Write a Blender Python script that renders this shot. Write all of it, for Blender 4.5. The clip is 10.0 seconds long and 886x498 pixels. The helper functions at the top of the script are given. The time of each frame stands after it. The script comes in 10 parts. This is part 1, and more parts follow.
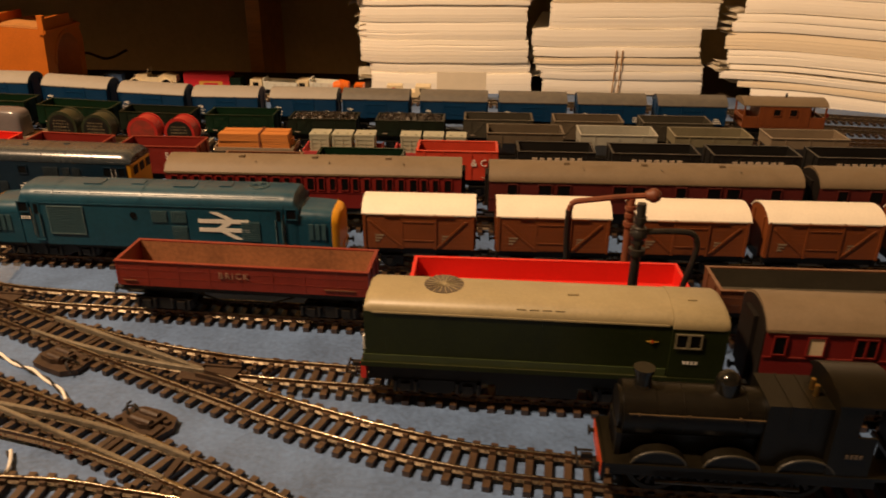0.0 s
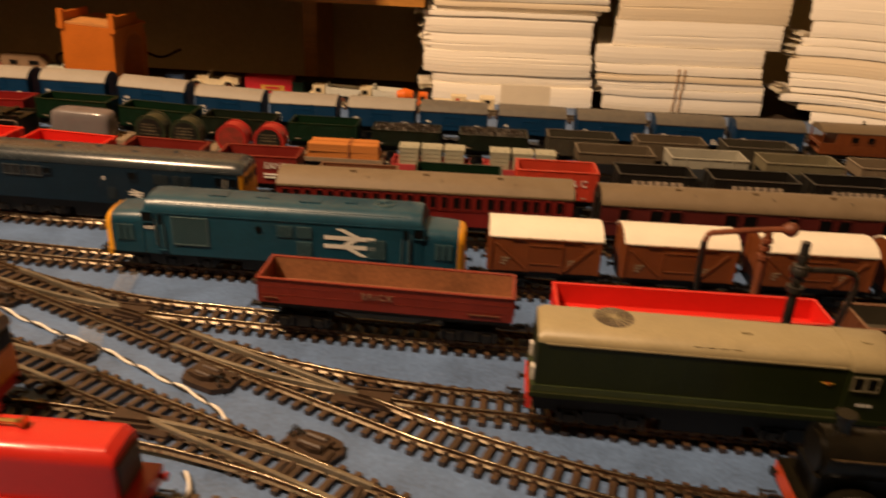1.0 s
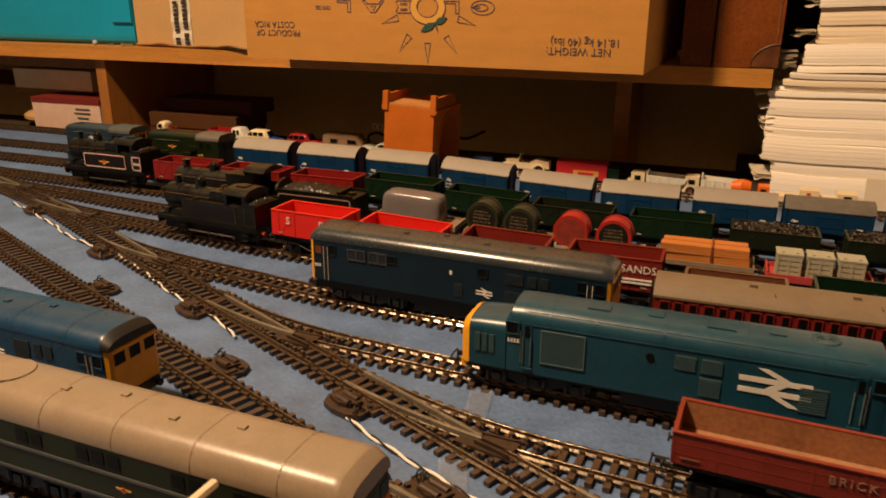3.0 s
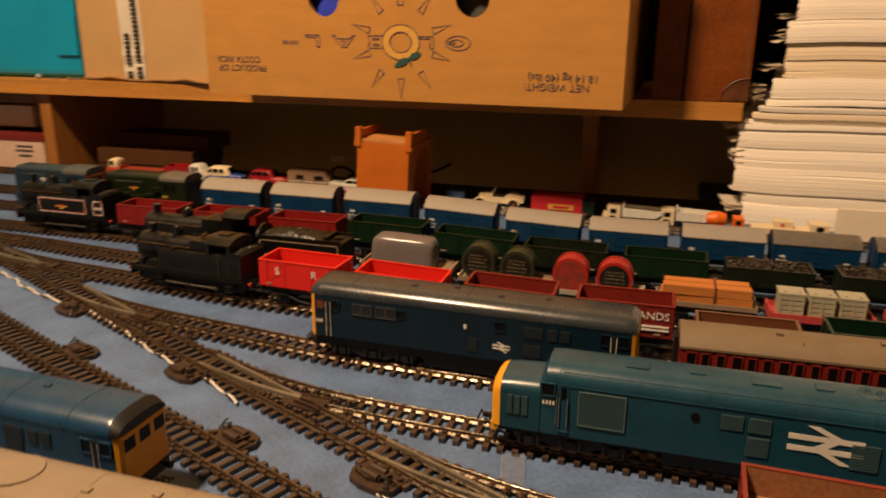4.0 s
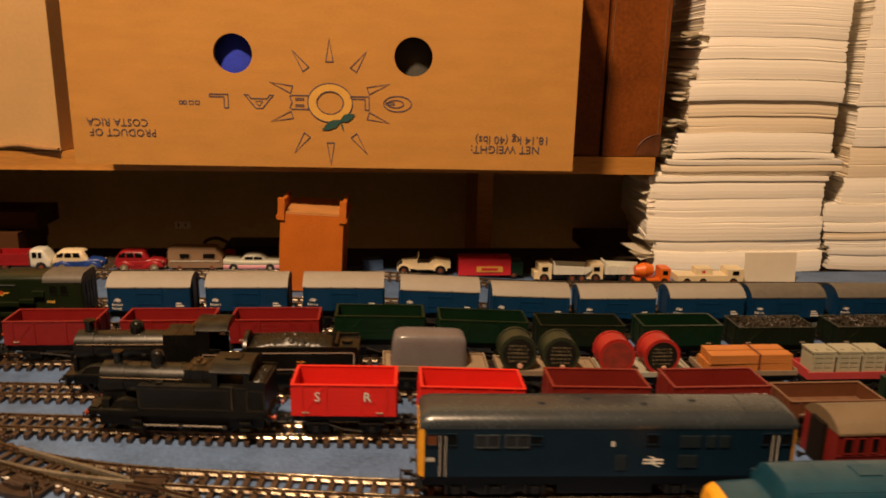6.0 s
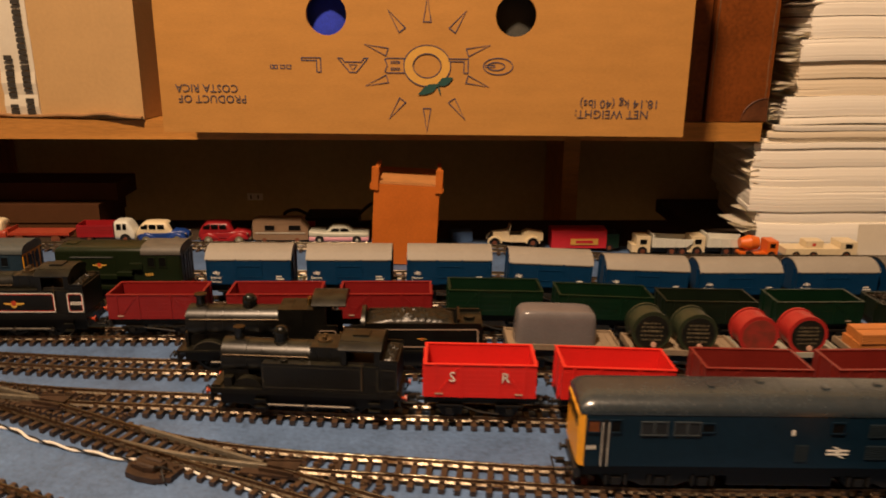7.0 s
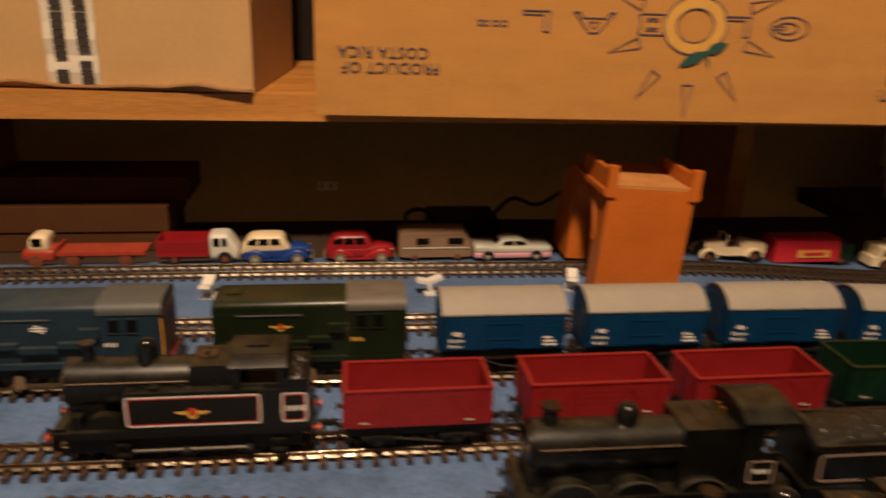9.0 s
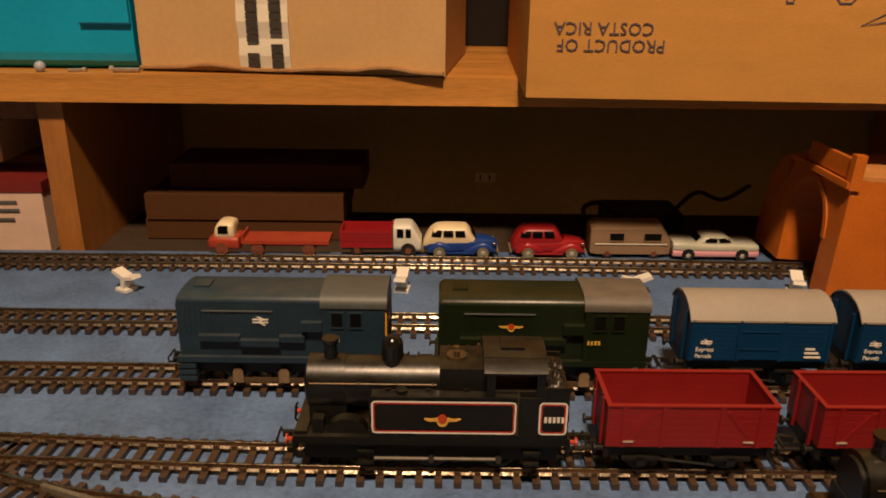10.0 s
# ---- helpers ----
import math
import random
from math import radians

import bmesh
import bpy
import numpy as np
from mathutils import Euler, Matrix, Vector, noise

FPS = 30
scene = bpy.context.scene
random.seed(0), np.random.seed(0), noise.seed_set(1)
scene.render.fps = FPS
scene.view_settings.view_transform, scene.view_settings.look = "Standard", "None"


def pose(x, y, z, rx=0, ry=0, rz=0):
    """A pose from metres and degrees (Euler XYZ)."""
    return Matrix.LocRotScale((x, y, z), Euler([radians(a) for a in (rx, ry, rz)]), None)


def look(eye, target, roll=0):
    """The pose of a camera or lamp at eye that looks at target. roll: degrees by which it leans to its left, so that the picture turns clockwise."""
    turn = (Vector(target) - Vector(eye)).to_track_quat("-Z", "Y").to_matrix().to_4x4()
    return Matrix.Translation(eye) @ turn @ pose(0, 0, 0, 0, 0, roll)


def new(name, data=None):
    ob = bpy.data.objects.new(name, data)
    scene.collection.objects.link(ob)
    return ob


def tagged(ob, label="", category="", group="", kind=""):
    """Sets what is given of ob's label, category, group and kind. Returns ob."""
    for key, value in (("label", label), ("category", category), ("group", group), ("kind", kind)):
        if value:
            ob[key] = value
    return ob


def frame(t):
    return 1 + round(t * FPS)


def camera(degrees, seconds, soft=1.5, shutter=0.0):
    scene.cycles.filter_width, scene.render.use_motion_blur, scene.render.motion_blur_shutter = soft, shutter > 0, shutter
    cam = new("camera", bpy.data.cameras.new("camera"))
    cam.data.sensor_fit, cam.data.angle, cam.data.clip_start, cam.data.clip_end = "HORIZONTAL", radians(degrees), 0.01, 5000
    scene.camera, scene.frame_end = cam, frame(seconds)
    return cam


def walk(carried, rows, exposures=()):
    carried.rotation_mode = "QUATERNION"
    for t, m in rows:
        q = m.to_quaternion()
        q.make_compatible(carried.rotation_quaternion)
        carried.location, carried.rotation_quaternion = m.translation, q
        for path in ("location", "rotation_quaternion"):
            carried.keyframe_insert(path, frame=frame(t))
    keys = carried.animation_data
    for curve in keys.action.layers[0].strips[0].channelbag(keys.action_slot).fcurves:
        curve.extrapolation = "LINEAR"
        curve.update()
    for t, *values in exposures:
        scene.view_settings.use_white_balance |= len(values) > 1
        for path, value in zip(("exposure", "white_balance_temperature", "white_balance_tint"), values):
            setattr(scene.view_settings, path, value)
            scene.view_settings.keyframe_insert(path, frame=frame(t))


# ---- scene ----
cam = camera(60.7, 10.0, soft=1.8, shutter=0.5)
PATH = [
    (0, (0.055, 0.083, 0.232), (-0.02, 1.902, -0.597), 0.5),
    (0.2, (0.0458, 0.0828, 0.2329), (-0.032, 1.902, -0.594), 0.57),
    (0.5, (0.028, 0.083, 0.233), (-0.03, 1.895, -0.612), 1.4),
    (0.7, (-0.0096, 0.086, 0.2312), (0.011, 1.904, -0.603), 3.11),
    (1, (-0.033, 0.085, 0.243), (-0.09, 1.905, -0.584), 2.7),
    (1.2, (-0.0575, 0.0847, 0.2446), (-0.164, 1.919, -0.544), 3.11),
    (1.5, (-0.077, 0.088, 0.235), (-0.288, 1.924, -0.53), 2.6),
    (1.7, (-0.0814, 0.0985, 0.23), (-0.358, 1.929, -0.526), 1.82),
    (2, (-0.094, 0.125, 0.228), (-0.463, 1.946, -0.513), 1.4),
    (2.2, (-0.1089, 0.139, 0.2241), (-0.576, 1.943, -0.501), 0.11),
    (2.5, (-0.126, 0.156, 0.224), (-0.737, 1.936, -0.452), -0.5),
    (2.7, (-0.134, 0.162, 0.222), (-0.805, 1.927, -0.437), 0.1),
    (3.8, (-0.184, 0.178, 0.233), (-0.807, 1.979, -0.374), 0.2),
    (4, (-0.201, 0.178, 0.236), (-0.719, 2.017, -0.356), 0.3),
    (4.2, (-0.2292, 0.1802, 0.2386), (-0.649, 2.046, -0.346), 0.73),
    (4.5, (-0.273, 0.181, 0.236), (-0.528, 2.084, -0.323), 0.4),
    (4.7, (-0.3004, 0.1835, 0.2461), (-0.462, 2.098, -0.311), 0.67),
    (5, (-0.314, 0.172, 0.254), (-0.483, 2.096, -0.265), 0.4),
    (5.2, (-0.309, 0.16, 0.259), (-0.497, 2.087, -0.242), -0.1),
    (6.3, (-0.486, 0.254, 0.254), (-0.247, 2.175, -0.249), 1.5),
    (6.5, (-0.494, 0.254, 0.249), (-0.339, 2.173, -0.294), 0.7),
    (6.8, (-0.4959, 0.2611, 0.25), (-0.425, 2.179, -0.312), 1.05),
    (7, (-0.503, 0.276, 0.244), (-0.436, 2.192, -0.325), 0.5),
    (7.3, (-0.5565, 0.3138, 0.2479), (-0.377, 2.217, -0.34), 0.09),
    (7.5, (-0.596, 0.362, 0.233), (-0.351, 2.26, -0.35), 0.3),
    (7.8, (-0.6334, 0.4152, 0.229), (-0.324, 2.292, -0.389), 0.68),
    (8, (-0.64, 0.435, 0.234), (-0.263, 2.296, -0.395), 1.1),
    (8.3, (-0.6621, 0.4603, 0.2328), (-0.205, 2.303, -0.397), 1.52),
    (8.5, (-0.682, 0.474, 0.23), (-0.252, 2.32, -0.41), 1.7),
    (8.8, (-0.7188, 0.4949, 0.227), (-0.373, 2.351, -0.432), 1.83),
    (9, (-0.743, 0.511, 0.228), (-0.468, 2.377, -0.436), 2.0),
    (9.3, (-0.7777, 0.5346, 0.2279), (-0.619, 2.41, -0.449), 1.3),
    (9.5, (-0.798, 0.544, 0.223), (-0.722, 2.423, -0.458), 0.9),
    (9.7, (-0.8085, 0.55, 0.2162), (-0.77, 2.43, -0.466), 0.65),
    (10, (-0.814, 0.554, 0.212), (-0.794, 2.434, -0.469), 0.7),
]
walk(cam, [(t, look(eye, target, roll)) for t, eye, target, roll in PATH],
     exposures=[(0.0, -0.14, 6600, 10), (2.5, -0.19, 6550, 10), (5.0, -0.31, 6480, 10), (6.5, -0.32, 6300, 10), (7.0, -0.34, 6030, 10), (8.0, -0.43, 5960, 10), (9.0, -0.40, 5850, 10), (10.0, -0.41, 6260, 10)])

# ---- light ----
world = bpy.data.worlds.new("world")
scene.world = world
world.use_nodes = True
world.node_tree.nodes["Background"].inputs[0].default_value = (0.9, 0.75, 0.55, 1)
world.node_tree.nodes["Background"].inputs[1].default_value = 0.005
lamp_data = bpy.data.lights.new("ceiling_bulb", "AREA")
lamp_data.shape, lamp_data.size = "DISK", 0.16
lamp_data.energy, lamp_data.color = 60.5, (1.0, 0.655, 0.385)
lamp = new("ceiling_bulb", lamp_data)
lamp.matrix_world = look((-0.84, 0.08, 1.54), (-0.42, 0.70, 0.0))
scene.view_settings.exposure = 0.0


# ---- materials ----
def material(name, rgb, rough=0.5, metal=0.0, vary=0.18, grain=60.0, bump=0.15, dust=0.0, dust_rgb=(0.32, 0.26, 0.18), spec=0.5,
             dark=None, stretch=(1, 1, 1), rand=0.0, dust_from=0.15, dust_to=0.75, patch=(0.28, 0.72), wear=0.12):
    """Colour with variation at two scales, gloss that varies with it, fine relief, and dust on upward faces' hollows."""
    m = bpy.data.materials.new(name)
    m.use_nodes = True
    nt = m.node_tree
    b = nt.nodes["Principled BSDF"]
    co = nt.nodes.new("ShaderNodeTexCoord")
    mp = nt.nodes.new("ShaderNodeMapping")
    mp.inputs["Scale"].default_value = stretch
    nt.links.new(co.outputs["Object"], mp.inputs["Vector"])
    big, small = nt.nodes.new("ShaderNodeTexNoise"), nt.nodes.new("ShaderNodeTexNoise")
    for t, sc, d in ((big, grain, 4), (small, grain * 14, 3)):
        t.inputs["Scale"].default_value, t.inputs["Detail"].default_value = sc, d
        t.inputs["Roughness"].default_value = 0.6
        nt.links.new(mp.outputs[0], t.inputs["Vector"])
    ramp = nt.nodes.new("ShaderNodeValToRGB")
    lo = dark or tuple(c * (1 - 1.6 * vary) for c in rgb)
    hi = tuple(min(1, c * (1 + vary)) for c in rgb)
    ramp.color_ramp.elements[0].position, ramp.color_ramp.elements[1].position = patch
    ramp.color_ramp.elements[0].color, ramp.color_ramp.elements[1].color = (*lo, 1), (*hi, 1)
    mixf = nt.nodes.new("ShaderNodeMath")
    mixf.operation = "MULTIPLY_ADD"
    mixf.inputs[1].default_value = 0.45
    half = nt.nodes.new("ShaderNodeMath")
    half.operation = "MULTIPLY"
    half.inputs[1].default_value = 0.55
    nt.links.new(big.outputs[0], half.inputs[0])
    nt.links.new(small.outputs[0], mixf.inputs[0])
    nt.links.new(half.outputs[0], mixf.inputs[2])
    nt.links.new(mixf.outputs[0], ramp.inputs[0])
    col = ramp.outputs[0]
    if rand:
        info, hsv, mr = nt.nodes.new("ShaderNodeObjectInfo"), nt.nodes.new("ShaderNodeHueSaturation"), nt.nodes.new("ShaderNodeMapRange")
        mr.inputs["To Min"].default_value, mr.inputs["To Max"].default_value = 1 - rand, 1 + rand
        nt.links.new(info.outputs["Random"], mr.inputs[0])
        nt.links.new(mr.outputs[0], hsv.inputs["Value"])
        nt.links.new(col, hsv.inputs["Color"])
        col = hsv.outputs[0]
    if dust:
        geo, sep, dn, mul = (nt.nodes.new(k) for k in ("ShaderNodeNewGeometry", "ShaderNodeSeparateXYZ", "ShaderNodeTexNoise", "ShaderNodeMath"))
        dn.inputs["Scale"].default_value, dn.inputs["Detail"].default_value = grain * 2.5, 5
        nt.links.new(mp.outputs[0], dn.inputs["Vector"])
        nt.links.new(geo.outputs["Normal"], sep.inputs[0])
        mul.operation = "MULTIPLY"
        mul.use_clamp = True
        nt.links.new(sep.outputs[2], mul.inputs[0])
        nt.links.new(dn.outputs[0], mul.inputs[1])
        mr2 = nt.nodes.new("ShaderNodeMapRange")
        mr2.inputs["From Min"].default_value, mr2.inputs["From Max"].default_value = dust_from, dust_to
        mr2.inputs["To Max"].default_value = dust
        nt.links.new(mul.outputs[0], mr2.inputs[0])
        mx = nt.nodes.new("ShaderNodeMixRGB")
        mx.inputs[2].default_value = (*dust_rgb, 1)
        nt.links.new(mr2.outputs[0], mx.inputs[0])
        nt.links.new(col, mx.inputs[1])
        col = mx.outputs[0]
    nt.links.new(col, b.inputs["Base Color"])
    rr = nt.nodes.new("ShaderNodeMapRange")
    rr.inputs["From Min"].default_value, rr.inputs["From Max"].default_value = (patch[1], patch[0]) if wear > 0.2 else (0, 1)
    rr.inputs["To Min"].default_value, rr.inputs["To Max"].default_value = max(0.03, rough - 0.85 * wear), min(1, rough + 1.15 * wear)
    nt.links.new(mixf.outputs[0], rr.inputs[0])
    nt.links.new(rr.outputs[0], b.inputs["Roughness"])
    b.inputs["Metallic"].default_value = metal
    b.inputs["Specular IOR Level"].default_value = spec
    if bump:
        bp = nt.nodes.new("ShaderNodeBump")
        bp.inputs["Strength"].default_value, bp.inputs["Distance"].default_value = bump, 0.0006
        nt.links.new(mixf.outputs[0], bp.inputs["Height"])
        nt.links.new(bp.outputs[0], b.inputs["Normal"])
    return m


FELT = material("blue_felt", (0.082, 0.150, 0.300), 0.62, vary=0.34, grain=26, bump=1.0, spec=0.85, patch=(0.30, 0.70))
SLEEPER = material("sleeper_plastic", (0.044, 0.0235, 0.0115), 0.46, vary=0.5, grain=90, dust=0.24, dust_rgb=(0.15, 0.082, 0.038), rand=0.35, spec=0.75)
RAIL = material("rusty_nickel_rail", (0.115, 0.062, 0.028), 0.45, metal=0.5, vary=0.35, grain=34, bump=0.1, dark=(0.040, 0.019, 0.008), patch=(0.38, 0.62))
RAIL_TOP = material("polished_rail_head", (0.31, 0.268, 0.20), 0.32, metal=1.0, vary=0.35, grain=34, bump=0.35, dark=(0.050, 0.029, 0.014), patch=(0.40, 0.60), wear=0.22)
CLEAN_RAIL = material("nickel_rail", (0.135, 0.105, 0.064), 0.36, metal=0.8, vary=0.3, grain=40, bump=0.1)
CLEAN_TOP = material("bright_nickel_rail_head", (0.215, 0.19, 0.15), 0.38, metal=1.0, vary=0.25, grain=36, bump=0.12, dark=(0.055, 0.036, 0.020), patch=(0.38, 0.62), wear=0.22)
REAR_TOP = material("dull_nickel_rail_head", (0.30, 0.265, 0.205), 0.32, metal=1.0, vary=0.3, grain=36, bump=0.12, dark=(0.07, 0.045, 0.025), patch=(0.38, 0.62), wear=0.21)
BLADE = material("grey_point_blade", (0.22, 0.19, 0.14), 0.40, metal=0.45, vary=0.4, grain=50, bump=0.3)
MOTOR = material("brown_motor_plastic", (0.038, 0.020, 0.0105), 0.5, vary=0.5, grain=110, bump=0.6, dust=0.10, dust_rgb=(0.15, 0.09, 0.05))
BLACK = material("black_plastic", (0.012, 0.011, 0.010), 0.42, vary=0.3, dust=0.25, dust_rgb=(0.10, 0.075, 0.045))
UNDER = material("underframe_black", (0.0065, 0.0055, 0.0042), 0.55, vary=0.4, dust=0.12, dust_rgb=(0.06, 0.042, 0.026), spec=0.35)
STEAM = material("dusty_engine_black", (0.0042, 0.0040, 0.0028), 0.31, vary=0.6, grain=45, bump=0.12, spec=0.50, dust=0.40, dust_rgb=(0.064, 0.058, 0.034), dust_from=0.30, dust_to=0.76, wear=0.18)
STEEL = material("bright_wheel_steel", (0.55, 0.48, 0.38), 0.28, metal=1.0, vary=0.2)
BRASS = material("brass", (0.70, 0.45, 0.14), 0.3, metal=1.0)
WHITE = material("white_transfer", (0.72, 0.70, 0.64), 0.5, vary=0.08)
CREAM = material("cream_plastic", (0.75, 0.62, 0.42), 0.45, vary=0.1, dust=0.15)
RED_PAINT = material("red_paint", (0.55, 0.03, 0.02), 0.4)
ORANGE_PAINT = material("orange_red_paint", (0.42, 0.050, 0.012), 0.4)
YELLOW = material("warning_yellow", (0.78, 0.36, 0.015), 0.42, vary=0.12, dust=0.1)
GLASS_DARK = material("dark_window", (0.0045, 0.0045, 0.0045), 0.35, vary=0.1, bump=0.0, spec=0.18)
GOLD = material("gold_transfer", (0.60, 0.36, 0.06), 0.4)
GREY_PANEL = material("grey_grille", (0.085, 0.095, 0.095), 0.5, vary=0.2)
WOOD_SHELF = material("orange_pine", (0.51, 0.228, 0.044), 0.42, vary=0.28, grain=14, stretch=(0.35, 5, 5), bump=0.25)
WOOD_DARK = material("shaded_wood", (0.20, 0.075, 0.022), 0.5, vary=0.25, grain=14, stretch=(5, 5, 0.5))
CARD = material("brown_cardboard", (0.480, 0.240, 0.060), 0.82, vary=0.11, grain=18, bump=0.30, spec=0.18, stretch=(1, 1, 4))
CARD_PALE = material("pale_cardboard", (0.50, 0.315, 0.135), 0.85, vary=0.08, grain=16, bump=0.25, spec=0.15)
CARD_IN = material("cardboard_core", (0.36, 0.20, 0.08), 0.9, vary=0.2, grain=160)
INK_BLUE = material("blue_box_ink", (0.060, 0.062, 0.115), 0.8, vary=0.3, grain=120)
INK_YELLOW = material("yellow_box_ink", (0.62, 0.34, 0.06), 0.8, vary=0.1)
INK_GREEN = material("green_box_ink", (0.015, 0.07, 0.06), 0.8)
INK_BLACK = material("black_ink", (0.02, 0.02, 0.018), 0.7)
TAPE_WHITE = material("white_parcel_tape", (0.66, 0.60, 0.48), 0.35, vary=0.08, grain=40)
PAPER = material("paper_edges", (0.94, 0.89, 0.79), 0.9, vary=0.05, grain=10, stretch=(0.25, 0.25, 85), bump=0.20, spec=0.1, rand=0.04)
PAPER_TOP = material("paper_sheet", (0.90, 0.84, 0.72), 0.85, vary=0.05, spec=0.1)
PAPER_CREAM = material("cream_paper_edges", (0.82, 0.71, 0.54), 0.9, vary=0.06, grain=10, stretch=(0.25, 0.25, 85), bump=0.20, spec=0.1, rand=0.04)
LEATHER = material("brown_leather", (0.19, 0.050, 0.0065), 0.40, vary=0.4, grain=16, bump=0.3, spec=0.35)
LEATHER_EDGE = material("worn_leather", (0.19, 0.085, 0.034), 0.5, vary=0.6, grain=90)
TEAL = material("teal_plastic", (0.003, 0.29, 0.50), 0.38, vary=0.10, grain=12, bump=0.08)
BOARD_DARK = material("shade_dark_board", (0.045, 0.026, 0.013), 0.8, vary=0.3, grain=30)
WALLPAINT = material("cream_wall_paint", (0.38, 0.30, 0.20), 0.9, vary=0.06, grain=5, bump=0.1)
BACKPAINT = material("dim_back_wall", (0.56, 0.46, 0.25), 0.9, vary=0.12, grain=8, bump=0.1)
CARPET = material("brown_carpet", (0.12, 0.08, 0.05), 0.95, vary=0.2, grain=9)
BRIDGE = material("orange_bridge_plastic", (0.50, 0.130, 0.010), 0.45, vary=0.16, grain=30, bump=0.3, dust=0.06)
WIRE_BLACK = material("black_wire", (0.015, 0.014, 0.013), 0.4)
TAPE_CLEAR = material("clear_tape", (0.62, 0.60, 0.56), 0.12, vary=0.1, grain=260, bump=0.9, spec=0.8)
TAPE_CLEAR.node_tree.nodes["Principled BSDF"].inputs["Alpha"].default_value = 0.11
WIRE = material("white_wire", (0.80, 0.76, 0.68), 0.35, vary=0.1)
CABLE = material("black_cable", (0.012, 0.012, 0.012), 0.45)
RUST = material("rusty_brown", (0.17, 0.05, 0.02), 0.55, vary=0.4, grain=120)


# ---- mesh helpers ----
def ease(v):
    v = max(0.0, min(1.0, v))
    return v * v * (3 - 2 * v)


def dip(x, y):
    """How far the board sags under the rear sidings towards its left end."""
    return 0.005 * ease((-0.24 - x) / 0.24) * ease((y - 0.72) / 0.06) * (1 - ease((y - 0.88) / 0.19))


def gz(x, y):
    """Height of the board, which sags behind where its two sheets meet."""
    return ease((y - 0.60) / 0.20) * (-0.006 + 0.012 * ease((-0.24 - x) / 0.24)) - 0.005 * ease((y - 1.04) / 0.10) - dip(x, y)


def part(name, bm, mat, parent=None, label="", smooth=False, bevel=0.0):
    if bevel:
        es = [e for e in bm.edges if len(e.link_faces) == 2 and e.calc_face_angle(0) > 0.6]
        bmesh.ops.bevel(bm, geom=es, offset=bevel, segments=1, affect="EDGES", clamp_overlap=True)
    me = bpy.data.meshes.new(name)
    bmesh.ops.recalc_face_normals(bm, faces=bm.faces)
    bm.to_mesh(me)
    bm.free()
    for m in mat if isinstance(mat, (list, tuple)) else (mat,):
        me.materials.append(m)
    if smooth:
        for p in me.polygons:
            p.use_smooth = True
        me.set_sharp_from_angle(angle=radians(38))
    ob = new(name, me)
    if parent is not None:
        ob.parent = parent
    if label:
        ob["label"] = label
    return ob


def thing(name, label, category, m=None, group="", kind=""):
    ob = new(name)
    ob.empty_display_size = 0.01
    tagged(ob, label, category, group, kind)
    if m is not None:
        ob.matrix_world = m
    return ob


def box(bm, x0, x1, y0, y1, z0, z1, mi=0):
    v = [bm.verts.new((x, y, z)) for x in (x0, x1) for y in (y0, y1) for z in (z0, z1)]
    for q in ((0, 1, 3, 2), (4, 6, 7, 5), (0, 4, 5, 1), (2, 3, 7, 6), (0, 2, 6, 4), (1, 5, 7, 3)):
        bm.faces.new([v[i] for i in q]).material_index = mi


def extrude_x(bm, profile, x0, x1, mi=0, scale0=1.0, scale1=1.0, base=0.0):
    """A closed outline of (y, z) drawn out along x; an end may be shrunk towards z = base."""
    a = [bm.verts.new((x0, y * scale0, base + (z - base) * scale0)) for y, z in profile]
    b = [bm.verts.new((x1, y * scale1, base + (z - base) * scale1)) for y, z in profile]
    n = len(profile)
    for i in range(n):
        bm.faces.new((a[i], a[(i + 1) % n], b[(i + 1) % n], b[i])).material_index = mi
    bm.faces.new(a[::-1]).material_index = mi
    bm.faces.new(b).material_index = mi


def loft_x(bm, rings, mi=0):
    """Rings of equal count, each (x, [(y, z), ...]), skinned and closed at both ends."""
    vs = [[bm.verts.new((x, y, z)) for y, z in r] for x, r in rings]
    n = len(vs[0])
    for a, b in zip(vs, vs[1:]):
        for i in range(n):
            bm.faces.new((a[i], a[(i + 1) % n], b[(i + 1) % n], b[i])).material_index = mi
    bm.faces.new(vs[0][::-1]).material_index = mi
    bm.faces.new(vs[-1]).material_index = mi


def extrude_z(bm, outline, z0, z1, mi=0):
    a = [bm.verts.new((x, y, z0)) for x, y in outline]
    b = [bm.verts.new((x, y, z1)) for x, y in outline]
    n = len(outline)
    for i in range(n):
        bm.faces.new((a[i], a[(i + 1) % n], b[(i + 1) % n], b[i])).material_index = mi
    bm.faces.new(a[::-1]).material_index = mi
    bm.faces.new(b).material_index = mi


def extrude_y(bm, outline, y0, y1, mi=0):
    """A closed outline of (x, z) drawn out along y."""
    a = [bm.verts.new((x, y0, z)) for x, z in outline]
    b = [bm.verts.new((x, y1, z)) for x, z in outline]
    n = len(outline)
    for i in range(n):
        bm.faces.new((a[i], a[(i + 1) % n], b[(i + 1) % n], b[i])).material_index = mi
    bm.faces.new(a[::-1]).material_index = mi
    bm.faces.new(b).material_index = mi


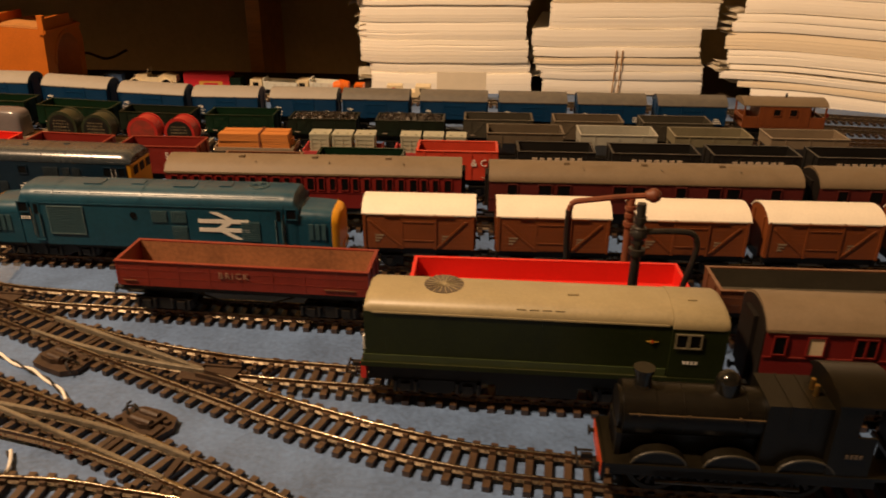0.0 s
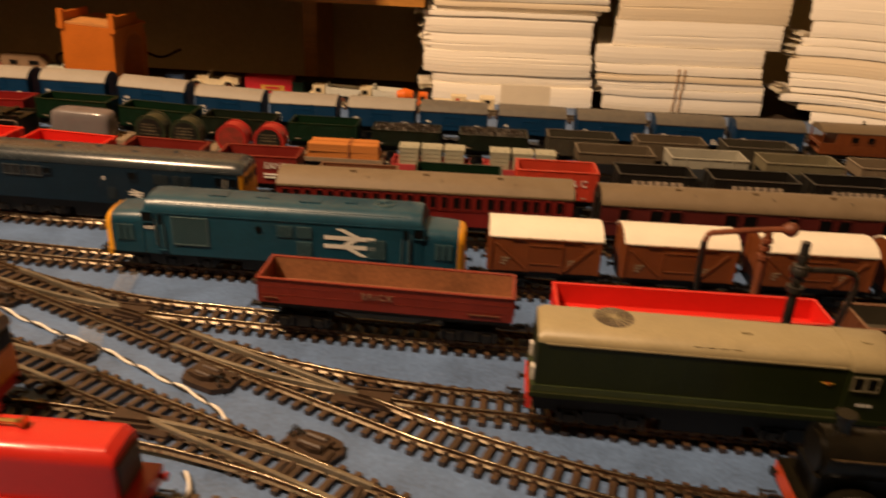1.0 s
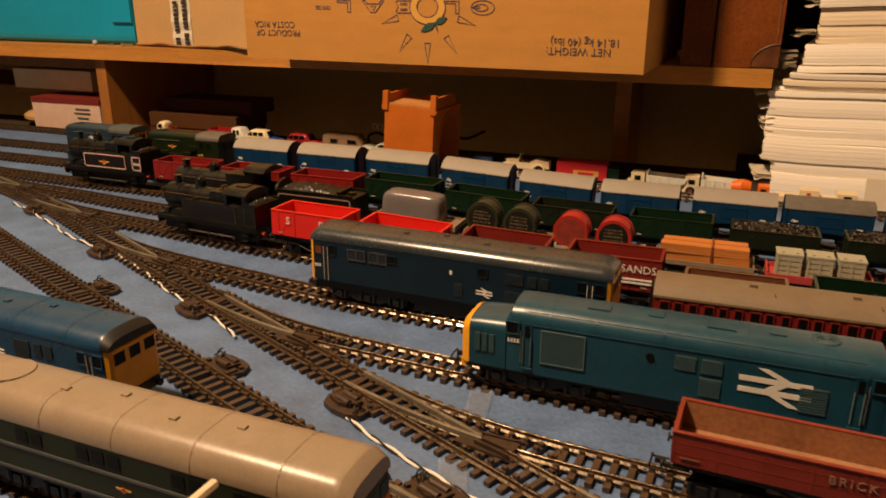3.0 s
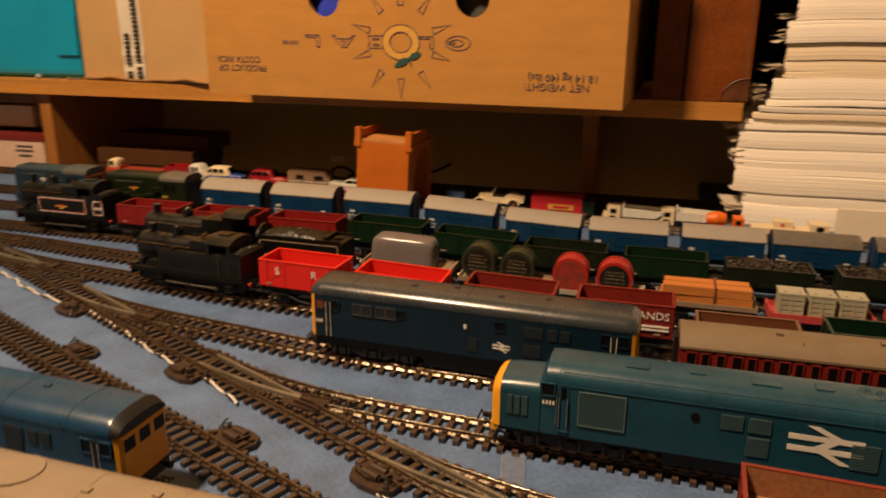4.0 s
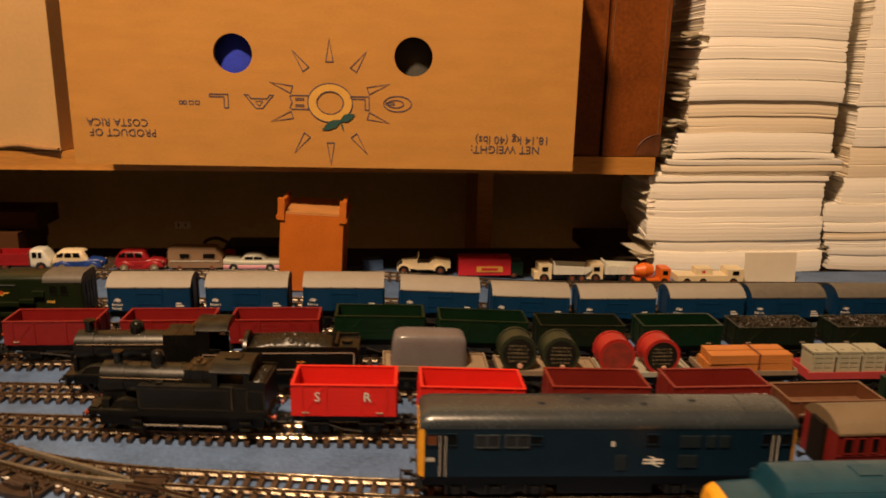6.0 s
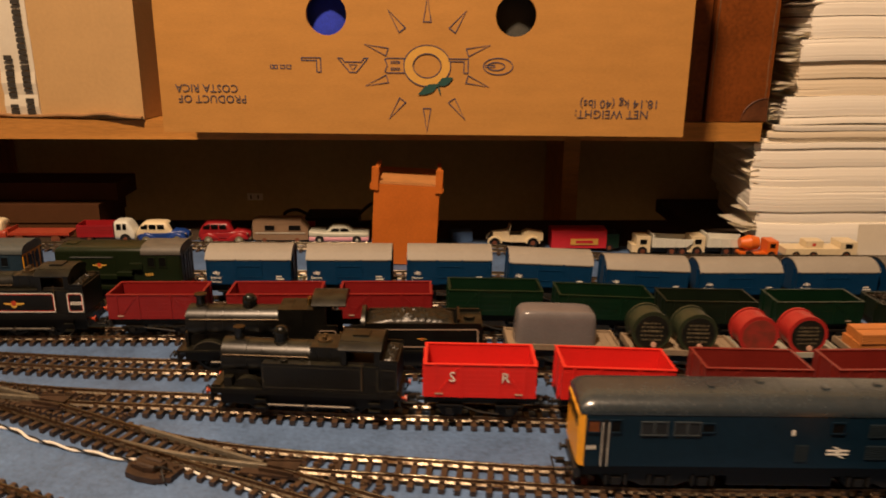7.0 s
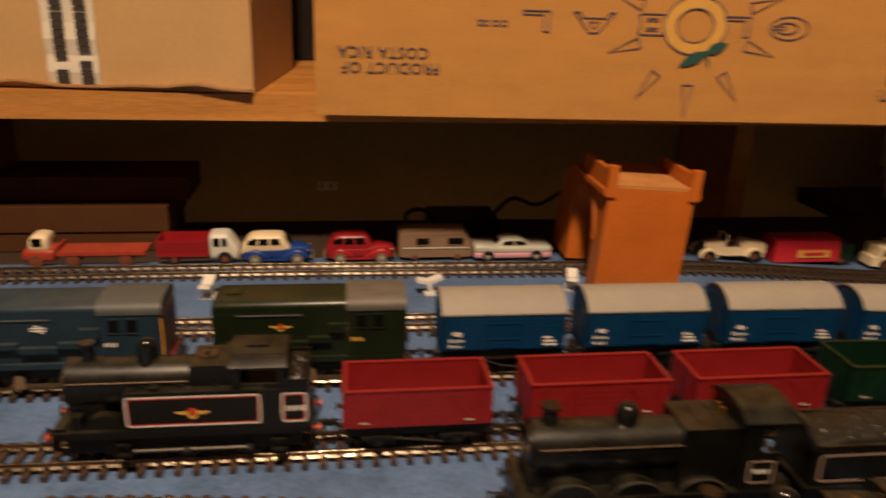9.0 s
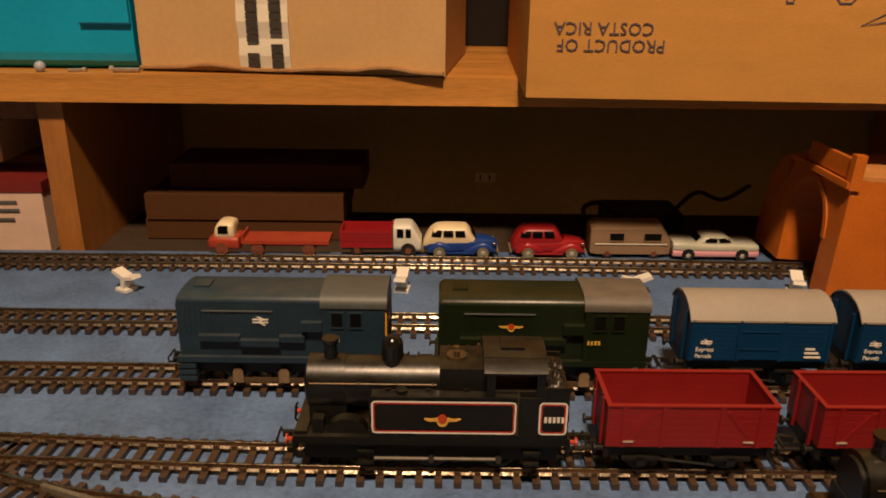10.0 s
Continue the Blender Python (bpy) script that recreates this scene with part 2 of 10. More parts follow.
def rod(bm, p, q, r, seg=10, r2=None, mi=0):
    p, q = Vector(p), Vector(q)
    w = (q - p).normalized()
    u = w.orthogonal().normalized()
    v = w.cross(u)
    r2 = r if r2 is None else r2
    a, b = [], []
    for i in range(seg):
        c = math.cos(2 * math.pi * i / seg) * u + math.sin(2 * math.pi * i / seg) * v
        a.append(bm.verts.new(p + c * r))
        b.append(bm.verts.new(q + c * r2))
    for i in range(seg):
        bm.faces.new((a[i], a[(i + 1) % seg], b[(i + 1) % seg], b[i])).material_index = mi
    bm.faces.new(a[::-1]).material_index = mi
    bm.faces.new(b).material_index = mi


def tube(bm, pts, r, seg=8, mi=0):
    pts = [Vector(p) for p in pts]
    rings = []
    for i, p in enumerate(pts):
        d = (pts[min(i + 1, len(pts) - 1)] - pts[max(i - 1, 0)]).normalized()
        up = Vector((0, 0, 1)) if abs(d.z) < 0.95 else Vector((0, 1, 0))
        u = d.cross(up).normalized()
        v = u.cross(d)
        rings.append([bm.verts.new(p + r * (math.cos(2 * math.pi * k / seg) * u + math.sin(2 * math.pi * k / seg) * v)) for k in range(seg)])
    for a, b in zip(rings, rings[1:]):
        for k in range(seg):
            bm.faces.new((a[k], a[(k + 1) % seg], b[(k + 1) % seg], b[k])).material_index = mi
    bm.faces.new(rings[0][::-1]).material_index = mi
    bm.faces.new(rings[-1]).material_index = mi


def ball(bm, c, r, mi=0, squash=1.0, seg=12):
    res = bmesh.ops.create_uvsphere(bm, u_segments=seg, v_segments=seg // 2 + 1, radius=r)
    for v in res["verts"]:
        v.co.z *= squash
        v.co += Vector(c)
        for f in v.link_faces:
            f.material_index = mi


def B(*args):
    """A bmesh of one box."""
    bm = bmesh.new()
    box(bm, *args)
    return bm


def smooth_path(pts, step=0.006):
    """A smooth line through the given places, in even steps."""
    p = [Vector(q) for q in pts]
    p = [2 * p[0] - p[1]] + p + [2 * p[-1] - p[-2]]
    dense = []
    for i in range(1, len(p) - 2):
        for k in range(24):
            t = k / 24
            dense.append(0.5 * (2 * p[i] + (p[i + 1] - p[i - 1]) * t + (2 * p[i - 1] - 5 * p[i] + 4 * p[i + 1] - p[i + 2]) * t * t
                                + (3 * p[i] - p[i - 1] - 3 * p[i + 1] + p[i + 2]) * t ** 3))
    dense.append(p[-2])
    out, run, want = [dense[0]], 0.0, step
    for a, b in zip(dense, dense[1:]):
        d = (b - a).length
        while d > 0 and run + d >= want:
            out.append(a + (b - a) * ((want - run) / d))
            want += step
        run += d
    return out


def lettering(text, size, mat, parent, place, name="lettering", spread=1.0, align="CENTER"):
    """Flat writing in the built-in font as a mesh; place is a matrix, in which the text stands in x and y."""
    cu = bpy.data.curves.new(name, "FONT")
    cu.body, cu.size, cu.align_x, cu.align_y, cu.extrude = text, size, align, "CENTER", 0.00012
    cu.space_character, cu.resolution_u = spread, 2
    tmp = bpy.data.objects.new(name, cu)
    me = bpy.data.meshes.new_from_object(tmp)
    bpy.data.objects.remove(tmp)
    bpy.data.curves.remove(cu)
    me.materials.clear()
    me.materials.append(mat)
    ob = new(name, me)
    ob.parent = parent
    ob.matrix_local = place
    return ob


def side(x, y, z, flip=1):
    """Where writing lies on a side that faces the viewer (towards -y), or the far side with flip = -1."""
    return pose(x, y, z, 90, 0, 0 if flip > 0 else 180)


# ---- room ----
def room():
    x0, x1, y0, y1, z0, z1 = -2.3, 1.7, -1.3, 1.435, -0.75, 1.65
    for nm, b in (("wall_north", (x0, x1, y1, y1 + 0.1, z0, z1)), ("wall_south", (x0, x1, y0 - 0.1, y0, z0, z1)),
                  ("wall_west", (x0 - 0.1, x0, y0, y1, z0, z1)), ("wall_east", (x1, x1 + 0.1, y0, y1, z0, z1))):
        ob = part(nm, B(*b), BACKPAINT if nm == "wall_north" else WALLPAINT)
        tagged(ob, "plain painted room wall behind the railway layout", "wall", kind="structure")
    tagged(part("floor", B(x0, x1, y0, y1, z0 - 0.05, z0), CARPET), "brown carpeted floor under the layout table", "floor", kind="structure")
    tagged(part("ceiling", B(x0, x1, y0, y1, z1, z1 + 0.05), WALLPAINT), "plain brown painted ceiling over the room", "ceiling", kind="structure")


def baseboard():
    """A long board on trestles covered with blue felt; its skin follows gz."""
    top = thing("layout_table", "long railway layout table covered with worn blue felt", "table")
    bm = bmesh.new()
    xs = [-1.9 + 0.03 * i for i in range(98)]
    ys = [-0.02 + 0.03 * i for i in range(24)] + [0.70 + 0.0125 * i for i in range(33)] + [1.125, 1.15]
    rim = lambda x, y: y if y < 1.149 else 1.150 + 0.030 * max(-1.3, min(0.0, x + 0.1))
    grid = [[bm.verts.new((x, rim(x, y), gz(x, rim(x, y)) + 0.0004 * noise.noise(Vector((x * 14, y * 14, 0))))) for y in ys] for x in xs]
    low = [[bm.verts.new((x, rim(x, y), -0.014)) for y in (ys[0], ys[-1])] for x in (xs[0], xs[-1])]
    for i in range(len(xs) - 1):
        for j in range(len(ys) - 1):
            bm.faces.new((grid[i][j], grid[i + 1][j], grid[i + 1][j + 1], grid[i][j + 1]))
    for a, b in (((0, 0), (-1, 0)), ((-1, 0), (-1, -1)), ((-1, -1), (0, -1)), ((0, -1), (0, 0))):
        i, j = a
        k, l = b
        if j == l:
            run = [grid[n][j] for n in (range(len(xs)) if i == 0 else range(len(xs) - 1, -1, -1))]
        else:
            run = [grid[i][n] for n in (range(len(ys)) if j == 0 else range(len(ys) - 1, -1, -1))]
        bm.faces.new([low[i][j], low[k][l]] + run[::-1])
    part("felt_cover", bm, FELT, top, "blue felt cover", smooth=True)
    # board coloured dark to carry the shade in the strip behind the felt
    part("board", B(-1.89, -0.1305, -0.01, 1.288, -0.034, -0.015), BOARD_DARK, top)
    part("board", B(-0.13, 1.0, -0.01, 1.42, -0.034, -0.015), BOARD_DARK, top)
    for x in (-1.8, -0.4, 0.9):
        for y in (0.06, 1.25):
            part("leg", B(x - 0.025, x + 0.025, y - 0.025, y + 0.025, -0.75, -0.0341), WOOD_SHELF, top)


# ---- track ----
GAUGE = 0.0165
RAIL_Z = 0.0066
SLEEPER_MESH = []


def ladder_y(x):
    return 0.695 - 0.468 * (x + 0.70) if x > -0.85 else 0.7652 - 0.37 * (x + 0.85)


def ladder2_y(x):
    return 0.354 - 0.487 * (x + 0.10) if x > -0.13 else 0.3686 - 0.4335 * (x + 0.13)


def sleeper_mesh():
    bm = bmesh.new()
    box(bm, -0.0017, 0.0017, -0.0150, 0.0150, 0.0, 0.0030)
    for y in (-GAUGE / 2, GAUGE / 2):
        for s in (-1, 1):
            box(bm, -0.0014, 0.0014, y + s * 0.00125 - 0.0007, y + s * 0.00125 + 0.0007, 0.0028, 0.0050)
    me = bpy.data.meshes.new("sleeper")
    bmesh.ops.recalc_face_normals(bm, faces=bm.faces)
    bm.to_mesh(me)
    bm.free()
    me.materials.append(SLEEPER)
    return me


def railway(label, pts, skip=None, longer=None, seed=1, metal=None):
    """One track: two rails with bright heads and its sleepers. skip(x, y): no sleeper there; longer(x, y): extra length to its left."""
    if not SLEEPER_MESH:
        SLEEPER_MESH.append(sleeper_mesh())
    rng = random.Random(seed)
    path = smooth_path([(x, y) for x, y in pts], 0.0043)
    tr = thing("railway_track", label, "railway track", group="tracks of the fan of sidings", kind="structure")
    n = len(path)
    normal = []
    for i in range(n):
        d = (path[min(i + 1, n - 1)] - path[max(i - 1, 0)]).normalized()
        normal.append(Vector((-d.y, d.x)))
    for s in (-1, 1):
        bm = bmesh.new()
        prof = [(-0.0015, 0.0030), (-0.0015, 0.0033), (-0.0005, 0.0043), (-0.00045, 0.0055), (-0.00062, 0.0057), (-0.00062, RAIL_Z - 0.0003), (-0.0005, RAIL_Z - 0.0001), (-0.00025, RAIL_Z)]
        prof += [(-o, z) for o, z in prof[::-1]]
        last = None
        for i in range(0, n, 2):
            p, nn = path[i], normal[i]
            g = gz(p.x, p.y)
            kink = rng.uniform(-0.00011, 0.00011)
            ring = [bm.verts.new((p.x + nn.x * (s * GAUGE / 2 + o + kink), p.y + nn.y * (s * GAUGE / 2 + o + kink), g + z)) for o, z in prof]
            if last:
                for k in range(len(prof)):
                    f = bm.faces.new((last[k], last[(k + 1) % len(prof)], ring[(k + 1) % len(prof)], ring[k]))
                    f.material_index = 1 if 5 <= k <= 9 or k in (1, 13) else 0
                    f.smooth = 5 <= k <= 9
            last = ring
        part("rail", bm, metal or (RAIL, RAIL_TOP), tr)
    for i in range(1, n - 1, 2):
        p = path[i]
        if skip and skip(p.x, p.y):
            continue
        ang = math.atan2(-normal[i].x, normal[i].y) + rng.uniform(-0.02, 0.02)
        more = longer(p.x, p.y) if longer else 0.0
        ob = new("sleeper", SLEEPER_MESH[0])
        ob.parent = tr
        off = normal[i] * (more / 2)
        ob.matrix_local = Matrix.Translation((p.x + off.x, p.y + off.y, gz(p.x, p.y))) @ Matrix.Rotation(ang, 4, "Z") @ Matrix.Diagonal((1, 1 + more / 0.030, 1, 1))
    return tr


def hermite(p0, d0, p1, d1, n=6):
    p0, d0, p1, d1 = map(Vector, (p0, d0, p1, d1))
    out = []
    for i in range(n):
        t = i / (n - 1)
        out.append(tuple((2 * t ** 3 - 3 * t * t + 1) * p0 + (t ** 3 - 2 * t * t + t) * d0 + (-2 * t ** 3 + 3 * t * t) * p1 + (t ** 3 - t * t) * d1))
    return out


# centre lines: where each siding leaves the ladder, and places along it
SIDINGS = {
    "class20": (-0.205, [(-0.03, 0.4175), (0.04, 0.4125), (0.10, 0.4085), (0.45, 0.400), (0.8, 0.395)]),
    "brick": (-0.365, [(-0.19, 0.4915), (-0.05, 0.483), (0.10, 0.479), (0.45, 0.478), (0.8, 0.478)]),
    "class37": (-0.525, [(-0.35, 0.5655), (-0.25, 0.5595), (0.0, 0.556), (0.4, 0.557), (0.8, 0.557)]),
    "class31": (-0.685, [(-0.51, 0.6475), (-0.42, 0.6365), (-0.30, 0.631), (0.0, 0.634), (0.4, 0.636), (0.8, 0.638)]),
    "opens": (-0.845, [(-0.66, 0.7235), (-0.50, 0.708), (-0.30, 0.704), (0.1, 0.705), (0.8, 0.706)]),
    "flats": (-1.005, [(-0.82, 0.797), (-0.66, 0.781), (-0.40, 0.779), (0.1, 0.779), (0.8, 0.779)]),
    "tank": (-1.165, [(-0.985, 0.850), (-0.85, 0.8445), (-0.5, 0.843), (0.1, 0.843), (0.8, 0.843)]),
}


def siding_path(key):
    toe, pts = SIDINGS[key]
    d0 = Vector((1, -0.468 if toe > -0.85 else -0.37)) * 0.17
    d1 = (Vector(pts[1]) - Vector(pts[0])).normalized() * 0.19
    return hermite((toe, ladder_y(toe)), d0, pts[0], d1)[:-1] + pts


SIDING_LINES = {k: smooth_path(siding_path(k), 0.004) for k in SIDINGS}


def side_distance(x, y, lines):
    return min((Vector((x, y)) - p).length for line in lines for p in line[::2])


def turnout(branch, main):
    """The pale moving blades of a point, from its toe to its crossing, and the dark crossing plate."""
    def nearest(q):
        return min(main, key=lambda v: (v - q).length_squared)
    sep = [(q - nearest(q)).length for q in branch]
    toe = next((i for i, d in enumerate(sep) if d > 0.0006), 0) + 3
    nose = next((i for i, d in enumerate(sep) if d > GAUGE * 0.97), len(sep) - 1)
    ob = thing("turnout_blades", "pale grey metal point blades and dark crossing plate of a turnout", "railway point", group="turnouts of the ladders", kind="structure")
    offs = (nearest(branch[nose]) - branch[nose]).normalized()
    runs = []
    for line, s in ((branch[toe:nose], 1), ([nearest(q) for q in branch[toe:nose]], -1)):
        pts = []
        for i, q in enumerate(line):
            d = (line[min(i + 1, len(line) - 1)] - line[max(i - 1, 0)])
            d = d.normalized() if d.length > 0 else Vector((1, 0))
            nn = Vector((-d.y, d.x))
            if nn.dot(offs) < 0:
                nn = -nn
            pts.append(q + nn * s * GAUGE / 2)
        runs.append(pts)
    for pts in runs:
        bm = bmesh.new()
        last = None
        for i, q in enumerate(pts):
            d = (pts[min(i + 1, len(pts) - 1)] - pts[max(i - 1, 0)]).normalized()
            nn = Vector((-d.y, d.x)) * 0.0011
            g = gz(q.x, q.y)
            ring = [bm.verts.new((q.x + nn.x * a, q.y + nn.y * a, g + z)) for a, z in ((-1, 0.0042), (1, 0.0042), (1, 0.0066), (0.6, 0.0071), (-0.6, 0.0071), (-1, 0.0066))]
            if last:
                for k in range(6):
                    bm.faces.new((last[k], last[(k + 1) % 6], ring[(k + 1) % 6], ring[k]))
            else:
                bm.faces.new(ring)
            last = ring
        bm.faces.new(last[::-1])
        part("point_blade", bm, BLADE, ob, "pale grey point blade")
    tip = (runs[0][-1] + runs[1][-1]) / 2
    d = (runs[0][-1] - runs[0][-6]).normalized()
    nn = Vector((-d.y, d.x))
    g = gz(*tip)
    bm = bmesh.new()
    extrude_z(bm, [tuple(tip + d * a + nn * b) for a, b in ((-0.012, -0.0075), (0.022, -0.0075), (0.022, 0.0075), (-0.012, 0.0075))], g + 0.0024, g + 0.0042)
    part("crossing_plate", bm, MOTOR, ob)
    # the crossing's nose, a brown casting as high as the rails, with its two wing ribs
    bm = bmesh.new()
    extrude_z(bm, [tuple(tip + d * a + nn * b) for a, b in ((0.001, -0.0016), (0.012, -0.0030), (0.020, -0.0042), (0.020, 0.0042), (0.012, 0.0030), (0.001, 0.0016))], g + 0.0043, g + 0.0070)
    part("crossing_nose", bm, MOTOR, ob, "brown plastic crossing nose", bevel=0.0004)
    for k in (-1, 1):
        bm = bmesh.new()
        extrude_z(bm, [tuple(tip + d * a + nn * b * k) for a, b in ((-0.002, 0.0034), (0.014, 0.0052), (0.019, 0.0066), (0.019, 0.0078), (0.013, 0.0066), (-0.002, 0.0048))], g + 0.0043, g + 0.0066)
        part("check_rib", bm, MOTOR, ob)
    # the toe: a sliding tie bar under the blades
    toe_mid = (runs[0][0] + runs[1][0]) / 2
    bm = bmesh.new()
    extrude_z(bm, [tuple(toe_mid + d * a + nn * b) for a, b in ((0.002, -0.013), (0.0052, -0.013), (0.0052, 0.013), (0.002, 0.013))], g + 0.0032, g + 0.0044)
    part("tie_bar", bm, MOTOR, ob)


def tracks():
    ladder = [(x, ladder_y(x)) for x in (-1.5, -1.2, -1.0, -0.9, -0.8, -0.7, -0.5, -0.3, -0.1)] + [(-0.035, 0.3845), (0.041, 0.3585), (0.10, 0.3495), (0.17, 0.3445), (0.45, 0.338), (0.8, 0.336)]
    lad_line = smooth_path(ladder, 0.004)
    lines = list(SIDING_LINES.values())

    def wider(x, y):
        if x > -0.02:
            return 0.0
        d = side_distance(x, y, lines)
        return d if 0.003 < d < 0.024 else 0.0
    railway("brown sleepered model track forming the ladder of points", ladder, longer=wider, seed=3)
    for i, k in enumerate(SIDINGS):
        railway("brown sleepered model track of a storage siding", siding_path(k), skip=lambda x, y: side_distance(x, y, [lad_line]) < 0.025, seed=10 + i)
    railway("brown sleepered model track of a storage siding", [(-1.7, 0.926), (-1.2, 0.922), (-0.85, 0.918), (-0.4, 0.913), (0.0, 0.911), (0.45, 0.905), (0.8, 0.89)], seed=30, metal=(RAIL, CLEAN_TOP))
    for i, k in enumerate(SIDINGS):
        turnout(SIDING_LINES[k], lad_line)
    railway("empty brown sleepered model track behind the blue vans", [(-1.7, 0.99), (-1.1, 0.986), (-0.66, 0.982), (0.0, 0.978), (0.30, 0.972), (0.5, 0.955), (0.8, 0.90)], seed=31, metal=(CLEAN_RAIL, CLEAN_TOP))
    railway("empty brown sleepered model track nearest the shelf", [(-1.7, 1.088), (-1.1, 1.087), (-0.8, 1.086), (-0.55, 1.079), (-0.2, 1.070), (0.15, 1.055), (0.45, 1.02), (0.8, 0.95)], seed=32, metal=(CLEAN_RAIL, REAR_TOP))
    lad2 = [(x, ladder2_y(x)) for x in (-1.3, -0.9, -0.55, -0.4, -0.25, -0.1, 0.0, 0.15)]
    l2 = smooth_path(lad2, 0.004)
    rows2 = [hermite((0.06, ladder2_y(0.06)), (-0.19, 0.0925), (-0.13, 0.3225), (-0.19, 0.022)) [:-1] + [(-0.13, 0.3225), (-0.22, 0.3225), (-0.4, 0.329), (-0.8, 0.35)],
             hermite((-0.06, ladder2_y(-0.06)), (-0.19, 0.0925), (-0.25, 0.3825), (-0.19, 0.012))[:-1] + [(-0.25, 0.3825), (-0.4, 0.3865), (-0.8, 0.40)],
             hermite((-0.22, ladder2_y(-0.22)), (-0.19, 0.0925), (-0.41, 0.4505), (-0.19, 0.012))[:-1] + [(-0.41, 0.4505), (-0.55, 0.4560), (-0.9, 0.472)]]

    def wider2(x, y):
        d = side_distance(x, y, [smooth_path(r, 0.004) for r in rows2]) if -0.5 < x < 0.08 else 1
        return -d if 0.003 < d < 0.024 else 0.0
    railway("brown sleepered model track forming the nearer ladder", lad2, seed=40)
    for i, r in enumerate(rows2):
        turnout(smooth_path(r, 0.004), l2)
        railway("brown sleepered model track under the nearer engines", r, skip=lambda x, y: side_distance(x, y, [l2]) < 0.024, seed=41 + i)


room()
baseboard()
tracks()


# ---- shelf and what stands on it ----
SHADE_BLACK = material("gap_shade_black", (0.012, 0.008, 0.0055), 0.8, vary=0.3, grain=30, spec=0.2)
WOOD_UP = material("brown_pine_upright", (0.36, 0.145, 0.030), 0.45, vary=0.25, grain=14, stretch=(5, 5, 0.5))
SHELF_Y, SHELF_Z0, SHELF_Z1 = 1.140, 0.117, 0.1385


def shelf_unit():
    sh = thing("shelf_unit", "low orange pine shelf unit with brown uprights behind the layout", "shelf")
    bm = bmesh.new()
    box(bm, -2.25, -0.106, SHELF_Y, 1.428, SHELF_Z0, SHELF_Z1)
    part("shelf_board", bm, WOOD_SHELF, sh, "orange pine board", bevel=0.0012)
    bm = bmesh.new()
    box(bm, -1.128, -1.108, SHELF_Y + 0.012, 1.428, -0.0148, SHELF_Z0 - 0.0005)
    part("upright", bm, WOOD_UP, sh, bevel=0.001)
    bm = bmesh.new()
    box(bm, -0.305, -0.283, 1.290, 1.428, -0.75, SHELF_Z0 - 0.0005)
    part("upright", bm, WOOD_SHELF, sh, "orange pine rear upright", bevel=0.001)
    # shade under the shelf is put into the dark wood of rail and inner shelf
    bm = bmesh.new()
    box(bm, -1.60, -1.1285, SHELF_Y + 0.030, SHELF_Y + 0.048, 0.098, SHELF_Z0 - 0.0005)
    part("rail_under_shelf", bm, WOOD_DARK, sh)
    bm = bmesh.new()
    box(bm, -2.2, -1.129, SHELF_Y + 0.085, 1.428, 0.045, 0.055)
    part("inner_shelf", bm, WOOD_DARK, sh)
    # added board: its black stands in for the shade behind boxes and papers
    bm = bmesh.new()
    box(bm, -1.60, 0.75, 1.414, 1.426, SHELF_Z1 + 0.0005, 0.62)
    part("back_panel", bm, SHADE_BLACK, sh, "added black board standing in for the shade behind the boxes")


def board_box(w, d, h, t, mat, parent, holes=()):
    """An open-bottomed carton body: four walls and a top, in local x (width), y (depth, front at 0), z up."""
    if holes:
        # the front as one sheet with round hand holes
        bm = bmesh.new()
        loops = [[(-w / 2, 0), (w / 2, 0), (w / 2, h), (-w / 2, h)]]
        loops += [[(hx + hr * math.cos(2 * math.pi * i / 40), hz + hr * math.sin(2 * math.pi * i / 40)) for i in range(40)] for hx, hz, hr in holes]
        edges = []
        for lp in loops:
            vs = [bm.verts.new((x, 0, z)) for x, z in lp]
            edges += [bm.edges.new((vs[i], vs[(i + 1) % len(vs)])) for i in range(len(vs))]
        bmesh.ops.triangle_fill(bm, edges=edges, use_beauty=True)
        ext = bmesh.ops.extrude_face_region(bm, geom=bm.faces[:])
        for v in ext["geom"]:
            if isinstance(v, bmesh.types.BMVert):
                v.co.y += t
        part("front_panel", bm, mat, parent)
    else:
        bm = bmesh.new()
        box(bm, -w / 2, w / 2, 0, t, 0, h)
        part("front_panel", bm, mat, parent, bevel=0.001)
    bm = bmesh.new()
    box(bm, -w / 2, -w / 2 + t, t, d, 0, h)
    part("side_panel", bm, mat, parent)
    bm = bmesh.new()
    box(bm, w / 2 - t, w / 2, t, d, 0, h)
    part("side_panel", bm, mat, parent)
    bm = bmesh.new()
    box(bm, -w / 2 + t, w / 2 - t, d - t, d, 0, h)
    part("back_panel", bm, mat, parent)
    bm = bmesh.new()
    box(bm, -w / 2 + t, w / 2 - t, t, d - t, h - t, h)
    part("top_panel", bm, mat, parent)
    bm = bmesh.new()
    box(bm, -w / 2 + t, w / 2 - t, t, d - t, 0, t)
    part("bottom_panel", bm, mat, parent)


def outline_shape(bm, pts, wd, y):
    """A closed drawn line of width wd through (x, z) points, as a thin flat band."""
    n = len(pts)
    inner = []
    for i in range(n):
        p0, p1, p2 = Vector(pts[i - 1]), Vector(pts[i]), Vector(pts[(i + 1) % n])
        d1, d2 = (p1 - p0).normalized(), (p2 - p1).normalized()
        nn = Vector((-(d1 + d2).y, (d1 + d2).x)).normalized()
        k = min(2.5, 1 / max(0.3, nn.dot(Vector((-d1.y, d1.x)))))
        inner.append(p1 + nn * wd * k)
    a = [bm.verts.new((x, y, z)) for x, z in pts]
    b = [bm.verts.new((p.x, y, p.y)) for p in inner]
    for i in range(n):
        bm.faces.new((a[i], a[(i + 1) % n], b[(i + 1) % n], b[i]))


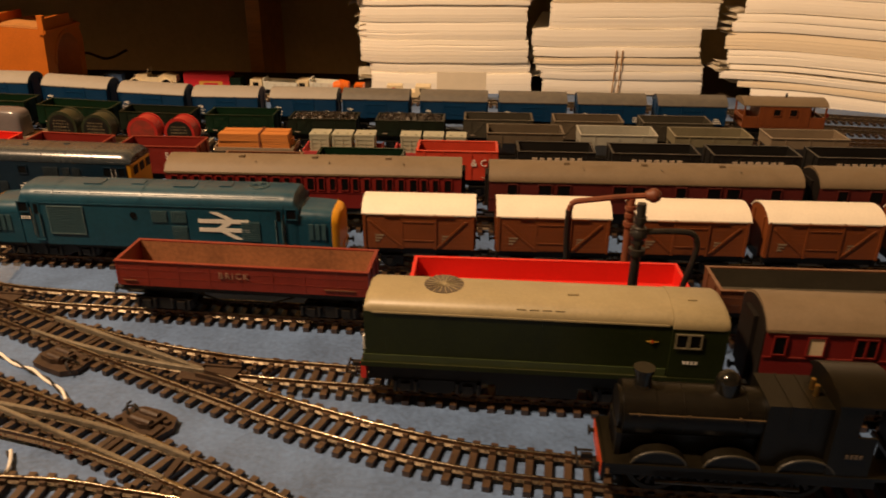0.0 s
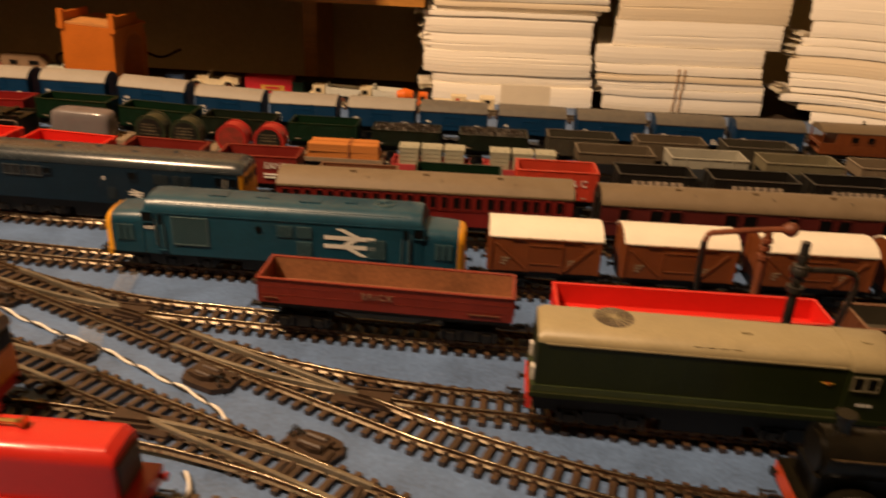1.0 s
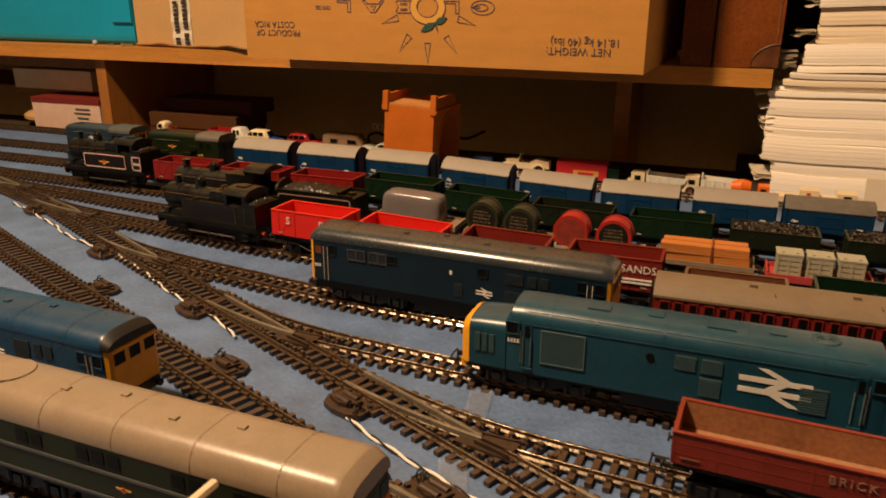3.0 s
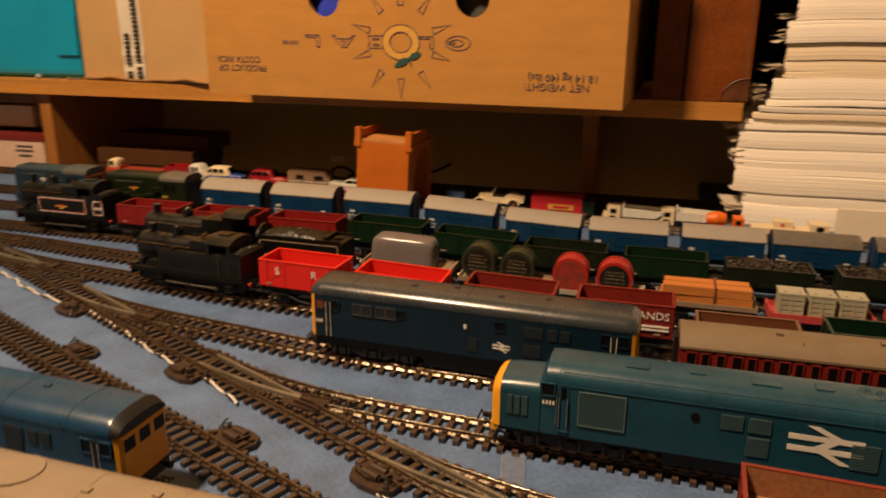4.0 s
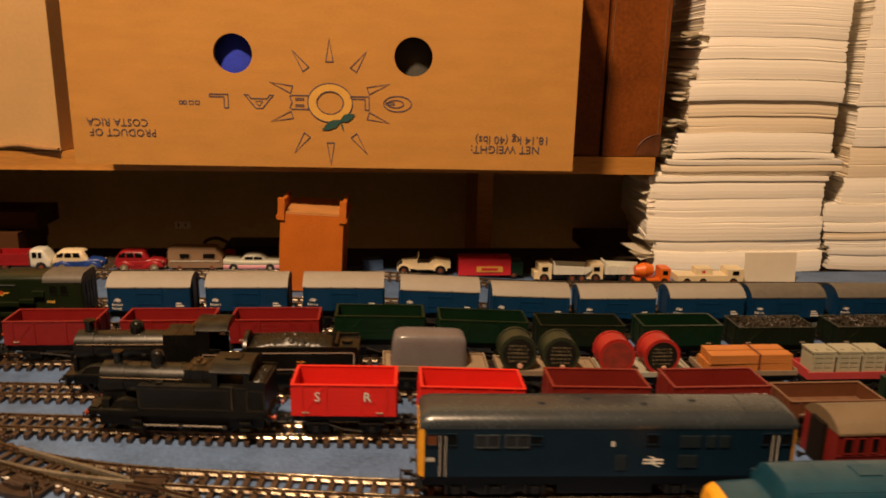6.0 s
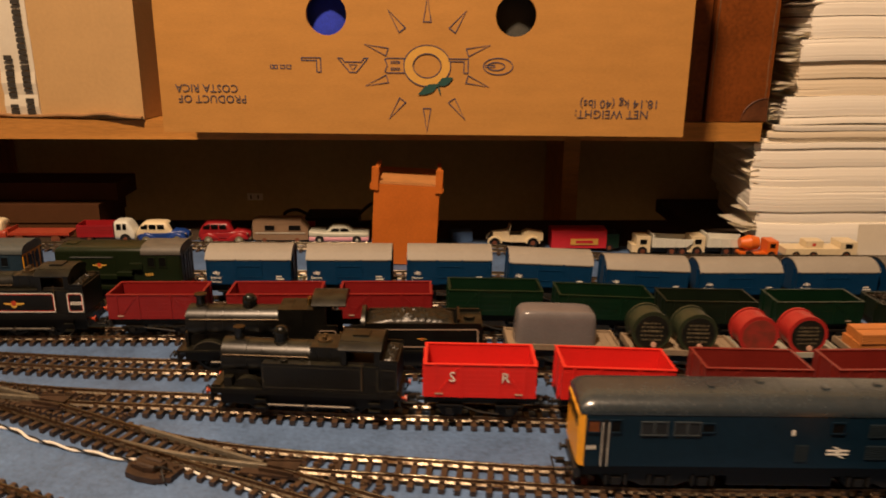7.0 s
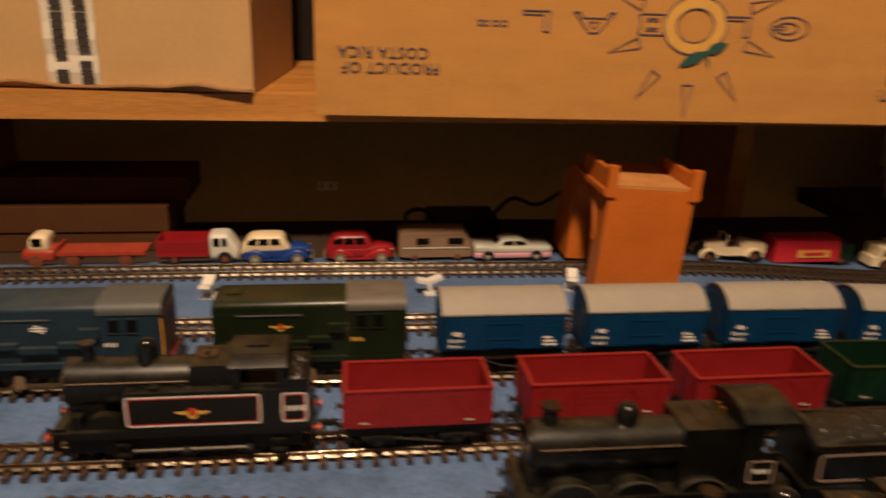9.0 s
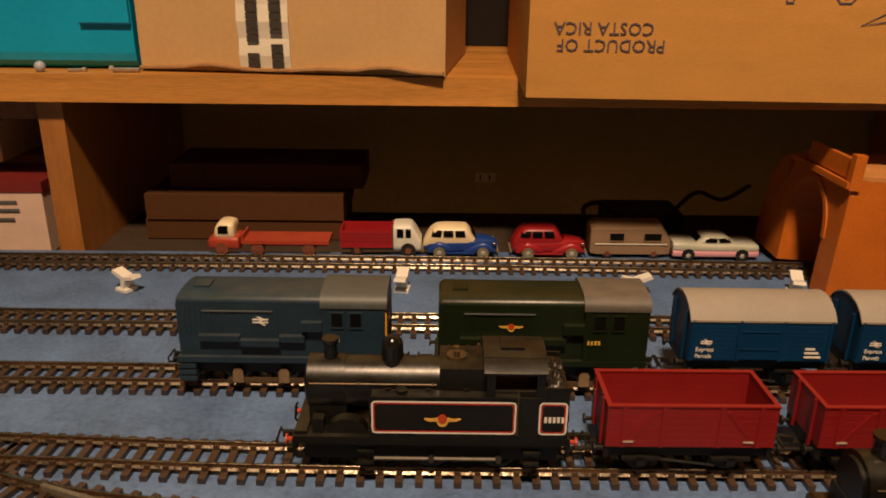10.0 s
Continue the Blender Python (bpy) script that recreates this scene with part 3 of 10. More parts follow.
INK_FADED = material("faded_blue_ink", (0.085, 0.070, 0.085), 0.85, vary=0.4, grain=200)
INK_TAPE = material("tape_print", (0.035, 0.030, 0.024), 0.6, vary=0.2)
LEATHER_DARK = material("dark_leather_corner", (0.115, 0.040, 0.014), 0.45, vary=0.45, grain=60, spec=0.35)


def fruit_box():
    """A banana carton stood on its head, with a sun device, hand holes and upside-down writing."""
    w = 0.518
    ob = thing("fruit_carton", "upside-down brown cardboard fruit carton with printed sun, overhanging the shelf", "cardboard box",
               pose(-0.4980, 1.033, SHELF_Z1, 0, 0, -2.6))
    board_box(w, 0.285, 0.243, 0.006, CARD, ob, holes=((-0.0925, 0.1140, 0.0195), (0.0895, 0.1140, 0.0195)))
    Y = -0.0006
    cx, cz = 0.0045, 0.0668
    n = 40
    oval = lambda r, k=0.86: [(cx + r * math.cos(2 * math.pi * i / n), cz + k * r * math.sin(2 * math.pi * i / n)) for i in range(n)]
    ring = bmesh.new()
    for r in (0.0232, 0.0139):
        outline_shape(ring, oval(r), 0.0009, Y - 0.0003)
    part("sun_outline", ring, INK_BLUE, ob)
    disc = bmesh.new()
    outline_shape(disc, oval(0.0226), 0.0082, Y)
    part("sun_disc", disc, INK_YELLOW, ob)
    for k in range(10):
        ang = math.pi / 2 + 2 * math.pi * k / 10
        u, v = Vector((math.cos(ang), math.sin(ang))), Vector((-math.sin(ang), math.cos(ang)))
        c = Vector((cx, cz))
        tip, l, r = c + u * 0.0648, c + u * 0.0405 + v * 0.0043, c + u * 0.0405 - v * 0.0043
        bm = bmesh.new()
        outline_shape(bm, [tuple(tip), tuple(l), tuple(r)], 0.0009, Y)
        part("sun_ray", bm, INK_BLUE, ob)
    leaf = bmesh.new()
    joint = Vector((cx + 0.0105, cz - 0.0178))
    for end, wide in ((Vector((cx - 0.0090, cz - 0.0278)), 0.0042), (Vector((cx + 0.0255, cz - 0.0112)), 0.0040), (Vector((cx + 0.0135, cz - 0.0285)), 0.0010)):
        u = end - joint
        v = Vector((-u.y, u.x)).normalized() * wide
        leaf.faces.new([leaf.verts.new((p.x, Y - 0.0006, p.y)) for p in (joint + v * 0.25, joint + u * 0.35 + v, joint + u * 0.7 + v * 0.75, end, joint + u * 0.7 - v * 0.75, joint + u * 0.35 - v, joint - v * 0.25)])
    part("leaf_print", leaf, INK_GREEN, ob)
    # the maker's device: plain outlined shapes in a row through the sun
    def mark(dx, pts, wd=0.0009):
        bm = bmesh.new()
        pts = [(cx + dx + x, cz + z) for x, z in pts]
        turn = sum(p[0] * q[1] - q[0] * p[1] for p, q in zip(pts, pts[1:] + pts[:1]))
        outline_shape(bm, pts if turn > 0 else pts[::-1], wd, Y)
        part("maker_mark", bm, INK_BLUE, ob)
    angle = [(-0.0098, 0.0072), (0.0098, 0.0072), (0.0098, -0.0072), (0.0048, -0.0072), (0.0048, 0.0038), (-0.0098, 0.0038)]
    mark(0.0690, [(0.0148 * math.cos(2 * math.pi * i / 24), 0.0083 * math.sin(2 * math.pi * i / 24)) for i in range(24)])
    mark(0.0690, [(0.0088 * math.cos(2 * math.pi * i / 24) - 0.002, 0.0042 * math.sin(2 * math.pi * i / 24)) for i in range(24)])
    mark(0.0690, [(-0.0125, -0.0012), (-0.0030, -0.0012), (-0.0030, 0.0016), (-0.0125, 0.0016)], 0.0007)
    mark(0.0305, angle)
    mark(-0.0320, [(-0.0098, 0.0060), (-0.0070, 0.0074), (0.0100, 0.0074), (0.0100, -0.0074), (-0.0070, -0.0074), (-0.0098, -0.0055), (-0.0072, 0.0)])
    for z in (-0.0032, 0.0032):
        mark(-0.0320, [(-0.0035, z - 0.0012), (0.0055, z - 0.0012), (0.0055, z + 0.0012), (-0.0035, z + 0.0012)], 0.0007)
    mark(-0.0723, [(-0.0155, 0.0072), (-0.0105, 0.0072), (-0.0080, 0.0035), (0.0080, 0.0035), (0.0105, 0.0072), (0.0155, 0.0072), (0.0035, -0.0072), (-0.0035, -0.0072)])
    mark(-0.0723, [(-0.0042, 0.0008), (0.0042, 0.0008), (0.0010, -0.0042), (-0.0010, -0.0042)], 0.0006)
    mark(-0.1130, angle)
    for dx, w2 in ((-0.1350, 0.0024), (-0.1410, 0.0024), (-0.1475, 0.0018), (-0.1515, 0.0018)):
        mark(dx, [(-w2, -0.0040), (w2, -0.0040), (w2, -0.0002), (-w2, -0.0002)], 0.0007)
    flip = lambda x, z: pose(x, Y, z, 90, 0, 0) @ pose(0, 0, 0, 0, 0, 180)
    lettering("PRODUCT OF", 0.0108, INK_FADED, ob, flip(-0.2075, 0.0335), spread=1.0)
    lettering("COSTA RICA", 0.0108, INK_FADED, ob, flip(-0.2125, 0.0438), spread=1.0)
    lettering("NET WEIGHT:", 0.0117, INK_FADED, ob, flip(0.1865, 0.0222))
    lettering("18.14 kg (40 lbs)", 0.0117, INK_FADED, ob, flip(0.1935, 0.0322))
    inside = thing("blue_bundle", "bright blue fabric bundle seen through a hand hole", "fabric", pose(-0.587, 1.112, SHELF_Z1 + 0.0062))
    bm = bmesh.new()
    ball(bm, (0, 0, 0.094), 0.0640, squash=1.45, seg=16)
    part("fabric", bm, material("blue_cloth", (0.02, 0.045, 0.55), 0.85, vary=0.3, grain=60), inside, smooth=True)
    inside = thing("grey_bundle", "dull grey fabric bundle seen through a hand hole", "fabric", pose(-0.405, 1.108, SHELF_Z1 + 0.0062))
    bm = bmesh.new()
    ball(bm, (0, 0, 0.090), 0.0600, squash=1.48, seg=16)
    part("fabric", bm, material("grey_cloth", (0.07, 0.07, 0.06), 0.85, vary=0.3, grain=60), inside, smooth=True)


def printer_box():
    ob = thing("taped_carton", "pale brown cardboard carton sealed with white printed tape", "cardboard box", pose(-0.927, 1.1510, SHELF_Z1 + 0.001, 0, 0, -6.5))
    board_box(0.240, 0.19, 0.27, 0.004, CARD_PALE, ob)
    # the torn, curling lower flap edge
    rng = random.Random(5)
    bm = bmesh.new()
    prev = None
    for i in range(41):
        x = -0.119 + 0.238 * i / 40
        bulge = 0.004 * math.exp(-((x - 0.075) / 0.02) ** 2) + 0.0032 * math.exp(-((x + 0.062) / 0.022) ** 2) + 0.0018 * math.exp(-((x - 0.03) / 0.02) ** 2)
        z = 0.0015 + bulge + rng.uniform(-0.0002, 0.0002)
        ring = [bm.verts.new(v) for v in ((x, -0.006 - bulge * 0.6, z), (x, 0.002, z + 0.0002), (x, 0.002, z + 0.0022), (x, -0.006 - bulge * 0.6, z + 0.0016))]
        if prev:
            for k in range(4):
                bm.faces.new((prev[k], prev[(k + 1) % 4], ring[(k + 1) % 4], ring[k]))
        else:
            bm.faces.new(ring)
        prev = ring
    bm.faces.new(prev[::-1])
    part("lower_flap", bm, CARD_IN, ob, "curled torn flap")
    bm = bmesh.new()
    last = None
    for i in range(13):
        f = i / 12
        xa, xb, zz = -0.0385 - 0.0035 * f + rng.uniform(-0.0002, 0.0002), 0.0015 - 0.0025 * f + rng.uniform(-0.0002, 0.0002), 0.0002 + 0.1500 * f
        yy = -0.0012 - (0.0022 if i in (1, 3) else 0.0) + rng.uniform(-0.0002, 0.0002)
        ring = [bm.verts.new(v) for v in ((xa, yy, zz), (xb, yy - (0.0008 if i == 2 else 0), zz), (xb, -0.0002, zz), (xa, -0.0002, zz))]
        if last:
            for k in range(4):
                bm.faces.new((last[k], last[(k + 1) % 4], ring[(k + 1) % 4], ring[k]))
        last = ring
    part("tape_strip", bm, TAPE_WHITE, ob, "white printed tape, creased at its foot")
    # bars where the printer's name and number run up the tape
    for x0, lean, top, gap in ((-0.0270, 0.0, 0.068, 2), (-0.0080, -0.0025, 0.147, 3)):
        z, i = 0.004, 0
        while z < top - 0.005:
            d = (0.0052, 0.0040, 0.0056, 0.0046, 0.0030)[i % 5]
            xm = x0 + lean * z / 0.147
            if i != gap:
                part("print_bar", B(xm - 0.0046, xm + 0.0046, -0.0044, -0.0038, z, z + d), INK_TAPE, ob)
            z += d + 0.0014
            i += 1


def suitcase():
    ob = thing("suitcase", "old brown leather suitcase standing on the shelf", "suitcase", pose(-0.155, 1.140, SHELF_Z1 + 0.001, 0, 0, 0))
    bm = bmesh.new()
    box(bm, -0.018, 0.053, 0.0, 0.20, 0.0, 0.30)
    part("case_body", bm, LEATHER, ob, bevel=0.010)
    bm = bmesh.new()
    box(bm, -0.056, -0.021, 0.004, 0.20, 0.0, 0.30)
    part("case_lid", bm, LEATHER, ob, bevel=0.006)
    for z, d in ((0.001, 1), (0.299, -1)):
        bm = bmesh.new()
        arc = [(0.0525 - 0.030 * math.cos(math.pi / 2 * i / 8), z + d * 0.026 * math.sin(math.pi / 2 * i / 8)) for i in range(9)]
        extrude_y(bm, [(0.0525, z)] + arc, -0.0006, 0.004)
        part("corner_patch", bm, LEATHER_DARK, ob, "dark worn leather corner")
        bm = bmesh.new()
        tube(bm, [(x, -0.0009, zz) for x, zz in arc], 0.0009, 6)
        part("patch_stitching", bm, LEATHER_DARK, ob, "worn stitching")
    for x, r in ((0.0482, 0.0009), (-0.0150, 0.0007)):
        bm = bmesh.new()
        tube(bm, [(x + 0.0005 * math.sin(i * 1.7), -0.0003, 0.028 + 0.0122 * i) for i in range(21)], r, 6)
        part("stitched_seam", bm, LEATHER_EDGE, ob)
    bm = bmesh.new()
    box(bm, -0.0205, -0.0185, 0.010, 0.198, 0.002, 0.298)
    part("lid_gap", bm, BLACK, ob)


def teal_crate():
    ob = thing("plastic_crate", "teal blue plastic storage crate on the shelf", "storage crate", pose(-1.235, 1.165, SHELF_Z1 + 0.001))
    bm = bmesh.new()
    prof = [(0.010, 0.0), (0.0045, 0.0025), (0.0015, 0.006), (0.0, 0.012), (-0.004, 0.25), (0.17, 0.25), (0.166, 0.0)]
    extrude_x(bm, prof, -0.27, 0.185)
    part("crate_body", bm, TEAL, ob, bevel=0.003)
    bm = bmesh.new()
    extrude_x(bm, [(-0.0035, 0.0340), (-0.0050, 0.0352), (-0.0050, 0.0900), (0.0, 0.0900), (0.0, 0.0340)], 0.146, 0.1845)
    part("corner_rib", bm, TEAL, ob, bevel=0.0008)


def sheaf(parent, rng, x0, x1, y0, depth, z, h, wave, twist, arch=0.0, ragged=0.0006, inset=0.030, paper=None, phase=0.0):
    """A block of sheets: a nearly smooth front, waved and arched along its length, a sheet standing back here and there, ragged ends."""
    bm = bmesh.new()
    n = max(3, int(h / 0.0011))
    bulge = min(0.0016, 0.05 * h)
    rows, lean = [], rng.uniform(-0.0012, 0.0012)
    for l in range(n + 1):
        v = l / n
        deep = rng.uniform(0.0004, 0.0013) if rng.random() < 0.06 and 0 < l < n else 0.0
        jx = rng.uniform(-1, 1) * ragged + (rng.uniform(-5, 3) * ragged if rng.random() < 0.12 else 0)
        rows.append((z + h * v, rng.uniform(-0.00012, 0.00012) - bulge * 4 * v * (1 - v) + lean * v, deep, rng.uniform(0, 6.3), jx, v))
    ph, ph2, ns = phase + 9 * z, 2.3 * phase + 14 * z, 22
    w = x1 - x0
    cols = []
    for s in range(ns + 1):
        u = s / ns
        low = wave * (math.sin(ph + 5.0 * u) + 0.45 * math.sin(ph2 + 11.0 * u)) - arch * (2 * u - 1) ** 2
        high = wave * (math.sin(ph + 9 * h + 5.0 * u) + 0.45 * math.sin(ph2 + 14 * h + 11.0 * u)) - arch * (2 * u - 1) ** 2
        curl = 0.0016 * abs(2 * u - 1) ** 6
        front = [(x0 + w * u + (jx if s == ns else -jx if s == 0 else 0), jy + curl + deep * max(0.0, math.sin(q + 5.0 * u)), zz + low + (high - low) * v) for zz, jy, deep, q, jx, v in rows]
        back = x0 + w * u + inset * (1 - u)
        cols.append([bm.verts.new(v) for v in front + [(back, depth, z + h + high), (back, depth, z + low)]])
    m = len(cols[0])
    for p, q in zip(cols, cols[1:]):
        for k in range(m):
            bm.faces.new((p[k], p[(k + 1) % m], q[(k + 1) % m], q[k]))
    for vs, ins in ((cols[0], inset), (cols[-1], 0.0)):
        far = [bm.verts.new((v.co.x + ins, depth, v.co.z)) for v in vs[:-2]]
        for k in range(len(far) - 1):
            bm.faces.new((vs[k], vs[k + 1], far[k + 1], far[k]))
    ob = part("sheaf", bm, paper or PAPER, parent)
    ob.matrix_local = Matrix.Translation((x0, y0, 0)) @ Matrix.Rotation(radians(twist), 4, "Z") @ Matrix.Translation((-x0, 0, 0))


def loose_corners(parent, rng, x, z, count, spread):
    """A tuft of creased sheet corners standing out at the side of a stack, each curling its own way."""
    for _ in range(count):
        out, wd = rng.uniform(0.006, 0.019), rng.uniform(0.025, 0.060)
        zc = z + rng.uniform(-spread, spread)
        curl, roll, cut = rng.uniform(-0.006, 0.004), rng.uniform(-0.0025, 0.0025), rng.uniform(0.2, 0.9)
        bm = bmesh.new()
        rows = []
        for a in range(9):
            u = a / 8
            row = []
            for b in range(6):
                v = b / 5
                reach = 0.008 + out * (1 - cut * (1 - v) ** 2 * 0.6)
                row.append(bm.verts.new((x + 0.008 - reach * u, -0.0015 + wd * v + 0.004 * u * u * cut, zc + curl * u * u * (1 - 0.6 * v) + roll * math.sin(3.2 * u + 2 * v) * u)))
            rows.append(row)
        for a in range(8):
            for b in range(5):
                bm.faces.new((rows[a][b], rows[a + 1][b], rows[a + 1][b + 1], rows[a][b + 1]))
        bmesh.ops.solidify(bm, geom=bm.faces[:], thickness=0.0007)
        part("creased_sheet", bm, PAPER_TOP, parent, "creased loose sheet", smooth=True)


def paper_stacks():
    rng = random.Random(21)
    W, C = PAPER, PAPER_CREAM
    # bundles from the bottom up: thickness, gap above, left and right end, how far it stands forward, waviness, sag of the ends, paper
    tall = ((0.027, 0.0006, -0.092, 0.132, 0.000, 0.0006, 0.0, W), (0.015, 0.0008, -0.094, 0.130, 0.002, 0.0006, 0.0004, W), (0.030, 0.0004, -0.106, 0.126, -0.001, 0.0003, 0.0, W),
            (0.024, 0.0003, -0.107, 0.122, 0.000, 0.0003, 0.0, W), (0.022, 0.0012, -0.106, 0.123, -0.001, 0.0005, 0.0, W), (0.006, 0.0012, -0.108, 0.125, -0.003, 0.0011, 0.0006, W),
            (0.005, 0.0014, -0.102, 0.131, 0.001, 0.0013, 0.0008, W), (0.007, 0.0014, -0.094, 0.141, -0.003, 0.0010, 0.0, C), (0.006, 0.0050, -0.088, 0.140, -0.004, 0.0013, -0.0015, W),
            (0.007, 0.0018, -0.080, 0.128, -0.002, 0.0016, 0.0014, W), (0.023, 0.0008, -0.076, 0.125, 0.000, 0.0010, 0.0010, W), (0.020, 0.0006, -0.066, 0.125, 0.002, 0.0005, 0.0, C),
            (0.018, 0.0022, -0.065, 0.126, 0.001, 0.0006, 0.0006, C), (0.024, 0.0016, -0.068, 0.128, -0.003, 0.0008, 0.0008, W), (0.023, 0.0020, -0.060, 0.128, -0.001, 0.0009, 0.0006, W),
            (0.025, 0.0008, -0.058, 0.127, 0.000, 0.0007, 0.0004, W), (0.050, 0.0008, -0.058, 0.126, 0.001, 0.0005, 0.0, W), (0.050, 0.0, -0.060, 0.126, 0.000, 0.0005, 0.0, W))
    tied = ((0.021, 0.0010, 0.149, 0.372, 0.000, 0.0005, 0.0, W), (0.011, 0.0012, 0.146, 0.370, -0.002, 0.0007, 0.0004, W), (0.010, 0.0012, 0.140, 0.369, -0.003, 0.0009, 0.0010, W),
            (0.008, 0.0030, 0.135, 0.366, -0.005, 0.0016, 0.0022, C), (0.012, 0.0008, 0.133, 0.362, -0.004, 0.0012, 0.0006, W), (0.023, 0.0020, 0.131, 0.361, -0.003, 0.0008, -0.0006, W),
            (0.034, 0.0006, 0.154, 0.381, 0.000, 0.0006, 0.0005, W), (0.040, 0.0006, 0.157, 0.385, 0.001, 0.0005, 0.0, C), (0.050, 0.0012, 0.158, 0.386, 0.000, 0.0005, 0.0, W),
            (0.080, 0.0008, 0.155, 0.384, -0.002, 0.0006, 0.0, W), (0.090, 0.0, 0.158, 0.386, 0.000, 0.0006, 0.0, W))
    creased = ((0.020, 0.0016, 0.432, 0.68, 0.002, 0.0008, 0.0020, W), (0.009, 0.0022, 0.415, 0.68, 0.000, 0.0012, 0.0030, C), (0.010, 0.0060, 0.392, 0.68, -0.003, 0.0016, 0.0040, W),
               (0.006, 0.0030, 0.402, 0.68, -0.001, 0.0014, 0.0045, W), (0.018, 0.0012, 0.398, 0.68, 0.000, 0.0007, 0.0050, W), (0.022, 0.0018, 0.394, 0.68, 0.001, 0.0006, 0.0050, C),
               (0.012, 0.0016, 0.398, 0.68, -0.001, 0.0008, 0.0045, W), (0.010, 0.0024, 0.402, 0.68, 0.000, 0.0012, 0.0045, W), (0.020, 0.0012, 0.410, 0.68, 0.001, 0.0008, 0.0040, W),
               (0.040, 0.0012, 0.405, 0.68, 0.000, 0.0007, 0.0035, W), (0.060, 0.0012, 0.404, 0.68, 0.001, 0.0007, 0.0030, W), (0.090, 0.0010, 0.408, 0.68, 0.000, 0.0006, 0.0020, W), (0.090, 0.0, 0.408, 0.68, 0.000, 0.0006, 0.0020, W))
    stacks = ((tall, 1.150, 0.200, 0.0, "tall stack of white office paper with ragged edges", ((-0.100, 0.030, 5, 0.012), (-0.106, 0.095, 4, 0.018), (-0.106, 0.128, 6, 0.008), (-0.090, 0.160, 7, 0.010),
                                                                                             (-0.074, 0.186, 5, 0.008), (-0.064, 0.225, 4, 0.010), (-0.066, 0.247, 4, 0.006), (-0.058, 0.292, 5, 0.010))),
              (tied, 1.160, 0.190, 0.0, "stack of white paper bundles tied with string", ((0.134, 0.048, 4, 0.005), (0.140, 0.030, 3, 0.006))),
              (creased, 1.152, 0.170, -29.0, "untidy tall stack of creased white papers", ((0.396, 0.038, 6, 0.010), (0.402, 0.090, 5, 0.012), (0.410, 0.115, 4, 0.008), (0.425, 0.018, 3, 0.006))))
    for rows, y, depth, turn, label, tufts in stacks:
        ob = thing("paper_stack", label, "paper stack", pose(0, y, gz(0.1, y)), "stacks of paper")
        z = 0.0
        for h, gap, x0, x1, fwd, wave, sag, paper in rows:
            fwd += (x0 - 0.400) * math.tan(radians(turn))
            sheaf(ob, rng, x0, x1, fwd, depth, z, h, 0.0010, turn + rng.uniform(-0.5, 0.5), sag * 0.8, 0.0012 if h < 0.012 else 0.0008, 0.0 if turn else 0.030, paper, 1.0 + y * 7 + turn)
            z += h + 0.55 * gap
        for x, zc, count, spread in tufts:
            loose_corners(ob, rng, x, zc, count, spread)
        if rows is tied:
            for xx in (0.247, 0.255):
                bm = bmesh.new()
                tube(bm, [(xx, -0.0035, 0.001), (xx + 0.0004, -0.0052, 0.02), (xx + 0.001, -0.0062, 0.045), (xx + 0.001, -0.0068, 0.062)], 0.0008, 6)
                part("string", bm, CARD_IN, ob, "brown tying string")


# brown card, deepened by the under-shelf shade put into its colour
CARD_DIM = material("shaded_brown_card", (0.080, 0.032, 0.011), 0.8, vary=0.12, grain=18, bump=0.2, spec=0.2)


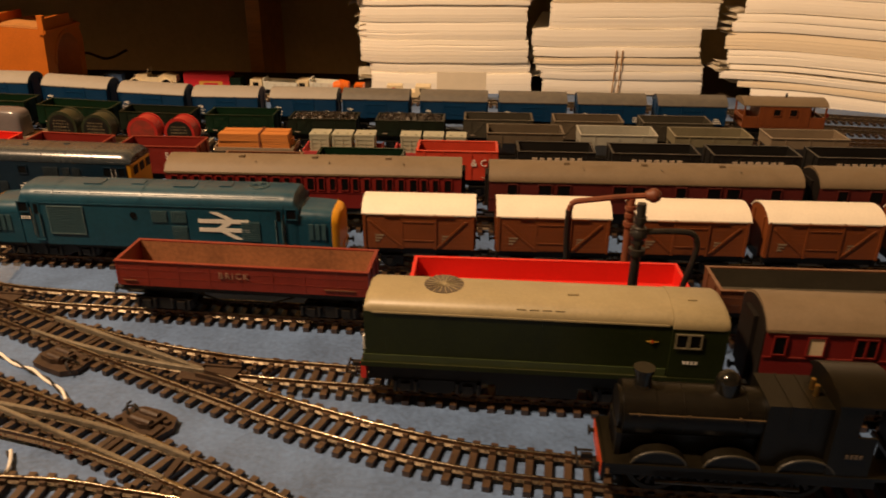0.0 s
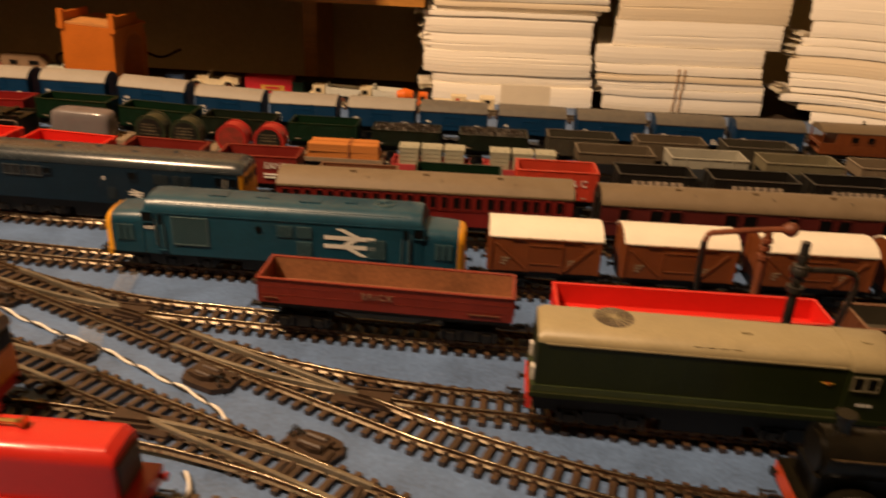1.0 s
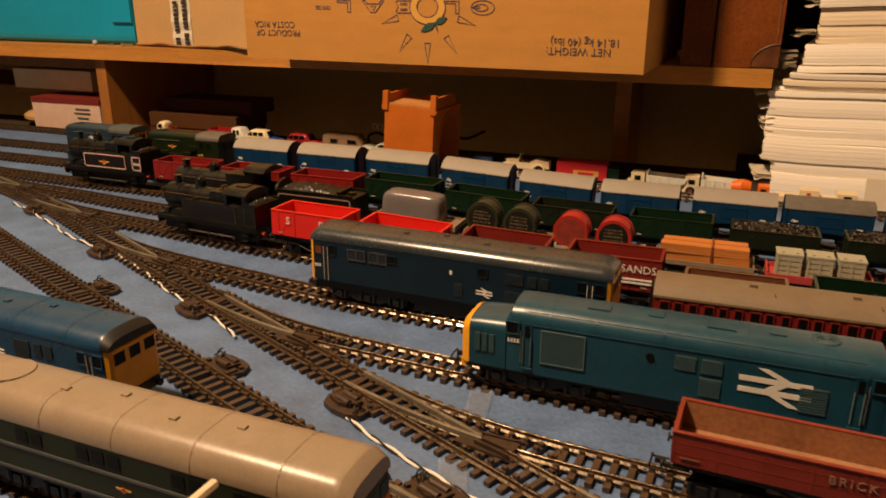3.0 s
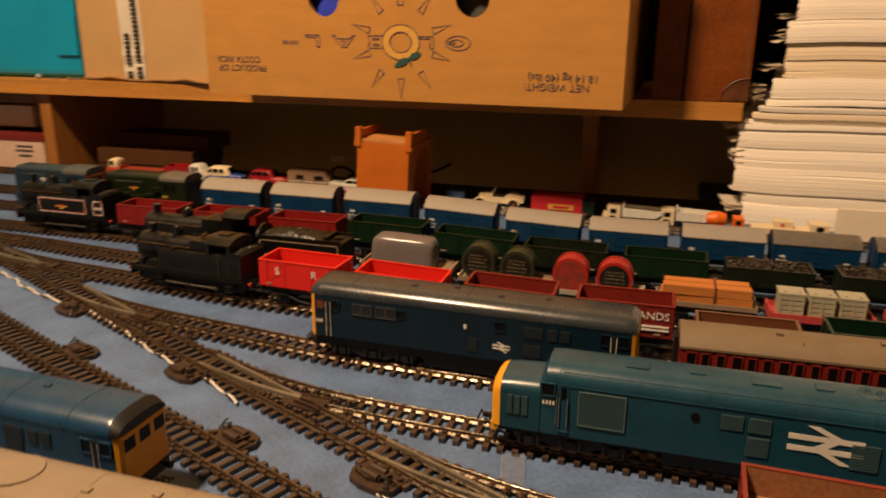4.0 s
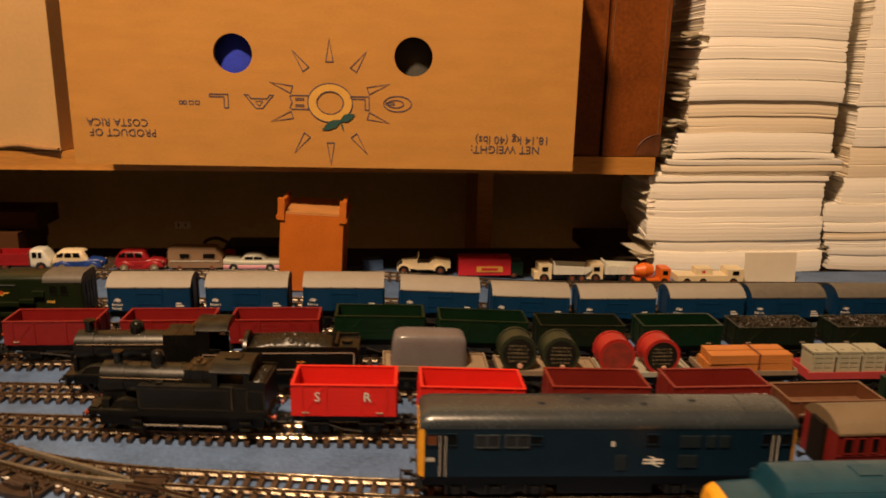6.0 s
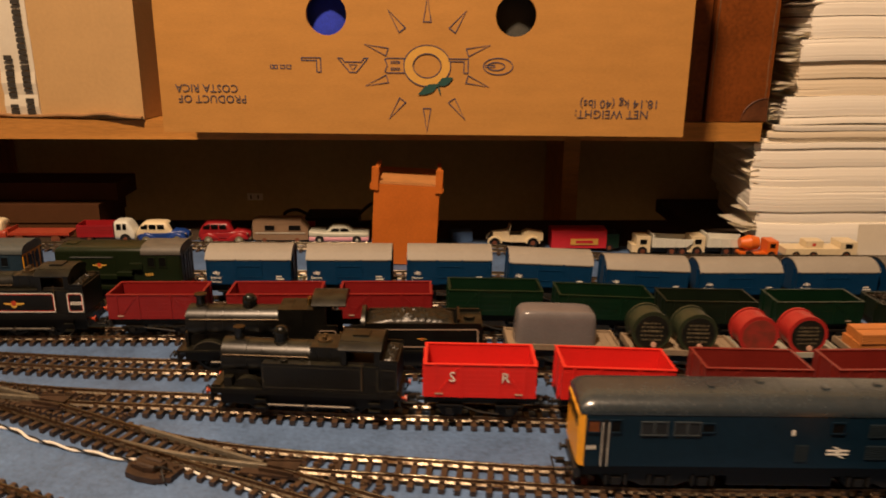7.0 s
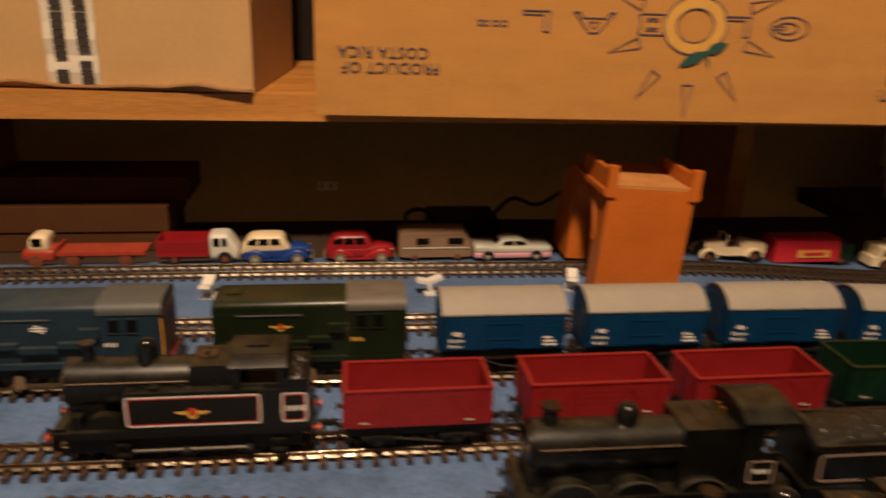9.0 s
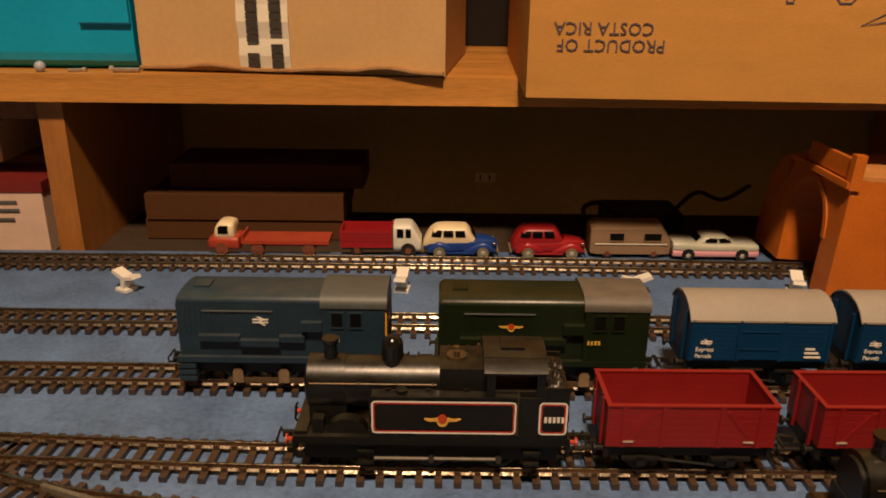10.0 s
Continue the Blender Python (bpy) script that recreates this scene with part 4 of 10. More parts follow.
def shelf_clutter():
    steel = material("galvanised_steel", (0.55, 0.50, 0.42), 0.35, metal=0.9)
    ob = thing("bolt", "long galvanised steel bolt lying on the shelf", "bolt", pose(-1.065, 1.149, SHELF_Z1 + 0.0022, 0, 0, 4))
    bm = bmesh.new()
    rod(bm, (0.003, 0, 0), (0.022, 0, 0), 0.0016)
    part("shank", bm, steel, ob)
    bm = bmesh.new()
    rod(bm, (0, 0, 0), (0.003, 0, 0), 0.0034, 6)
    part("head", bm, steel, ob)
    ob = thing("screw", "small dark screw lying on the shelf", "screw", pose(-1.098, 1.150, SHELF_Z1 + 0.0016, 0, 0, 8))
    bm = bmesh.new()
    rod(bm, (0, 0, 0), (0.011, 0, 0), 0.0012)
    rod(bm, (0.011, 0, 0), (0.0135, 0, 0), 0.002)
    part("shank", bm, steel, ob)
    ob = thing("bead", "small pale blue plastic ball on the shelf", "ball", pose(-1.118, 1.148, SHELF_Z1 + 0.0042))
    bm = bmesh.new()
    ball(bm, (0, 0, 0), 0.0042)
    part("ball", bm, material("pale_blue_plastic", (0.35, 0.38, 0.45), 0.4), ob, smooth=True)
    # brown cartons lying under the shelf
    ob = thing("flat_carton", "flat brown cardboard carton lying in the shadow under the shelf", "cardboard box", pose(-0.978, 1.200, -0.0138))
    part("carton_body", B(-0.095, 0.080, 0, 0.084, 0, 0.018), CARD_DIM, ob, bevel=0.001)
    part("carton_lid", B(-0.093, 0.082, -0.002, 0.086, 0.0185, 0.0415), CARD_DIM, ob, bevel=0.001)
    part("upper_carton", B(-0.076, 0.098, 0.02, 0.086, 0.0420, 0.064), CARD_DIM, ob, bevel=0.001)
    ob = thing("model_box", "pink and white printed model box with a dark red top", "box", pose(-1.195, 1.158, -0.0138, 0, 0, 2))
    part("box_body", B(-0.09, 0.055, 0, 0.10, 0, 0.053), material("pink_white_card", (0.62, 0.45, 0.36), 0.6, vary=0.1), ob, bevel=0.0008)
    part("box_top", B(-0.091, 0.056, -0.001, 0.101, 0.0532, 0.062), material("dark_red_card", (0.16, 0.015, 0.012), 0.5, vary=0.15), ob, bevel=0.0008)
    for x, z, w in ((0.004, 0.044, 0.030), (0.001, 0.037, 0.034), (0.006, 0.029, 0.024)):
        part("print_bar", B(x, x + w, -0.0016, -0.0008, z, z + 0.0022), GREY_PANEL, ob)
    ob = thing("wall_label", "small pale printed label on the wall behind the shelf", "label", pose(-0.755, 1.4345, -0.0150))
    part("label_sheet", B(-0.012, 0.012, -0.0012, 0.0, -0.0055, 0.0055), material("white_label", (0.86, 0.82, 0.76), 0.6, vary=0.05), ob)
    for x in (-0.007, 0.004):
        part("print_bar", B(x, x + 0.0016, -0.0022, -0.0013, -0.003, 0.003), INK_BLACK, ob)
    ob = thing("power_adaptor", "black power adaptor with red lamp and loose cables", "adaptor", pose(-0.63, 1.235, -0.0145))
    part("adaptor_body", B(-0.02, 0.05, 0.0, 0.05, 0.0, 0.016), CABLE, ob, bevel=0.003)
    part("red_lamp", B(-0.018, -0.006, -0.004, -0.0005, 0.006, 0.012), RED_PAINT, ob, bevel=0.001)
    for pts in (((-0.01, 0.01, 0.014), (-0.03, 0.005, 0.026), (-0.045, 0.0, 0.022), (-0.040, -0.005, 0.010), (-0.015, 0.0, 0.003)),
                ((0.045, 0.02, 0.012), (0.07, 0.03, 0.030), (0.10, 0.04, 0.020), (0.13, 0.05, 0.032))):
        bm = bmesh.new()
        tube(bm, [(*p, 0) [:3] for p in [tuple(q) for q in smooth3(pts)]], 0.0022, 6)
        part("cable", bm, CABLE, ob)
    # cream things in the compartment beyond the upright
    ob = thing("cream_parcel", "cream wrapped parcel in the open end of the shelf", "parcel", pose(-1.26, 1.20, 0.0552))
    bm = bmesh.new()
    box(bm, -0.11, 0.07, 0, 0.1, 0, 0.034)
    part("parcel_wrap", bm, CREAM, ob, bevel=0.008)
    ob = thing("tan_parcel", "tan padded bag lying in the shelf compartment", "bag", pose(-1.33, 1.20, -0.0145))
    bm = bmesh.new()
    ball(bm, (0, 0.05, 0.016), 0.06, squash=0.27, seg=16)
    part("bag_body", bm, CARD_PALE, ob, smooth=True)


def smooth3(pts, n=6):
    p = [Vector(q) for q in pts]
    p = [2 * p[0] - p[1]] + p + [2 * p[-1] - p[-2]]
    out = []
    for i in range(1, len(p) - 2):
        for k in range(n):
            t = k / n
            out.append(0.5 * (2 * p[i] + (p[i + 1] - p[i - 1]) * t + (2 * p[i - 1] - 5 * p[i] + 4 * p[i + 1] - p[i + 2]) * t * t
                              + (3 * p[i] - p[i - 1] - 3 * p[i + 1] + p[i + 2]) * t ** 3))
    out.append(p[-2])
    return out


def bridge():
    """An orange plastic bridge: solid piers, an arch through it along the track direction, parapets with end posts."""
    ob = thing("arch_bridge", "orange moulded plastic arch bridge standing across the rear track", "model bridge", pose(-0.518, 1.022, gz(-0.5, 1.08) + 0.0018, 0, 3, -1.5))
    W, D, H = 0.066, 0.105, 0.083
    # outline in (y, z) of the side with the arch, drawn out along x
    bm = bmesh.new()
    n = 18
    ya, yb, zs = 0.022, 0.080, 0.038
    arc = [((ya + yb) / 2 - (yb - ya) / 2 * math.cos(math.pi * i / n), zs + 0.034 * math.sin(math.pi * i / n)) for i in range(n + 1)]
    wing = [(D + 0.022, 0.0), (D + 0.021, 0.030), (D + 0.016, 0.055), (D + 0.004, 0.072), (D - 0.010, 0.080), (D - 0.022, H)]
    prof = [(0.0, 0.0), (ya, 0.0)] + arc + [(yb, 0.0), (D - 0.012, 0.0), (D - 0.012, 0.060), (D - 0.022, H), (0.0, H)]
    a = [bm.verts.new((-W / 2, y, z)) for y, z in prof]
    b = [bm.verts.new((W / 2, y, z)) for y, z in prof]
    m = len(prof)
    for i in range(m):
        bm.faces.new((a[i], a[(i + 1) % m], b[(i + 1) % m], b[i]))
    bm.faces.new(a[::-1])
    bm.faces.new(b)
    part("bridge_body", bm, BRIDGE, ob)
    bm = bmesh.new()
    extrude_x(bm, [(D - 0.0119, 0.0)] + wing[:-1] + [(D - 0.0119, 0.081)], -W / 2, -W / 2 + 0.014)
    part("wing_wall", bm, BRIDGE, ob)
    for s in (-1, 1):
        bm = bmesh.new()
        x = s * (W / 2 + 0.001)
        box(bm, min(x, x - s * 0.004), max(x, x - s * 0.004), 0.002, 0.064, H + 0.0002, H + 0.013)
        part("parapet", bm, BRIDGE, ob, bevel=0.0008)
        bm = bmesh.new()
        box(bm, min(x + s * 0.0015, x - s * 0.0055), max(x + s * 0.0015, x - s * 0.0055), -0.002, 0.0045, H - 0.006, H + 0.017)
        part("end_post", bm, BRIDGE, ob, bevel=0.0008)
        bm = bmesh.new()
        box(bm, min(x, x + s * 0.003), max(x, x + s * 0.003), -0.001, D - 0.022, H - 0.005, H - 0.001)
        part("string_course", bm, BRIDGE, ob)
        bm = bmesh.new()
        pts = [((ya + yb) / 2 - ((yb - ya) / 2 + 0.004) * math.cos(math.pi * i / n), zs + 0.038 * math.sin(math.pi * i / n)) for i in range(n + 1)]
        rings = []
        for p, q in zip(arc, pts):
            rings.append([bm.verts.new((s * (W / 2 + o), y, z)) for o, (y, z) in ((0.0012, p), (0.0012, q), (-0.0004, q), (-0.0004, p))])
        for p, q in zip(rings, rings[1:]):
            for k in range(4):
                bm.faces.new((p[k], p[(k + 1) % 4], q[(k + 1) % 4], q[k]))
        bm.faces.new(rings[0][::-1])
        bm.faces.new(rings[-1])
        part("arch_ring", bm, BRIDGE, ob)
    part("roadway", B(-W / 2 + 0.004, W / 2 - 0.004, 0.001, D - 0.023, H + 0.0003, H + 0.003), material("bridge_road", (0.50, 0.22, 0.06), 0.6, vary=0.2), ob)


def trackside():
    for i, x in enumerate((-0.168, -0.328, -0.497, -0.652, -0.81, -0.97)):
        motor(x + 0.002, ladder_y(x) - 0.0185, -25)
    for x in (-0.102, -0.255, -0.421, -0.590):
        motor(x, ladder2_y(x) + 0.0182, 157)
    wires = (((-0.34, 0.503), (-0.310, 0.481), (-0.242, 0.450), (-0.205, 0.430), (-0.170, 0.411), (-0.148, 0.392), (-0.146, 0.386)),
             ((-0.86, 0.742), (-0.76, 0.700), (-0.728, 0.683), (-0.671, 0.664), (-0.643, 0.656), (-0.592, 0.634), (-0.546, 0.607), (-0.507, 0.589), (-0.469, 0.571), (-0.44, 0.552)),
             ((-0.155, 0.352), (-0.148, 0.340), (-0.15, 0.325)))
    for w in wires:
        ob = thing("wire", "twisted white and black wires lying on the blue felt", "wire")
        pts = smooth3([(x, y, 0.0019 + gz(x, y)) for x, y in w], 14)
        for k, mt in ((0, WIRE), (1, WIRE_BLACK)):
            bm = bmesh.new()
            run, out = 0.0, []
            for i, p in enumerate(pts):
                d = pts[min(i + 1, len(pts) - 1)] - pts[max(i - 1, 0)]
                run += (p - pts[max(i - 1, 0)]).length
                nn = Vector((-d.y, d.x, 0)).normalized()
                a = 2 * math.pi * run / 0.030 + math.pi * k
                out.append(p + nn * (0.0008 * math.cos(a) + 0.0004 * math.sin(run * 60)) + Vector((0, 0, 0.0007 * math.sin(a))))
            tube(bm, out, 0.00080 if k == 0 else 0.00055, 7)
            part("strand", bm, mt, ob, "white strand" if k == 0 else "black strand", smooth=True)
    for x, y, w, a in ((-0.249, 0.456, 0.014, 20), (-0.260, 0.527, 0.013, 10)):
        ob = thing("tape_piece", "wrinkled piece of clear sticky tape on the felt", "tape", pose(x, y, 0.0022, 0, 0, a))
        bm = bmesh.new()
        grid = [[bm.verts.new((-w / 2 + w * i / 6, -0.017 + 0.034 * j / 12, 0.0009 * math.sin(i * 2 + j * 2.3) * math.cos(j * 1.1 + i) + (0.0006 if abs(j - 6) > 4 else 0))) for j in range(13)] for i in range(7)]
        for i in range(6):
            for j in range(12):
                bm.faces.new((grid[i][j], grid[i + 1][j], grid[i + 1][j + 1], grid[i][j + 1]))
        bmesh.ops.solidify(bm, geom=bm.faces[:], thickness=0.00005)
        part("strip", bm, TAPE_CLEAR, ob, smooth=True)
    # white plastic clips between the rear tracks
    for x, y, r in ((-1.024, 1.034, 150), (-0.837, 1.036, 84), (-0.676, 1.035, 4), (-0.564, 1.036, 75)):
        ob = thing("track_clip", "small white plastic stand between the rear tracks", "plastic clip", pose(x, y, gz(x, y) + 0.0003, 0, 0, r) @ Matrix.Diagonal((0.9, 0.9, 0.74, 1)), "white clips by the rear track")
        part("foot", B(-0.0035, 0.0085, -0.0055, 0.0055, 0.0, 0.0028), WHITE, ob, bevel=0.0005)
        bm = bmesh.new()
        extrude_y(bm, [(0.0005, 0.0028), (0.0040, 0.0028), (0.0020, 0.0120), (-0.0018, 0.0120)], -0.0045, 0.0045)
        part("stem", bm, WHITE, ob, bevel=0.0004)
        for arm in (((-0.0018, 0.0121), (0.0015, 0.0121), (-0.0010, 0.0152), (-0.0095, 0.0174), (-0.0105, 0.0146)), ((0.0016, 0.0121), (0.0022, 0.0121), (0.0122, 0.0172), (0.0107, 0.0199), (-0.0009, 0.0153))):
            bm = bmesh.new()
            extrude_y(bm, list(arm), -0.0045, 0.0045)
            part("arm", bm, WHITE, ob)


def motor(x, y, a):
    rng = random.Random(int(abs(x) * 1000))
    ob = thing("point_motor", "brown plastic point motor plate beside the turnout", "point motor", pose(x, y, gz(x, y), 0, 0, a), "point motors along the ladders")
    j = lambda v: v + rng.uniform(-0.0006, 0.0006)
    bm = bmesh.new()
    extrude_z(bm, [(j(-0.0165), j(-0.004)), (j(-0.0125), j(-0.0112)), (j(-0.004), j(-0.0122)), (j(0.008), j(-0.0112)), (j(0.0150), j(-0.006)), (j(0.0140), j(0.002)), (j(0.0150), 0.0080), (j(-0.0140), 0.0080)], 0.0003, 0.0036)
    part("base_plate", bm, MOTOR, ob, bevel=0.0006)
    bm = bmesh.new()
    extrude_z(bm, [(j(-0.0100), j(-0.0070)), (j(-0.0015), j(-0.0085)), (j(0.0050), j(-0.0060)), (j(0.0065), j(0.0020)), (j(-0.0020), j(0.0035)), (j(-0.0085), j(0.0022))], 0.0036, j(0.0062))
    part("housing", bm, MOTOR, ob, bevel=0.0007)
    for yy in (-0.0052, 0.0008):
        bm = bmesh.new()
        rod(bm, (j(-0.0075), yy, 0.0060), (j(0.0040), yy, 0.0060), 0.0021, 10)
        part("coil", bm, MOTOR, ob, smooth=True)
    for sx, sy in ((-0.0122, -0.0050), (0.0105, -0.0068), (0.0115, 0.0030)):
        bm = bmesh.new()
        rod(bm, (sx, sy, 0.0036), (sx, sy, 0.0054), 0.0016, 8)
        part("screw_boss", bm, MOTOR, ob)
    part("slot_rib", B(-0.0135, -0.0100, -0.0020, 0.0060, 0.0036, 0.0050), MOTOR, ob, bevel=0.0004)
    for pts in (((0.0100, -0.0020, 0.0040), (0.0120, -0.0040, 0.0075), (0.0110, -0.0065, 0.0092)), ((0.0065, -0.0015, 0.0060), (0.0100, -0.0070, 0.0070), (0.0145, -0.0090, 0.0030)),
                ((0.0040, -0.0050, 0.0066), (0.0095, -0.0045, 0.0080), (0.0135, -0.0020, 0.0048))):
        bm = bmesh.new()
        tube(bm, smooth3([(j(p), j(q), r) for p, q, r in pts], 4), 0.0005, 6)
        part("lead", bm, CABLE, ob)
    part("tie_bar", B(-0.002, 0.001, 0.0081, 0.024, 0.0030, 0.0042), MOTOR, ob)


shelf_unit()
fruit_box()
printer_box()
suitcase()
teal_crate()
paper_stacks()
shelf_clutter()
bridge()
trackside()


# ---- rolling stock: shared pieces ----
BLUE37 = material("rail_blue", (0.0074, 0.0520, 0.0880), 0.31, vary=0.24, grain=30, dust=0.10, dust_rgb=(0.20, 0.23, 0.20))
BLUE_FG = material("bright_rail_blue", (0.008, 0.048, 0.110), 0.28, vary=0.16, grain=30, dust=0.08)
BLUE31 = material("dark_rail_blue", (0.0042, 0.0165, 0.033), 0.30, vary=0.2, grain=30, dust=0.04, spec=0.4)
ROOF31 = material("satin_grey_blue_roof", (0.026, 0.036, 0.045), 0.24, vary=0.25, grain=30, dust=0.05, spec=0.9)
BLUE08 = material("dusty_rail_blue", (0.0098, 0.0265, 0.0450), 0.46, vary=0.25, grain=40, dust=0.40, dust_rgb=(0.085, 0.088, 0.072))
GREEN = material("loco_green", (0.0135, 0.0195, 0.0036), 0.38, vary=0.25, grain=30, dust=0.06, spec=0.3)
GREEN_PALE = material("pale_green_band", (0.034, 0.048, 0.014), 0.45)
GREEN08 = material("dusty_loco_green", (0.0075, 0.0135, 0.0040), 0.34, vary=0.2, grain=40, dust=0.2, dust_rgb=(0.06, 0.055, 0.03))
ROOF_TAN = material("stone_grey_roof", (0.295, 0.245, 0.135), 0.42, vary=0.15, grain=40, dust=0.2, dust_rgb=(0.38, 0.32, 0.21))
ROOF_STONE = material("pinkish_grey_roof", (0.25, 0.195, 0.135), 0.32, vary=0.12, grain=40, dust=0.15, dust_rgb=(0.32, 0.27, 0.20))
ROOF_GREY = material("dull_grey_roof", (0.2592, 0.2376, 0.2016), 0.6, vary=0.12, grain=60, dust=0.3, dust_rgb=(0.30, 0.27, 0.22))
ROOF_DGREY = material("dark_grey_roof", (0.0800, 0.0736, 0.0640), 0.55, vary=0.2, grain=60, dust=0.4, dust_rgb=(0.22, 0.19, 0.14))
ROOF_WHITE = material("white_van_roof", (0.80, 0.74, 0.62), 0.5, vary=0.06, grain=40, dust=0.1, dust_rgb=(0.6, 0.5, 0.35))
ROOF_COACH = material("tan_coach_roof", (0.150, 0.108, 0.062), 0.6, vary=0.14, grain=40, dust=0.3, dust_rgb=(0.22, 0.175, 0.12))
MAROON = material("crimson_coach", (0.17, 0.013, 0.010), 0.4, vary=0.15, grain=40, dust=0.1)
MAROON_D = material("maroon_parcels_coach", (0.09, 0.012, 0.009), 0.45, vary=0.2, grain=40, dust=0.15)
BAUXITE = material("bauxite_brown", (0.165, 0.043, 0.0078), 0.5, vary=0.16, grain=50, dust=0.15)
BRICKRED = material("dull_red_wagon", (0.185, 0.0215, 0.0120), 0.42, vary=0.2, grain=40, dust=0.12, dust_rgb=(0.30, 0.12, 0.06))
BRIGHTRED = material("bright_red_plastic", (0.62, 0.018, 0.012), 0.38, vary=0.08, grain=40, dust=0.08, dust_rgb=(0.5, 0.2, 0.12))
CRIMSON = material("crimson_plastic", (0.2016, 0.0086, 0.0086), 0.42, vary=0.12, grain=40, dust=0.05, dust_rgb=(0.24, 0.08, 0.05))
DARKRED = material("dark_red_wagon", (0.1760, 0.0150, 0.0100), 0.42, vary=0.18, grain=40, dust=0.04)
OPEN_GREEN = material("green_wagon", (0.0022, 0.0175, 0.0062), 0.36, vary=0.25, grain=40)
OPEN_DGREEN = material("dark_green_wagon", (0.0038, 0.0095, 0.0030), 0.42, vary=0.3, grain=40)
OPEN_BROWN = material("brown_wagon", (0.1280, 0.0440, 0.0160), 0.5, vary=0.2, grain=40, dust=0.3)
GREY_W = material("grey_brown_wagon", (0.098, 0.074, 0.046), 0.55, vary=0.2, grain=40, dust=0.15)
GREY_DK = material("dark_grey_wagon", (0.046, 0.040, 0.026), 0.55, vary=0.25, grain=40, dust=0.15)
GREY_LT = material("pale_grey_wagon", (0.34, 0.33, 0.27), 0.5, vary=0.12, grain=40, dust=0.15)
GREY_OL = material("olive_grey_wagon", (0.17, 0.15, 0.092), 0.52, vary=0.18, grain=40, dust=0.15)
GREY_TN = material("tan_grey_wagon", (0.19, 0.145, 0.095), 0.55, vary=0.15, grain=40, dust=0.25)
BLACK_W = material("black_wagon", (0.0070, 0.0060, 0.0048), 0.5, vary=0.3, grain=40, dust=0.08)
VANBLUE = material("parcels_blue", (0.0020, 0.031, 0.092), 0.42, vary=0.18, grain=40, dust=0.03, spec=0.3)
SCRAP = material("scrap_load", (0.030, 0.022, 0.014), 0.34, metal=0.35, vary=0.9, grain=150, bump=0.6, dark=(0.003, 0.0025, 0.002), patch=(0.40, 0.62))
TIMBER = material("orange_timber", (0.4930, 0.1785, 0.0382), 0.55, vary=0.2, grain=20, stretch=(0.3, 6, 6))
CONTAINER = material("grey_sheeted_load", (0.150, 0.136, 0.140), 0.22, vary=0.12, grain=60, spec=0.6)
CRATE = material("pale_grey_crate", (0.36, 0.355, 0.262), 0.55, vary=0.14, grain=60, dust=0.15)
DRUM_DARK = material("dark_green_drum", (0.024, 0.032, 0.015), 0.45, vary=0.4, grain=70, dust=0.08)
DRUM_FACE = material("black_drum_face", (0.0085, 0.0085, 0.006), 0.45, vary=0.5, grain=90)
AMBER_CAB = material("amber_lit_cab", (0.16, 0.050, 0.012), 0.4, vary=0.4, grain=120)
BOLT_PINK = material("pale_pink_plastic", (0.62, 0.36, 0.26), 0.4, vary=0.1)
DRUM_RED = material("red_drum", (0.36, 0.020, 0.015), 0.45, vary=0.15, grain=60, dust=0.1)
FLAT_PALE = material("worn_white_transfer", (0.50, 0.40, 0.30), 0.6, vary=0.4, grain=200)
DUSTY = material("dusty_wagon_floor", (0.30, 0.13, 0.055), 0.7, vary=0.35, grain=30, dust=0.5, dust_rgb=(0.36, 0.22, 0.12))
FLAT_TAN = material("tan_flat_wagon", (0.25, 0.185, 0.12), 0.55, vary=0.2, grain=40, dust=0.2)
LOWRED = material("pink_red_low_wagon", (0.42, 0.05, 0.05), 0.45, vary=0.1)
HOODRED = material("shunter_red", (0.52, 0.018, 0.012), 0.30, vary=0.06, grain=30, dust=0.05)
CABGREY = material("shunter_cab_roof", (0.06, 0.045, 0.035), 0.4, vary=0.2, dust=0.2)


BLACK_GLOSS = material("glossy_black_plastic", (0.006, 0.006, 0.005), 0.14, vary=0.15, bump=0.03, spec=0.5)
END_DUSTY = material("dusty_coach_end", (0.0085, 0.0062, 0.0045), 0.6, vary=0.3, spec=0.25)
BRONZE_DUST = material("dusty_bronze", (0.10, 0.065, 0.03), 0.45, metal=0.4, vary=0.4, grain=150)
LINING = material("faded_cream_lining", (0.34, 0.25, 0.19), 0.5, vary=0.15)
COAL = material("moulded_coal", (0.0085, 0.0078, 0.0060), 0.34, vary=0.5, grain=90, bump=0.25, dust=0.22, dust_rgb=(0.045, 0.039, 0.022))
GRILLE37 = material("blue_grille", (0.026, 0.072, 0.092), 0.5, vary=0.2, dust=0.15)
GREY_LT37 = material("pale_blue_grille_frame", (0.10, 0.16, 0.17), 0.45, vary=0.2)
PANE31 = material("dark_blue_grey_pane", (0.017, 0.020, 0.024), 0.3, vary=0.25)
GRILLE31 = material("dark_blue_grille", (0.0125, 0.022, 0.030), 0.45, vary=0.2)
DRUM_INK = material("faded_drum_print", (0.115, 0.092, 0.052), 0.6, vary=0.8, grain=260)
FRAME31 = material("blue_grey_window_frame", (0.042, 0.052, 0.060), 0.4, vary=0.2)
ROOF_END = material("dark_grey_roof_end", (0.0075, 0.008, 0.0085), 0.5, vary=0.3)
END_GREEN = material("dark_green_cab_end", (0.0055, 0.0068, 0.0022), 0.4, vary=0.25, spec=0.3)
WORN_INK = material("worn_brick_transfer", (0.30, 0.165, 0.11), 0.6, vary=0.5, grain=220)
